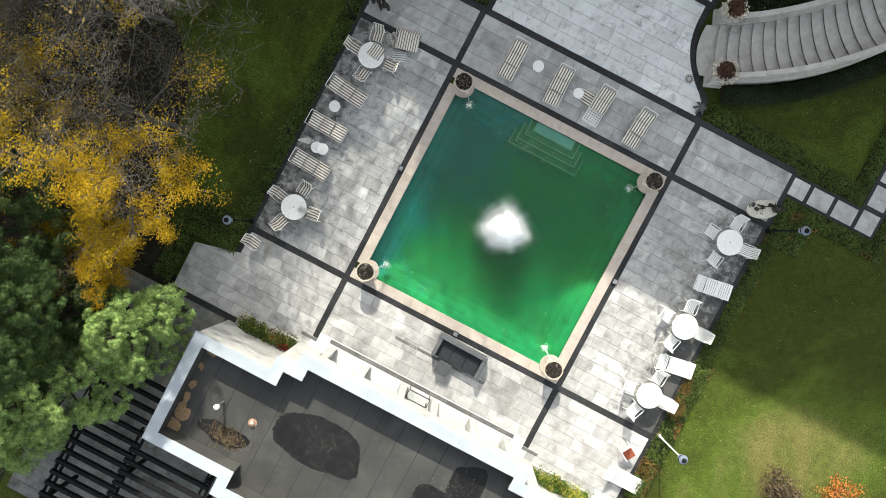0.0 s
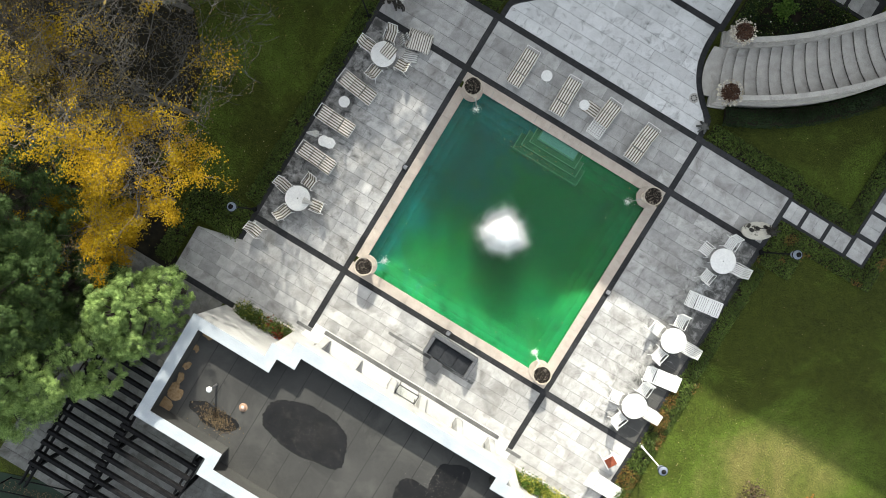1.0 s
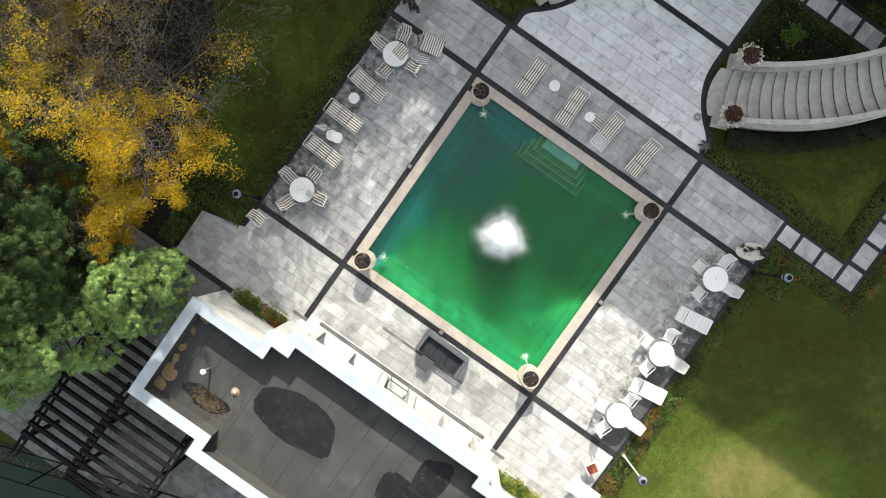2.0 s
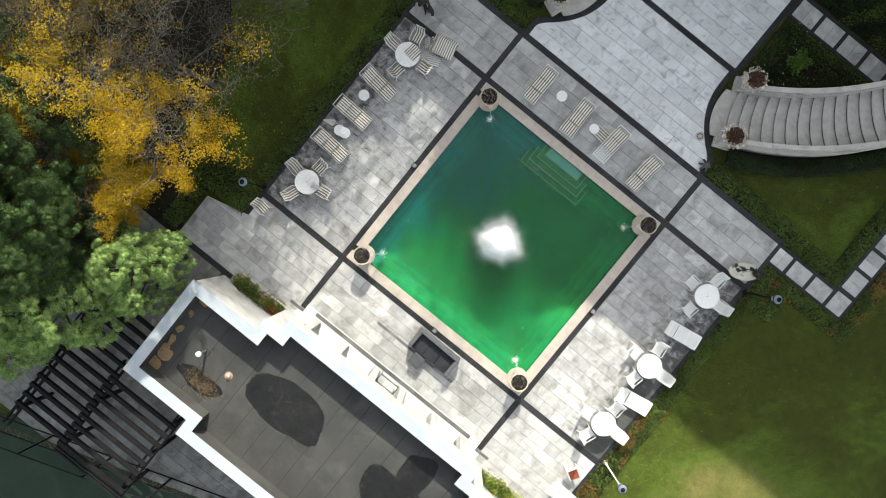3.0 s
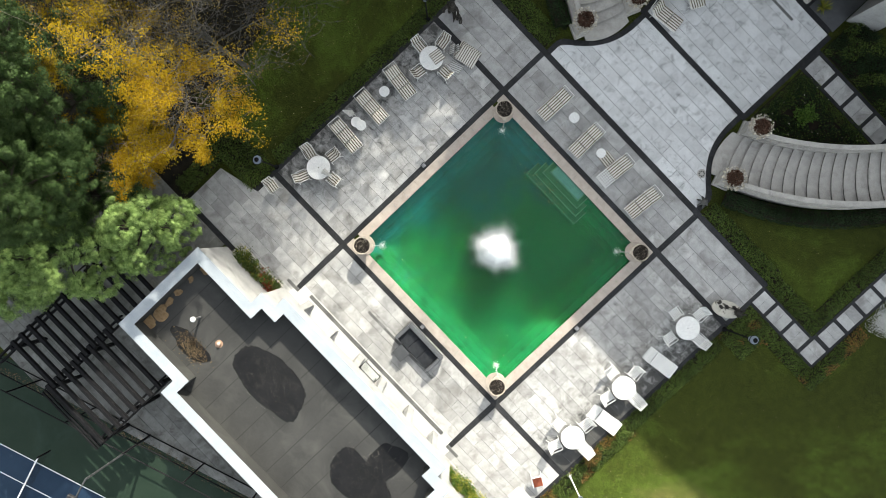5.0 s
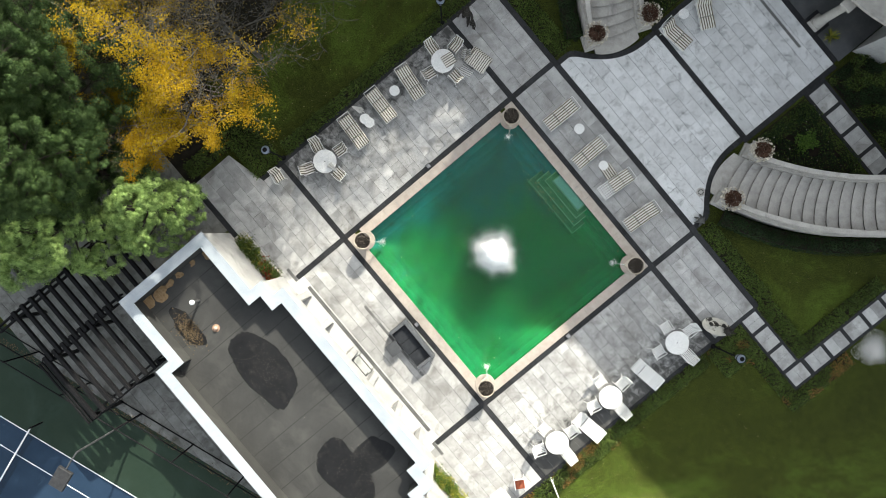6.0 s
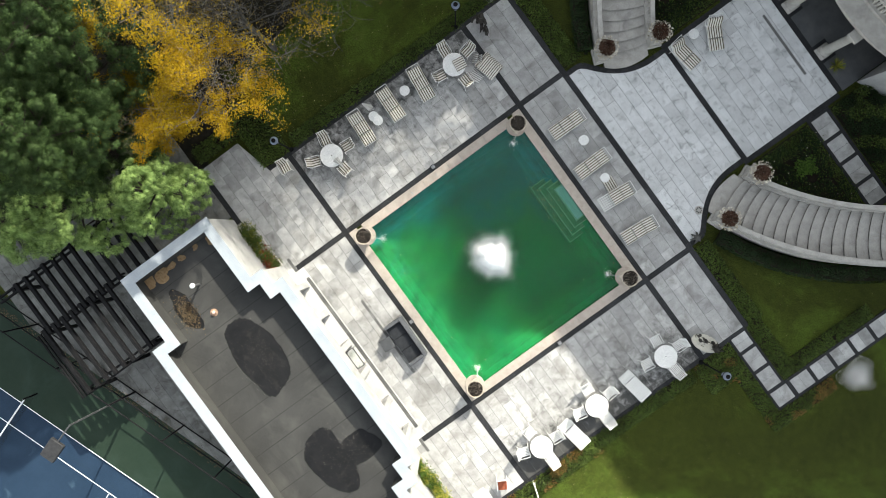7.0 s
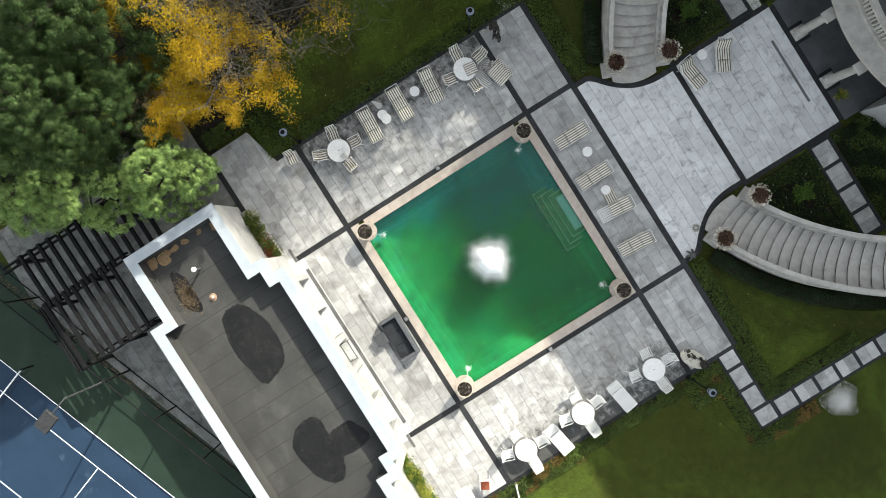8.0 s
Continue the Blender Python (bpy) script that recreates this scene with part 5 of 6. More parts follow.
def tree(name, base, height, spread, seed, leaf_sets, label, lean=(0, 0), levels=4, kids=(7, 5, 4, 3), r0=0.24, bark=M_bark, start=0.3, droop=0.0, group="garden trees"):
    """leaf_sets: (material, leaves a tip, scatter in metres, leaf size, share of tips, part name)"""
    rng = random.Random(seed)
    t = empty(name, base, label, "tree", group=group)
    inv = t.matrix_world.inverted()
    branches, tips = grow(rng, base, height, spread, levels, lean, start, kids, r0, droop)
    big, small = bmesh.new(), bmesh.new()
    for pts, rad, lv in branches:
        tube(big if lv < 1 else small, pts, [max(0.006, r) for r in rad], 8 if lv == 0 else 5 if lv < 3 else 3)
    part("trunk", big, bark, t).matrix_parent_inverse = inv
    part("branchwork", small, bark, t).matrix_parent_inverse = inv
    nr = np.random.default_rng(seed)
    tp = np.array([tuple(v) for v in tips])
    for k, (mtl, per, scat, size, share, nm) in enumerate(leaf_sets):
        if "crown" in nm and levels > 4:
            # leaves are kept on some limbs and shed from others
            keep = np.array([noise.noise(Vector((x * 0.42, y * 0.42, z * 0.42 + seed + 7 * k))) for x, y, z in tp])
            sel = tp[keep > np.quantile(keep, 1 - share)]
        else:
            sel = tp[nr.random(len(tp)) < share]
        c = np.repeat(sel, per, 0)
        p = c + nr.normal(0, 1, c.shape) * np.array(scat)
        ob = leaf_object(nm, p, size * 0.6, size, mtl, t, 0.55, seed + k)
        ob.matrix_parent_inverse = inv
    return t


def needle_clumps(name, centres, radius, per, size, material, parent, inv, seed, flat=0.55):
    """Rounded sprays of needles: short blades standing out from each clump's middle."""
    nr = np.random.default_rng(seed)
    c = np.repeat(np.asarray(centres), per, 0)
    n = len(c)
    d = nr.normal(0, 1, (n, 3))
    d[:, 2] = np.abs(d[:, 2]) * 1.1 - 0.15
    d /= np.linalg.norm(d, axis=1)[:, None]
    rr = np.repeat(nr.uniform(0.6, 1.15, len(centres)) * radius, per)[:, None]
    a0 = c + d * rr * nr.uniform(0.45, 1.05, (n, 1)) * (1, 1, flat)
    side = np.cross(d, nr.normal(0, 1, (n, 3)))
    side /= np.linalg.norm(side, axis=1)[:, None]
    s = nr.uniform(0.6, 1.2, (n, 1)) * size
    nd = d + nr.normal(0, 0.32, (n, 3))
    t2 = np.cross(nd, side)
    t2 /= np.linalg.norm(t2, axis=1)[:, None]
    v = np.stack([a0 - side * s * 0.5, a0 - t2 * s * 0.2, a0 + side * s * 0.5, a0 + t2 * s * 0.2], 1).reshape(-1, 3)
    me = bpy.data.meshes.new(name)
    me.vertices.add(4 * n)
    me.vertices.foreach_set("co", v.ravel())
    me.loops.add(4 * n)
    me.loops.foreach_set("vertex_index", np.arange(4 * n))
    me.polygons.add(n)
    me.polygons.foreach_set("loop_start", np.arange(n) * 4)
    me.update()
    me.validate()
    me.materials.append(material)
    ob = new(name, me)
    ob.parent = parent
    ob.matrix_parent_inverse = inv
    return ob


def pine(base, height, radius, seed, material, label, lobes=22, lobe_r=0.6, low=0.35, clump_r=0.26, per=170, lean=(0, 0)):
    rng = random.Random(seed)
    t = empty("pine_tree", base, label, "tree", group="garden trees")
    inv = t.matrix_world.inverted()
    big, small = bmesh.new(), bmesh.new()
    bx, by, bz = base
    axis = [(bx + lean[0] * k * height + 0.12 * math.sin(5 * k + seed), by + lean[1] * k * height + 0.12 * math.cos(4 * k), bz + height * k) for k in np.linspace(0, 0.97, 9)]
    tube(big, axis, [0.20 * (1 - 0.9 * k) + 0.02 for k in np.linspace(0, 1, 9)], 8)
    puffs = []
    for n in range(lobes):
        k = low + (1 - low) * (n + rng.random()) / lobes
        u = (k - low) / (1 - low)
        prof = math.sqrt(max(0.05, 1 - (u * 1.02) ** 2.2)) if u > 0.25 else 0.92
        a = 2.4 * n + rng.uniform(-0.5, 0.5)
        reach = radius * prof * (1 + 0.16 * math.sin(3 * a + seed)) * (0.35 + 0.65 * math.sqrt(rng.random()))
        ax, ay = bx + lean[0] * k * height, by + lean[1] * k * height
        c = Vector((ax + reach * math.cos(a), ay + reach * math.sin(a), bz + height * k - lobe_r * 0.5))
        puffs.append((c, lobe_r * rng.uniform(0.75, 1.25)))
        j = Vector((ax, ay, bz + height * max(0.12, k - 0.16)))
        tube(small, [j, j.lerp(c, 0.5) + Vector((0, 0, 0.12)), c], [0.06, 0.04, 0.015], 5)
    cents = []
    for c, r in puffs:
        for _ in range(int(7.5 * (r / clump_r) ** 2 * 0.5)):
            z = rng.uniform(-0.25, 1.0)
            a = rng.uniform(0, 6.283)
            h = math.sqrt(1 - z * z)
            p = c + Vector((h * math.cos(a), h * math.sin(a), z * 0.7)) * r * rng.uniform(0.82, 1.12)
            if all((p - q).length > 0.8 * w for q, w in puffs if q is not c):
                cents.append(tuple(p))
    part("trunk", big, M_pine_bark, t).matrix_parent_inverse = inv
    part("branchwork", small, M_pine_bark, t).matrix_parent_inverse = inv
    needle_clumps("crown", cents, clump_r, per, 0.085, material, t, inv, seed, 0.75)
    return t


M_gold = leafy("golden_maple_leaf", (0.18, 0.112, 0.004), (0.37, 0.232, 0.010), 0.55, 0.3)
M_tan = leafy("tan_maple_leaf", (0.07, 0.055, 0.014), (0.20, 0.15, 0.045), 0.6, 0.3)
tree("yellow_maple", (-18.5, -4.9, -0.05), 9.4, 0.95, 101, ((M_yellow, 32, (0.15, 0.15, 0.08), 0.095, 0.20, "crown"), (M_tan, 8, (0.20, 0.20, 0.10), 0.095, 0.42, "inner_crown"), (M_olive, 2, (0.3, 0.3, 0.2), 0.09, 0.5, "thin_leaves")), "autumn maple with patchy yellow and tan leaves", kids=(9, 6, 4, 3), levels=5)
tree("yellow_maple", (-14.9, -7.3, -0.05), 8.2, 1.0, 102, ((M_gold, 42, (0.15, 0.15, 0.06), 0.095, 0.40, "crown"), (M_yellow, 16, (0.18, 0.18, 0.08), 0.095, 0.46, "inner_crown"), (M_tan, 2, (0.3, 0.3, 0.2), 0.09, 0.6, "thin_leaves")), "autumn maple with thick golden yellow leaves", kids=(8, 5, 4, 3), r0=0.18, levels=5)
tree("bare_tree", (-16.0, -3.0, -0.05), 9.5, 0.95, 103, ((M_tan, 2, (0.2, 0.2, 0.2), 0.085, 0.40, "sparse_leaves"), (M_yellow, 4, (0.16, 0.16, 0.08), 0.09, 0.18, "thin_crown")), "grey tree almost bare with fine twigs", kids=(9, 7, 6, 5), bark=M_twig, r0=0.15, levels=5)
tree("bare_tree", (-18.86, 1.19, -0.05), 11.0, 0.95, 104, ((M_tan, 1, (0.2, 0.2, 0.2), 0.08, 0.3, "sparse_leaves"),), "grey tree almost bare with fine twigs", kids=(9, 7, 6, 5), bark=M_twig, r0=0.15, levels=5)
tree("yellow_maple", (-21.5, -3.2, -0.05), 10.5, 1.0, 105, ((M_yellow, 10, (0.2, 0.2, 0.1), 0.10, 0.22, "crown"), (M_tan, 4, (0.3, 0.3, 0.2), 0.09, 0.4, "thin_leaves")), "autumn maple with thinning yellow leaves", kids=(9, 6, 4, 3), levels=5)
pine((-12.05, -11.0, -0.05), 7.2, 1.9, 111, M_pine_light, "young pine with light green needles", lobes=36, lobe_r=0.55, low=0.42, clump_r=0.20, per=120)
pine((-15.9, -12.7, -0.05), 11.5, 3.0, 112, M_pine, "large pine with dark green needles", lobes=52, lobe_r=0.85, low=0.25, clump_r=0.28, per=150)
pine((-13.71, -14.77, -0.05), 8.0, 2.1, 113, M_pine_light, "pine with light green needles beside the pergola", lobes=26, lobe_r=0.62, low=0.35, clump_r=0.22, per=120)
pine((-15.95, -16.94, -0.05), 10.5, 2.8, 114, M_pine_light, "pine with light green needles", lobes=34, lobe_r=0.75, low=0.3, clump_r=0.26, per=130)
pine((-19.34, -9.44, -0.05), 12.0, 3.7, 115, M_pine, "large pine with dark green needles", lobes=54, lobe_r=0.9, low=0.25, clump_r=0.30, per=150)
pine((-18.69, -14.49, -0.05), 12.5, 3.5, 116, M_pine, "large pine with dark green needles", lobes=50, lobe_r=0.9, low=0.25, clump_r=0.30, per=150)

# unseen high trees added to the west and north-west to dapple the terrace
for k, (x, y, h) in enumerate(((-14.5, 18.5, 20.0), (-22.5, 9.5, 12.0), (-25.5, 16.5, 13.5), (-26.5, 11.5, 14.0), (-28.0, 20.5, 16.0), (-30.0, 16.0, 16.0), (-26.0, 6.5, 14.0), (-30.0, 9.0, 15.0), (-27.0, 1.5, 14.0), (-18.2, 8.8, 8.5), (-21.5, 5.0, 11.0), (-30.5, -4.0, 14.0), (-31.0, -11.0, 14.0), (-17.6, 22.0, 22.0), (-13.6, 21.6, 22.0))):
    tree("woodland_tree", (x, y, -0.05), h, 0.95, 160 + k, ((M_olive, 3 if k < 1 else 4 if k > 12 else 80 if k in (9, 10) else 34, (0.6, 0.6, 0.45), 0.22, 0.75, "thin_crown"),), "unseen tall tree with thinning olive leaves, added to cast shade", kids=(10, 7, 5, 3), group="woodland trees", start=0.35)
# orange shrubs in the south-east lawn
def bush(name, at, r, h, material, seed, label, n=900):
    b = empty(name, at, label, "shrub")
    nr = np.random.default_rng(seed)
    bm = bmesh.new()
    for k in range(9):
        a = 0.7 * k
        tube(bm, [(0, 0, 0), (0.4 * r * math.cos(a), 0.4 * r * math.sin(a), 0.5 * h), (0.8 * r * math.cos(a), 0.8 * r * math.sin(a), 0.85 * h)], [0.03, 0.02, 0.008], 4)
    part("woody_core", bm, M_bark, b)
    c = nr.normal(0, 1, (30, 3))
    c /= np.linalg.norm(c, axis=1)[:, None]
    c = c * (r * 0.75, r * 0.75, h * 0.4) + (0, 0, h * 0.6)
    p = c[nr.integers(0, 30, n)] + nr.normal(0, 1, (n, 3)) * (0.16 * r + 0.08)
    p[:, 2] = p[:, 2].clip(0.05, None)
    leaf_object("foliage", p, 0.06, 0.14, material, b, 1.0, seed)
    return b


M_orange = leafy("orange_leaf", (0.22, 0.06, 0.015), (0.50, 0.20, 0.05), 0.6)
bush("autumn_shrub", (17.2, -4.9, -0.06), 0.75, 0.9, M_brown_leaf, 121, "faded brown autumn shrub on the lawn")
bush("autumn_shrub", (17.9, -5.3, -0.06), 0.7, 1.0, M_brown_leaf, 122, "grey-brown autumn shrub on the lawn")
bush("autumn_shrub", (20.1, -4.0, -0.06), 0.8, 1.1, M_orange, 123, "orange autumn shrub on the lawn")

# ---- garden furniture ----
def stripe_material(name, axis, pitch, c1, c2):
    """Woven stripes along one direction of the cushion."""
    m, nt, b = mat(name, 0.9, 0.0, 0.2)
    tc = nt.nodes.new("ShaderNodeTexCoord")
    sx = nt.nodes.new("ShaderNodeSeparateXYZ")
    nt.links.new(tc.outputs["Object"], sx.inputs[0])
    mu = nt.nodes.new("ShaderNodeMath")
    mu.operation = "MULTIPLY"
    mu.inputs[1].default_value = 1.0 / pitch
    nt.links.new(sx.outputs[axis], mu.inputs[0])
    ad = nt.nodes.new("ShaderNodeMath")
    ad.operation = "ADD"
    ad.inputs[1].default_value = 100.25
    nt.links.new(mu.outputs[0], ad.inputs[0])
    fr = nt.nodes.new("ShaderNodeMath")
    fr.operation = "FRACT"
    nt.links.new(ad.outputs[0], fr.inputs[0])
    r = ramp_node(nt, [(0.0, c1), (0.52, c1), (0.60, c2), (0.93, c2), (1.0, c1)])
    nt.links.new(fr.outputs[0], r.inputs[0])
    n = noise_node(nt, 7, 5, 0.65, "Object")
    v = ramp_node(nt, [(0.3, (0.8,) * 3), (0.7, (1.1,) * 3)])
    nt.links.new(n.outputs[0], v.inputs[0])
    nt.links.new(mixc(nt, "MULTIPLY", 1.0, r.outputs[0], v.outputs[0]), b.inputs["Base Color"])
    n2 = noise_node(nt, 160, 2, 0.5, "Object")
    bump(nt, b, n2.outputs[0], 0.3, 0.004)
    return m


LIGHT_S, DARK_S = (0.60, 0.58, 0.53), (0.115, 0.095, 0.068)
M_str_y = stripe_material("striped_canvas", 1, 0.125, LIGHT_S, DARK_S)
M_str_x = stripe_material("striped_canvas_cross", 0, 0.115, LIGHT_S, (0.17, 0.15, 0.13))
M_str_grey = stripe_material("grey_striped_canvas", 1, 0.10, (0.52, 0.52, 0.50), (0.22, 0.21, 0.20))


def pad(bm, x0, x1, y0, y1, z0, z1, m=None, bev=0.03):
    """A soft cushion: bevelled twice and slightly domed."""
    vs = [bm.verts.new(p) for p in ((x0, y0, z0), (x1, y0, z0), (x1, y1, z0), (x0, y1, z0), (x0, y0, z1), (x1, y0, z1), (x1, y1, z1), (x0, y1, z1))]
    fs = [bm.faces.new([vs[i] for i in f]) for f in ((3, 2, 1, 0), (4, 5, 6, 7), (0, 1, 5, 4), (1, 2, 6, 5), (2, 3, 7, 6), (3, 0, 4, 7))]
    r = bmesh.ops.bevel(bm, geom=list({e for f in fs for e in f.edges}), offset=bev, segments=3, affect="EDGES", profile=0.6)
    allv = list({v for f in r["faces"] for v in f.verts} | {v for v in vs if v.is_valid})
    for v in allv:
        if m is not None:
            v.co = m @ v.co
    for f in bm.faces:
        f.smooth = True


def sun_lounger(at, deg, cushion=True, bare_foot=False, tilt=27, label="", group="sun loungers", z=0.0):
    """Head towards +x. White tubular frame, lattice bed, raised back, three-part striped pad."""
    o = empty("sun_lounger", (*at, z), label, "sun lounger", group=group, rz=deg)
    L, W, H = 0.98, 0.365, 0.30
    hinge = 0.30
    back = Matrix.Translation((hinge, 0, H)) @ Matrix.Rotation(radians(-tilt), 4, "Y")
    for s in (-1, 1):
        bm = bmesh.new()
        tube(bm, [(-L, s * W, H), (hinge + 0.3, s * W, H)], 0.020, 8)
        part("side_rail", bm, M_white_paint, o)
        bm = bmesh.new()
        tube(bm, [back @ Vector((0, s * W * 0.98, 0.0)), back @ Vector((0.70, s * W * 0.98, 0.0))], 0.018, 8)
        part("back_rail", bm, M_white_paint, o)
        for x in (-0.80, 0.42):
            bm = bmesh.new()
            tube(bm, [(x, s * (W + 0.01), H), (x + 0.03, s * (W + 0.03), 0.0)], 0.017, 8)
            part("leg", bm, M_white_paint, o)
    for x in (-L, -0.35, hinge + 0.3):
        bm = bmesh.new()
        tube(bm, [(x, -W, H), (x, W, H)], 0.018, 8)
        part("cross_bar", bm, M_white_paint, o)
    bm = bmesh.new()
    tube(bm, [back @ Vector((0.70, -W * 0.98, 0)), back @ Vector((0.70, W * 0.98, 0))], 0.018, 8)
    part("head_bar", bm, M_white_paint, o)
    # flat straps of the bed
    if not cushion or bare_foot:
        xs = np.arange(-0.92, 0.25, 0.105) if not cushion else np.arange(-0.92, -0.34, 0.11)
        for x in xs:
            bm = bmesh.new()
            box(bm, x - (0.042 if not cushion else 0.016), x + (0.042 if not cushion else 0.016), -W, W, H + 0.002, H + 0.012)
            part("strap", bm, M_white_paint, o)
        if bare_foot:
            for y in np.arange(-0.24, 0.25, 0.12):
                bm = bmesh.new()
                box(bm, -0.96, -0.33, y - 0.016, y + 0.016, H + 0.013, H + 0.02)
                part("strap", bm, M_white_paint, o)
        if not cushion:
            for x in np.arange(0.08, 0.68, 0.105):
                bm = bmesh.new()
                box(bm, x - 0.038, x + 0.038, -W, W, 0.004, 0.014, back)
                part("strap", bm, M_white_paint, o)
    if cushion:
        secs = [(-0.35, 0.26, None), (0.02, 0.58, back)]
        if not bare_foot:
            secs.insert(0, (-0.99, -0.38, None))
        for x0, x1, m in secs:
            bm = bmesh.new()
            zz = 0.02 if m is not None else H + 0.02
            pad(bm, x0, x1, -W - 0.015, W + 0.015, zz, zz + 0.14, m, 0.06)
            part("cushion", bm, M_str_y, o, "striped canvas pad")
    return o


def garden_chair(at, deg, cushion=True, label="", group="garden chairs", seat_mat=None, z=0.0):
    """Back towards +x, white tubular arms and legs."""
    o = empty("garden_chair", (*at, z), label, "chair", group=group, rz=deg)
    back = Matrix.Translation((0.22, 0, 0.42)) @ Matrix.Rotation(radians(20), 4, "Y")
    for s in (-1, 1):
        bm = bmesh.new()
        tube(bm, [(-0.30, s * 0.28, 0.0), (-0.28, s * 0.28, 0.60), (-0.22, s * 0.285, 0.64), (0.30, s * 0.285, 0.62)], 0.017, 8)
        part("arm", bm, M_white_paint, o)
        bm = bmesh.new()
        tube(bm, [(0.24, s * 0.26, 0.42), (0.36, s * 0.27, 0.0)], 0.017, 8)
        part("rear_leg", bm, M_white_paint, o)
        bm = bmesh.new()
        tube(bm, [back @ Vector((0, s * 0.25, 0)), back @ Vector((0, s * 0.24, 0.52))], 0.017, 8)
        part("back_post", bm, M_white_paint, o)
    for x in (-0.27, 0.24):
        bm = bmesh.new()
        tube(bm, [(x, -0.28, 0.40), (x, 0.28, 0.40)], 0.015, 8)
        part("cross_bar", bm, M_white_paint, o)
    bm = bmesh.new()
    tube(bm, [back @ Vector((0, -0.24, 0.52)), back @ Vector((0, 0.24, 0.52))], 0.018, 8)
    part("top_bar", bm, M_white_paint, o)
    if cushion or seat_mat:
        bm = bmesh.new()
        pad(bm, -0.28, 0.20, -0.235, 0.235, 0.41, 0.47)
        part("seat_cushion", bm, seat_mat or M_str_y, o, "striped seat pad" if not seat_mat else "reddish brown seat pad")
    else:
        for y in np.arange(-0.21, 0.22, 0.084):
            bm = bmesh.new()
            box(bm, -0.27, 0.24, y - 0.030, y + 0.030, 0.408, 0.418)
            part("strap", bm, M_white_paint, o)
    if cushion:
        bm = bmesh.new()
        pad(bm, -0.055, 0.0, -0.225, 0.225, 0.02, 0.50, back)
        part("back_cushion", bm, M_str_y, o, "striped back pad")
    else:
        for y in np.arange(-0.20, 0.21, 0.08):
            bm = bmesh.new()
            box(bm, -0.008, 0.004, y - 0.028, y + 0.028, 0.02, 0.51, back)
            part("strap", bm, M_white_paint, o)
    return o


def round_table(at, r, h, label, group, name="round_table", hole=True, z=0.0):
    o = empty(name, (*at, z), label, "table", group=group)
    bm = bmesh.new()
    lathe(bm, [(r - 0.02, h - 0.03), (r, h - 0.022), (r, h - 0.006), (r - 0.012, h), (0.03, h)], 48)
    part("tabletop", bm, M_white_paint, o)
    for k in range(4):
        a = math.pi / 4 + k * math.pi / 2
        bm = bmesh.new()
        tube(bm, [(0.45 * r * math.cos(a), 0.45 * r * math.sin(a), h - 0.03), (0.62 * r * math.cos(a), 0.62 * r * math.sin(a), 0.2 * h), (0.78 * r * math.cos(a), 0.78 * r * math.sin(a), 0.0)], 0.016, 6)
        part("leg", bm, M_white_paint, o)
    if hole:
        bm = bmesh.new()
        lathe(bm, [(0.028, h - 0.004), (0.028, h + 0.004)], 12)
        part("parasol_hole", bm, M_black, o, "dark parasol hole")
    return o


CH_C = "white tubular garden chair with striped cushions"
CH_B = "white strapped garden chair without cushions"
LN_C = "white sun lounger with brown striped cushion"
LN_B = "bare white strapped sun lounger without cushion"
T_BIG = "round white garden table with central parasol hole"
BIG = {"west": ((-9.46, 4.14), (-9.44, -3.88)), "east": ((9.54, 4.15), (9.56, -0.32), (9.64, -3.99))}
first = None
for side, spots in BIG.items():
    for p in spots:
        if first is None:
            first = round_table(p, 0.61, 0.74, T_BIG, "round garden tables")
        else:
            copy_thing(first, pose(*p, 0))
CH_AT = (((-10.39, 4.19), 176), ((-9.69, 5.16), 100), ((-8.49, 4.19), 2), ((-9.46, 3.24), 262), ((-10.39, -3.7), 168), ((-9.42, -2.93), 84), ((-8.54, -3.76), 8), ((-9.75, -4.82), 250), ((-10.48, -6.31), 172))
ch = garden_chair(*CH_AT[0], True, CH_C, "cushioned garden chairs")
for p, a in CH_AT[1:]:
    copy_thing(ch, pose(*p, 0, 0, 0, a))
CB_AT = (((9.54, 5.11), 88), ((8.65, 4.26), 172), ((10.52, 4.21), 4), ((9.37, 3.19), 262), ((9.47, 0.62), 96), ((8.63, -0.21), 174), ((9.43, -1.25), 258), ((10.54, -0.28), 2), ((9.72, -3.06), 86), ((8.72, -4.08), 186), ((10.59, -3.96), 0), ((9.42, -4.94), 250))
cb = garden_chair(*CB_AT[0], False, CH_B, "bare garden chairs")
for p, a in CB_AT[1:]:
    copy_thing(cb, pose(*p, 0, 0, 0, a))
M_rust_pad = grainy("reddish_brown_canvas", (0.20, 0.05, 0.025), (0.30, 0.09, 0.05), 6, 0.9, 90, 0.2)
garden_chair((10.18, -6.93), 150, False, "white garden chair with a reddish brown seat pad", seat_mat=M_rust_pad)
LN_AT = (((-9.83, 2.19), 174), ((-9.91, 0.25), 178), ((-9.78, -1.74), 176), ((-3.45, 7.18), 89), ((-0.97, 7.06), 91), ((3.34, 7.02), 86))
ln = sun_lounger(*LN_AT[0], True, False, 27, LN_C)
for p, a in LN_AT[1:]:
    copy_thing(ln, pose(*p, 0, 0, 0, a))
for p, a in (((-2.93, 14.25), 188), ((-2.84, 16.21), 153)):
    sun_lounger(p, a, True, False, 52, "white sun lounger with striped cushion and upright back")
sun_lounger((1.18, 7.1), 86, True, True, 27, "white sun lounger with its lattice foot bare of cushion")
lb = sun_lounger((9.92, 1.95), -171, False, False, 30, LN_B, "bare sun loungers")
for p, a in (((10.15, -2.2), -171), ((10.53, -8.19), 179)):
    copy_thing(lb, pose(*p, 0, 0, 0, a))
sd = round_table((-9.97, 1.26), 0.27, 0.46, "small round white side table", "side tables", "side_table", False)
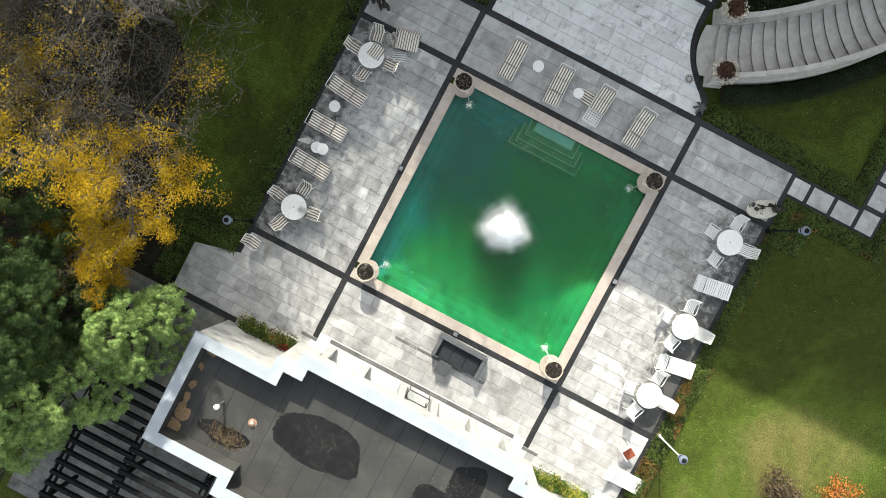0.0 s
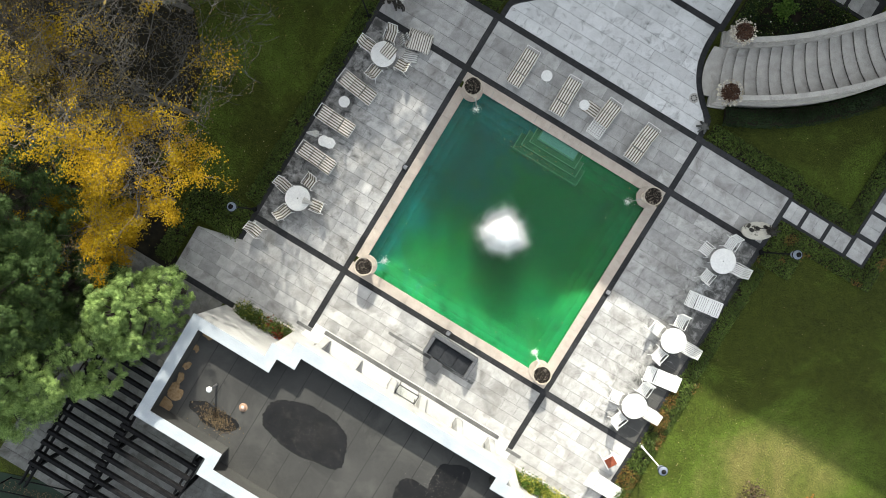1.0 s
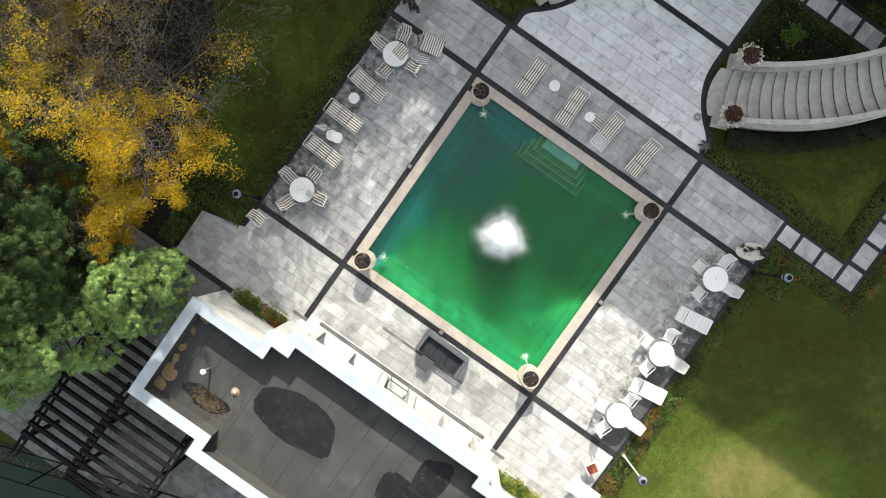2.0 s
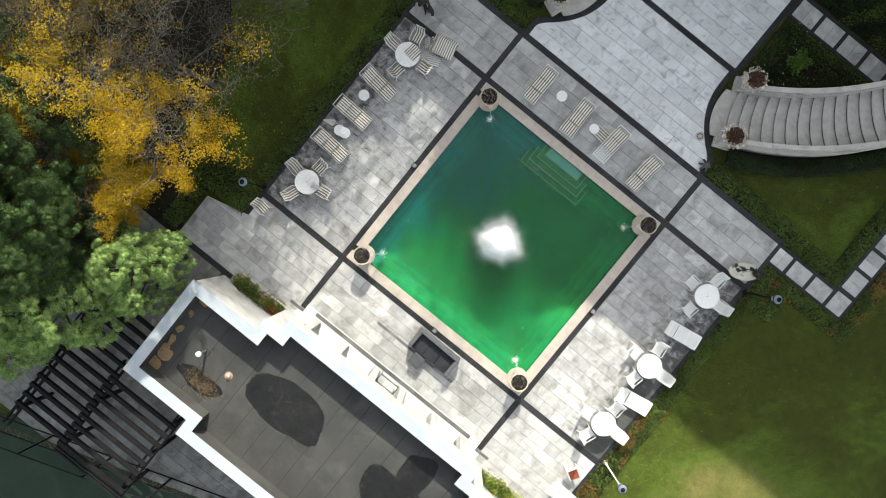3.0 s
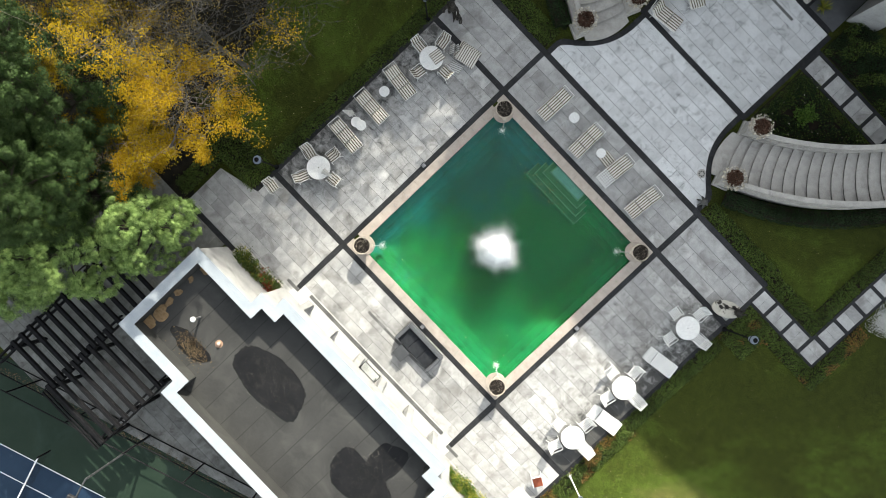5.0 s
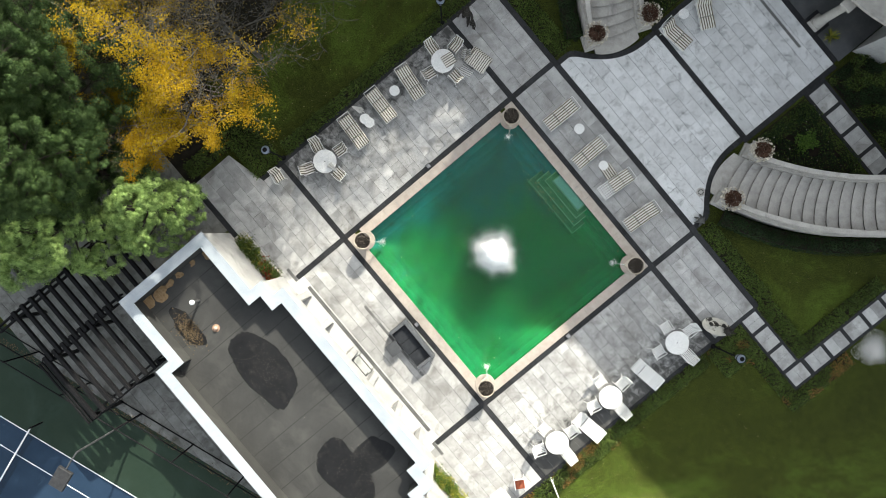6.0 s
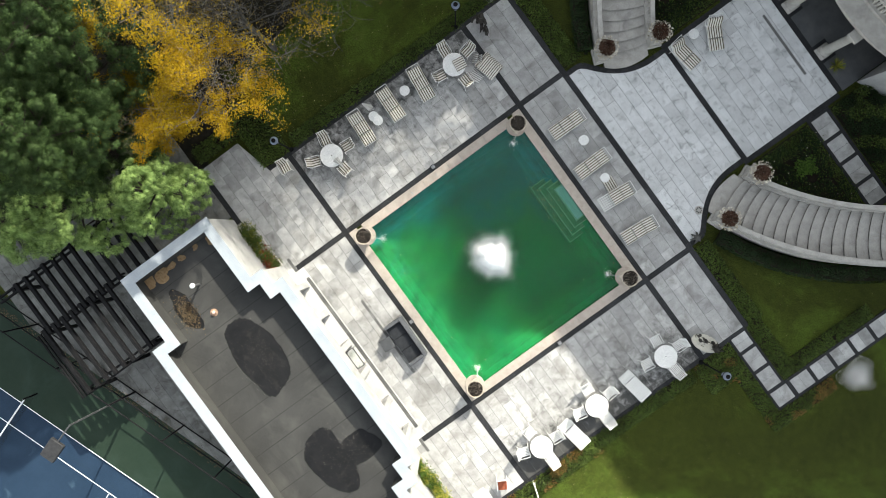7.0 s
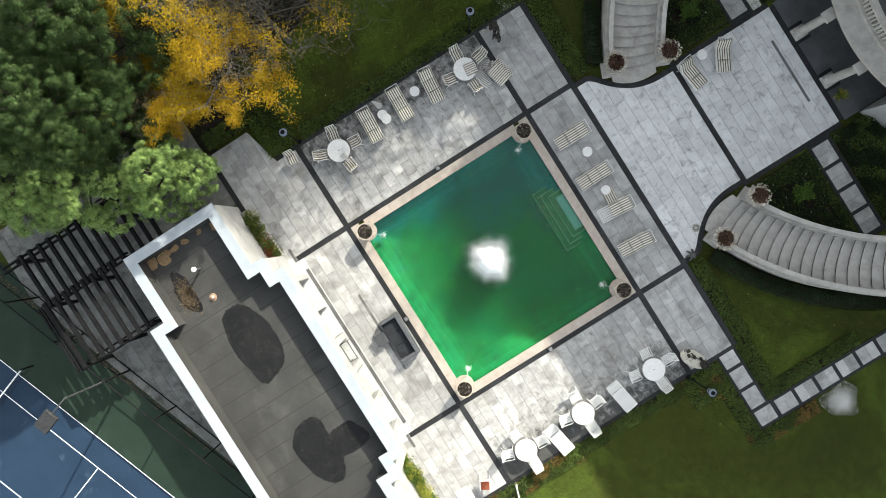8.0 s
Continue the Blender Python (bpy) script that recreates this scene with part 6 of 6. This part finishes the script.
for p in ((-9.85, -0.87), (-2.26, 7.37), (-3.37, 15.23)):
    copy_thing(sd, pose(*p, 0))
round_table((-9.54, -0.81), 0.27, 0.52, "small round white side table overlapping another", "side tables", "side_table", False)
round_table((0.01, 7.12), 0.25, 0.46, "small round white side table", "side tables", "side_table", False)


def loose_cushion(at, rot, size, material, label):
    o = new("loose_cushion")
    o.matrix_world = pose(*at, *rot)
    tagged(o, label, "cushion", "loose cushions")
    bm = bmesh.new()
    x, y, z = size
    pad(bm, -x / 2, x / 2, -y / 2, y / 2, 0, z, None, min(0.03, z * 0.4))
    part("cover", bm, material, o)
    for s in (-1, 1):
        bm = bmesh.new()
        tube(bm, [(-x / 2 + 0.02, s * (y / 2 - 0.004), z / 2), (x / 2 - 0.02, s * (y / 2 - 0.004), z / 2)], 0.008, 5)
        part("piping", bm, M_white_paint, o, "pale piping")
    return o


loose_cushion((-9.31, 4.39, 0.745), (0, 0, -8), (0.62, 0.62, 0.07), M_str_x, "striped square cushion lying on the round table")
loose_cushion((0.46, 7.23, 0.003), (0, 0, -5), (0.75, 0.62, 0.08), M_str_y, "striped cushion lying on the paving")
loose_cushion((-9.17, 5.29, 0.02), (0, -62, 40), (0.62, 0.5, 0.09), M_str_grey, "grey striped cushion propped on edge")
loose_cushion((-8.97, 5.49, 0.02), (0, -66, 55), (0.62, 0.5, 0.09), M_str_grey, "grey striped cushion propped on edge")
loose_cushion((-8.43, 4.86, 0.003), (0, 0, 12), (0.72, 0.5, 0.10), M_str_grey, "grey striped cushion lying on the paving")
loose_cushion((-8.39, 4.78, 0.106), (0, 3, 24), (0.68, 0.45, 0.09), M_str_grey, "grey striped cushion stacked on another")
# folded lounger pads in a heap
for k in range(4):
    loose_cushion((-8.44 + 0.05 * k, 5.7 - 0.04 * k, 0.003 + 0.115 * k), (0, (0, 2, -3, 4)[k], (12, 18, 8, 15)[k]), (1.22 - 0.07 * k, 0.96 - 0.05 * k, 0.112), M_str_x, "brown striped lounger pad folded in a heap")


def folded_parasol(at, rot, length, label):
    """A closed parasol: pole, pleated canopy and finial."""
    o = new("folded_parasol")
    o.matrix_world = pose(*at, *rot)
    tagged(o, label, "parasol", "folded parasols")
    bm = bmesh.new()
    tube(bm, [(0, 0, 0), (0, 0, length)], 0.02, 8)
    part("pole", bm, M_white_paint, o)
    bm = bmesh.new()
    n = 16
    rings = []
    for z, r in ((0.30 * length, 0.17), (0.34 * length, 0.19), (0.6 * length, 0.12), (0.9 * length, 0.07), (0.98 * length, 0.03)):
        rings.append([bm.verts.new((r * (1 if i % 2 else 0.55) * math.cos(2 * math.pi * i / n), r * (1 if i % 2 else 0.55) * math.sin(2 * math.pi * i / n), z)) for i in range(n)])
    for a, b in zip(rings, rings[1:]):
        for i in range(n):
            bm.faces.new((a[i], a[(i + 1) % n], b[(i + 1) % n], b[i]))
    bm.faces.new(rings[0][::-1])
    bm.faces.new(rings[-1])
    part("canopy", bm, M_canvas, o, "pleated off-white canopy")
    bm = bmesh.new()
    lathe(bm, [(0.02, length), (0.03, length + 0.03), (0.01, length + 0.07)], 8)
    part("finial", bm, M_white_paint, o)
    return o


M_canvas = grainy("offwhite_canvas", (0.42, 0.41, 0.39), (0.60, 0.59, 0.56), 6, 0.9, 80, 0.3)
folded_parasol((-10.22, -0.65, 0.0), (14, -16, 0), 1.25, "folded off-white parasol leaning beside the loungers")
folded_parasol((-9.36, -3.85, 0.76), (84, 0, 100), 0.72, "small folded striped parasol lying on the round table")

# ---- grey rattan sofa and coffee table ----
M_rattan = grainy("grey_rattan", (0.075, 0.08, 0.088), (0.12, 0.125, 0.135), 20, 0.7, 120, 0.5)
M_seat = grainy("charcoal_cushion", (0.020, 0.022, 0.026), (0.035, 0.038, 0.043), 5, 0.9, 120, 0.25)
M_charcoal_top = grainy("charcoal_tabletop", (0.055, 0.058, 0.063), (0.08, 0.084, 0.09), 4, 0.5, 80, 0.1)
M_dark_stone = grainy("dark_weathered_stone", (0.05, 0.05, 0.048), (0.11, 0.11, 0.105), 6, 0.8, 60, 0.3)
M_mast = grainy("grey_painted_steel", (0.045, 0.047, 0.05), (0.08, 0.083, 0.086), 6, 0.5, 60, 0.1, metal=0.3)
sofa = empty("garden_sofa", (0.83, -6.58, 0.0), "grey rattan garden sofa with charcoal cushions", "sofa", rz=-1)
bm = bmesh.new()
box(bm, -1.22, 1.22, -0.50, 0.40, 0.05, 0.30, None, 0.02)
part("base", bm, M_rattan, sofa)
bm = bmesh.new()
box(bm, -1.25, 1.25, 0.38, 0.58, 0.03, 0.68, None, 0.025)
part("backrest", bm, M_rattan, sofa)
for s in (-1, 1):
    bm = bmesh.new()
    box(bm, *sorted((s * 1.25, s * 1.07)), -0.55, 0.379, 0.03, 0.66, None, 0.025)
    part("armrest", bm, M_rattan, sofa)
for x0, x1 in ((-1.06, -0.36), (-0.35, 0.35), (0.36, 1.06)):
    bm = bmesh.new()
    pad(bm, x0, x1, -0.52, 0.37, 0.301, 0.42)
    part("seat_cushion", bm, M_seat, sofa, "charcoal seat cushion")
for sx in (-1.15, 1.15):
    for sy in (-0.45, 0.45):
        bm = bmesh.new()
        lathe(bm, [(0.03, 0.0), (0.03, 0.06)], 8, pose(sx, sy, 0))
        part("foot", bm, M_black, sofa)
ct = empty("coffee_table", (0.4, -7.47, 0.006), "square charcoal rattan coffee table", "table", rz=-4)
bm = bmesh.new()
box(bm, -0.33, 0.33, -0.33, 0.33, 0.40, 0.44, None, 0.01)
part("tabletop", bm, M_charcoal_top, ct)
bm = bmesh.new()
box(bm, -0.29, 0.29, -0.29, 0.29, 0.04, 0.40, None, 0.01)
part("body", bm, M_rattan, ct)
for sx in (-0.25, 0.25):
    for sy in (-0.25, 0.25):
        bm = bmesh.new()
        lathe(bm, [(0.025, 0.0), (0.025, 0.045)], 8, pose(sx, sy, 0))
        part("foot", bm, M_black, ct)

# ---- lamp posts at the terrace corners ----
M_lampglass, nt_l, b_l = mat("frosted_lamp_glass", 0.55, 0.0, 0.25)
b_l.inputs["Base Color"].default_value = (0.20, 0.24, 0.32, 1)
b_l.inputs["Transmission Weight"].default_value = 0.35


def lamp_post(at, h, post_mat, label):
    o = empty("lamp_post", (*at, -0.06), label, "street lamp", group="terrace lamp posts")
    bm = bmesh.new()
    lathe(bm, [(0.13, 0), (0.13, 0.06), (0.08, 0.12), (0.06, 0.30), (0.05, 0.34)], 16)
    part("base", bm, post_mat, o)
    bm = bmesh.new()
    lathe(bm, [(0.042, 0.32), (0.036, 1.5), (0.030, h - 0.5), (0.055, h - 0.48), (0.055, h - 0.42), (0.03, h - 0.40)], 12)
    part("post", bm, post_mat, o)
    bm = bmesh.new()
    lathe(bm, [(0.09, h - 0.40), (0.14, h - 0.36), (0.20, h - 0.12), (0.21, h - 0.04), (0.18, h + 0.02), (0.08, h + 0.07)], 24)
    part("globe", bm, M_lampglass, o, "frosted blue-grey lantern glass")
    bm = bmesh.new()
    lathe(bm, [(0.212, h - 0.07), (0.225, h - 0.06), (0.225, h - 0.03), (0.208, h - 0.02)], 24, None, False)
    part("rim", bm, M_black, o)
    bm = bmesh.new()
    lathe(bm, [(0.10, h + 0.05), (0.11, h + 0.08), (0.03, h + 0.12), (0.02, h + 0.17)], 16)
    part("cap", bm, M_black, o)
    return o


lamp_post((11.16, 5.62), 3.3, M_black, "dark lamp post with frosted lantern in the hedge")
lamp_post((11.26, -5.56), 3.3, M_white_paint, "white lamp post with frosted lantern in the hedge")
lamp_post((-11.16, -5.51), 3.3, M_black, "dark lamp post with frosted lantern in the hedge")
lamp_post((-11.19, 5.48), 3.3, M_black, "dark lamp post with frosted lantern in the hedge")


# ---- sculptures ----
def blobby(bm, at, r, seg=10):
    bmesh.ops.create_uvsphere(bm, u_segments=seg, v_segments=7, radius=1.0, matrix=Matrix.Translation(at) @ Matrix.Diagonal((*r, 1)))


bm = bmesh.new()
for (x, y, s) in ((0.0, 0.0, 1.0), (0.42, -0.22, 0.55)):
    for e in (-1, 1):
        tube(bm, [(x + e * 0.17 * s, y - 0.12 * e * s, 0), (x + e * 0.13 * s, y, 0.45 * s), (x + e * 0.08 * s, y, 0.85 * s)], [0.09 * s, 0.10 * s, 0.13 * s], 8)
    blobby(bm, (x, y + 0.02, 1.05 * s), (0.27 * s, 0.20 * s, 0.36 * s))
    for e in (-1, 1):
        tube(bm, [(x + e * 0.22 * s, y, 1.25 * s), (x + e * 0.36 * s, y - 0.08, 0.95 * s), (x + e * 0.36 * s, y - 0.22, 0.75 * s)], [0.085 * s, 0.07 * s, 0.06 * s], 6)
    blobby(bm, (x + 0.02, y + 0.02, 1.52 * s), (0.14 * s, 0.16 * s, 0.17 * s))
for f in bm.faces:
    f.smooth = True
st_ = thing("bronze_sculpture", bm, M_bronze, "dark bronze sculpture of a large and a small form", "sculpture")
st_.matrix_world = pose(-10.48, 6.54, 0, 0, 0, 30)

ped = empty("oval_stone_table", (10.28, 6.3, 0.007), "oval cream marble slab with dark blotches on a plinth", "table", rz=30)
M_marble = grainy("cream_marble", (0.42, 0.40, 0.34), (0.56, 0.53, 0.46), 3, 0.4, 50, 0.05, big=2.6, big_c=(0.04, 0.036, 0.03), big_at=(0.55, 0.58))
bm = bmesh.new()
lathe(bm, [(0.95, 0.40), (1.0, 0.42), (1.0, 0.46), (0.98, 0.48), (0.3, 0.48)], 48, Matrix.Diagonal((0.78, 0.44, 1, 1)))
part("slab", bm, M_marble, ped)
bm = bmesh.new()
lathe(bm, [(0.9, 0.0), (0.8, 0.06), (0.7, 0.38), (0.8, 0.40)], 24, Matrix.Diagonal((0.5, 0.3, 1, 1)))
part("plinth", bm, M_stone, ped)
bm = bmesh.new()
rng = random.Random(4)
for k in range(11):
    a = k * 0.9
    tube(bm, [(0.05 * math.cos(a), 0.05 * math.sin(a), 0), (0.16 * math.cos(a), 0.16 * math.sin(a), 0.28 + 0.1 * rng.random()), (0.24 * math.cos(a + 0.6), 0.24 * math.sin(a + 0.6), 0.42 + 0.25 * rng.random())], [0.06, 0.05, 0.03], 6)
blobby(bm, (0, 0, 0.25), (0.20, 0.18, 0.26))
for f in bm.faces:
    f.smooth = True
sc = thing("bronze_sculpture", bm, M_bronze, "dark twisted bronze sculpture on the oval slab", "sculpture")
sc.matrix_world = pose(10.71, 6.54, 0.487, 0, 0, 0)

bm = bmesh.new()
for k, (x, y) in enumerate(((-0.42, -0.10), (-0.12, 0.14), (-0.62, -0.32))):
    blobby(bm, (x, y, 0.05), (0.13, 0.09, 0.05))
    tube(bm, [(x, y, 0.04), (x + 0.18, y + 0.10, 0.10), (x + 0.36, y + 0.2, 0.06)], [0.03, 0.025, 0.012], 6)
for f in bm.faces:
    f.smooth = True
sl = thing("bronze_leaf_casting", bm, M_bronze, "dark bronze leaf casting lying on the marble slab", "sculpture")
sl.matrix_world = pose(10.59, 6.48, 0.487)

bm = bmesh.new()
for k in range(6):
    a = k * math.pi / 3 + 0.3
    tube(bm, [(0, 0, 0.28), (0.16 * math.cos(a), 0.16 * math.sin(a), 0.22), (0.30 * math.cos(a), 0.30 * math.sin(a), 0.02)], [0.09, 0.07, 0.04], 6)
blobby(bm, (0, 0, 0.26), (0.17, 0.17, 0.14))
ss = thing("stone_ornament", bm, M_dark_stone, "small weathered grey stone ornament at the terrace corner", "ornament")
ss.matrix_world = pose(5.50, 9.26, 0.01)

# potted palm by the portico
pp = empty("potted_plant", (2.38, 20.24, 0.03), "potted spiky yellow-green plant beside a column", "plant")
bm = bmesh.new()
lathe(bm, [(0.14, 0), (0.20, 0.30), (0.22, 0.36), (0.18, 0.36)], 16)
part("pot", bm, M_dark_stone, pp)
nr = np.random.default_rng(130)
bm = bmesh.new()
for k in range(46):
    a, e = nr.uniform(0, 6.283), nr.uniform(0.2, 1.3)
    d = Vector((math.cos(a) * math.cos(e), math.sin(a) * math.cos(e), math.sin(e)))
    sd_ = Vector((-math.sin(a), math.cos(a), 0)) * 0.018
    p0, p1, p2 = Vector((0, 0, 0.36)), Vector((0, 0, 0.36)) + d * 0.28, Vector((0, 0, 0.33)) + d * 0.5
    vs = [bm.verts.new(v) for v in (p0 - sd_, p0 + sd_, p1 + sd_, p1 - sd_, p2)]
    bm.faces.new(vs[:4])
    bm.faces.new((vs[3], vs[2], vs[4]))
part("leaves", bm, M_yellow_green, pp)

# ---- pergola of dark timber ----
PZ = 2.62
perg = empty("pergola", (-10.6, -18.0, 0), "dark timber pergola beside the pool house", "pergola")
inv_p = perg.matrix_world.inverted()


def pp_(name, bm):
    part(name, bm, M_black, perg).matrix_parent_inverse = inv_p


for x, y1 in ((-13.12, -12.9), (-10.40, -15.75), (-6.78, -16.25)):
    for dx in (-0.13, 0.13):
        bm = bmesh.new()
        box(bm, x + dx - 0.04, x + dx + 0.04, -20.98 if x > -12 else -21.75, y1, PZ - 0.22, PZ, None, 0.008)
        pp_("beam", bm)
    for y in (-20.8, (-20.8 + y1) / 2, y1 - 0.3):
        bm = bmesh.new()
        box(bm, x - 0.085, x + 0.085, y - 0.085, y + 0.085, -0.02, PZ, None, 0.01)
        pp_("post", bm)
for k in range(13):
    y = -20.45 + 0.565 * k
    bm = bmesh.new()
    box(bm, -13.30, -10.22, y - 0.085, y + 0.085, PZ, PZ + 0.20, None, 0.008)
    pp_("rafter", bm)
    if y < -16.3:
        bm = bmesh.new()
        box(bm, -10.58, -6.62, y - 0.325, y - 0.155, PZ, PZ + 0.20, None, 0.008)
        pp_("rafter", bm)
for k in range(3):
    bm = bmesh.new()
    y = -20.9 + 0.16 * k
    box(bm, -10.5, -6.6, y - 0.3, y - 0.22, PZ, PZ + 0.1, None, 0.006)
    pp_("edge_rafter", bm)

# round dark stone basin under the trees
bm = bmesh.new()
lathe(bm, [(1.15, -0.05), (1.15, 0.42), (1.10, 0.46), (0.98, 0.46), (0.96, 0.40), (0.96, 0.20), (0.02, 0.20)], 40)
rb = thing("round_basin", bm, M_dark_stone, "round dark stone basin under the trees", "basin")
rb.location = (-15.6, -19.4, 0)

# ---- tennis court, turned against the terrace ----
CA = radians(19.2)
CN = Vector((-math.sin(CA), math.cos(CA), 0))
C0 = Vector((-9.87, -26.28, 0))
COURT = Matrix.Translation(C0) @ Matrix.Rotation(CA, 4, "Z")
M_green = grainy("green_court", (0.010, 0.023, 0.014), (0.016, 0.030, 0.019), 0.7, 0.75, 60, 0.15, big=0.5, big_c=(0.018, 0.034, 0.024), big_at=(0.5, 0.7))
M_blue = grainy("blue_court", (0.010, 0.026, 0.052), (0.015, 0.034, 0.064), 0.6, 0.7, 60, 0.15, big=0.45, big_c=(0.06, 0.105, 0.14), big_at=(0.60, 0.80))
M_line = grainy("white_line_paint", (0.62, 0.64, 0.66), (0.75, 0.76, 0.77), 3, 0.7, 60, 0.1)
court = empty("tennis_court", tuple(C0), "blue tennis court with green surround and white lines", "court", kind="structure", rz=19.2)


def court_box(name, x0, x1, y0, y1, z0, z1, m):
    bm = bmesh.new()
    box(bm, x0, x1, y0, y1, z0, z1)
    return part(name, bm, m, court)


court_box("surround", -18, 20, -18, 4.35, -0.10, -0.03, M_green)
court_box("playing_surface", -10.3, 13.45, -11.0, 0.025, -0.05, -0.026, M_blue)
LN = 0.025
for y in (0.0, -1.37, -5.485, -9.6, -10.97):
    x0, x1 = (-10.3, 13.45) if y in (0.0, -1.37, -9.6, -10.97) else (1.56 - 6.4, 1.56 + 6.4)
    court_box("line", x0, x1, y - LN, y + LN, -0.03, -0.0225, M_line)
for x, y0, y1 in ((1.56 - 6.4, -9.6 + LN, -1.37 - LN), (1.56 + 6.4, -9.6 + LN, -1.37 - LN), (-10.32, -10.97 + LN, -LN), (13.45, -10.97 + LN, -LN)):
    court_box("line", x - LN, x + LN, y0, y1, -0.03, -0.0215, M_line)
net = empty("tennis_net", tuple(COURT @ Vector((1.56, -5.485, -0.03))), "sagging tennis net with white band between posts", "net", rz=19.2)
for s in (-1, 1):
    bm = bmesh.new()
    lathe(bm, [(0.045, 0), (0.045, 1.08), (0.02, 1.10)], 10, pose(0, s * 6.4, 0))
    part("post", bm, M_black, net)
bm = bmesh.new()
box(bm, -0.03, 0.03, -6.38, 6.38, 0.93, 1.0)
part("band", bm, M_line, net, "white net band")
bm = bmesh.new()
for k in range(86):
    y = -6.3 + k * 0.148
    box(bm, -0.003, 0.003, y - 0.004, y + 0.004, 0.05, 0.93)
for k in range(7):
    box(bm, -0.003, 0.003, -6.38, 6.38, 0.06 + 0.13 * k, 0.068 + 0.13 * k)
part("mesh", bm, M_black, net, "black netting")

# fence between paving and court
fence = empty("court_fence", tuple(COURT @ Vector((6, 4.2, -0.03))), "dark metal fence along the tennis court", "fence", rz=19.2)
for k in range(-3, 4):
    bm = bmesh.new()
    lathe(bm, [(0.045, 0), (0.045, 2.75), (0.01, 2.78)], 8, pose(3.25 * k, 0, 0))
    part("post", bm, M_black, fence)
for z in (0.08, 1.4, 2.72):
    bm = bmesh.new()
    tube(bm, [(-9.75, 0, z), (9.75, 0, z)], 0.034, 6)
    part("rail", bm, M_black, fence)
bm = bmesh.new()
for k in range(240):
    x = -9.7 + 19.4 * k / 240
    tube(bm, [(x, 0.02, 0.1), (x, 0.02, 2.7)], 0.0016, 3)
tagged(part("wire", bm, M_black, fence, "fine dark fence wire"), kind="stuff")

# floodlight mast leaning its lamp over the court
fl = empty("floodlight", (-5.58, -20.46, -0.03), "grey floodlight mast with a box lamp over the court", "street lamp")
bm = bmesh.new()
lathe(bm, [(0.09, 0), (0.09, 0.05), (0.055, 0.08), (0.05, 5.75)], 12)
part("mast", bm, M_mast, fl)
arm_d = -CN
bm = bmesh.new()
tube(bm, [(0, 0, 5.72), tuple(arm_d * 0.35 + Vector((0, 0, 5.80))), tuple(arm_d * 0.95 + Vector((0, 0, 5.80)))], 0.04, 8)
part("arm", bm, M_mast, fl)
bm = bmesh.new()
m_ = Matrix.Translation(arm_d * 1.35 + Vector((0, 0, 5.78))) @ Matrix.Rotation(CA, 4, "Z")
box(bm, -0.36, 0.36, -0.50, 0.45, -0.10, 0.08, m_, 0.02)
hd = part("lamp_box", bm, M_slate, fl, "grey box lamp")
bm = bmesh.new()
box(bm, -0.30, 0.30, -0.42, 0.38, -0.112, -0.102, m_)
part("lens", bm, M_dark_glass, hd)

# dead leaves caught along the court edge
nr = np.random.default_rng(140)
xx = nr.uniform(-15, 3, 1100)
pl = np.stack([xx, court_edge(xx) + nr.normal(-0.15, 0.13, 1100), np.full(1100, 0.005)], 1)
tagged(leaf_object("court_edge_leaves", pl, 0.04, 0.10, M_brown_leaf, None, 0.5, 141), "brown leaves caught along the court edge", "leaves", kind="stuff")
nr = np.random.default_rng(150)
pl = np.stack([nr.uniform(-15.5, -10.4, 260), nr.uniform(-17, -10.4, 260), np.full(260, 0.006)], 1)
tagged(leaf_object("paving_leaves", pl, 0.04, 0.09, M_brown_leaf, None, 0.3, 151), "brown leaves scattered on the paving", "leaves", kind="stuff")
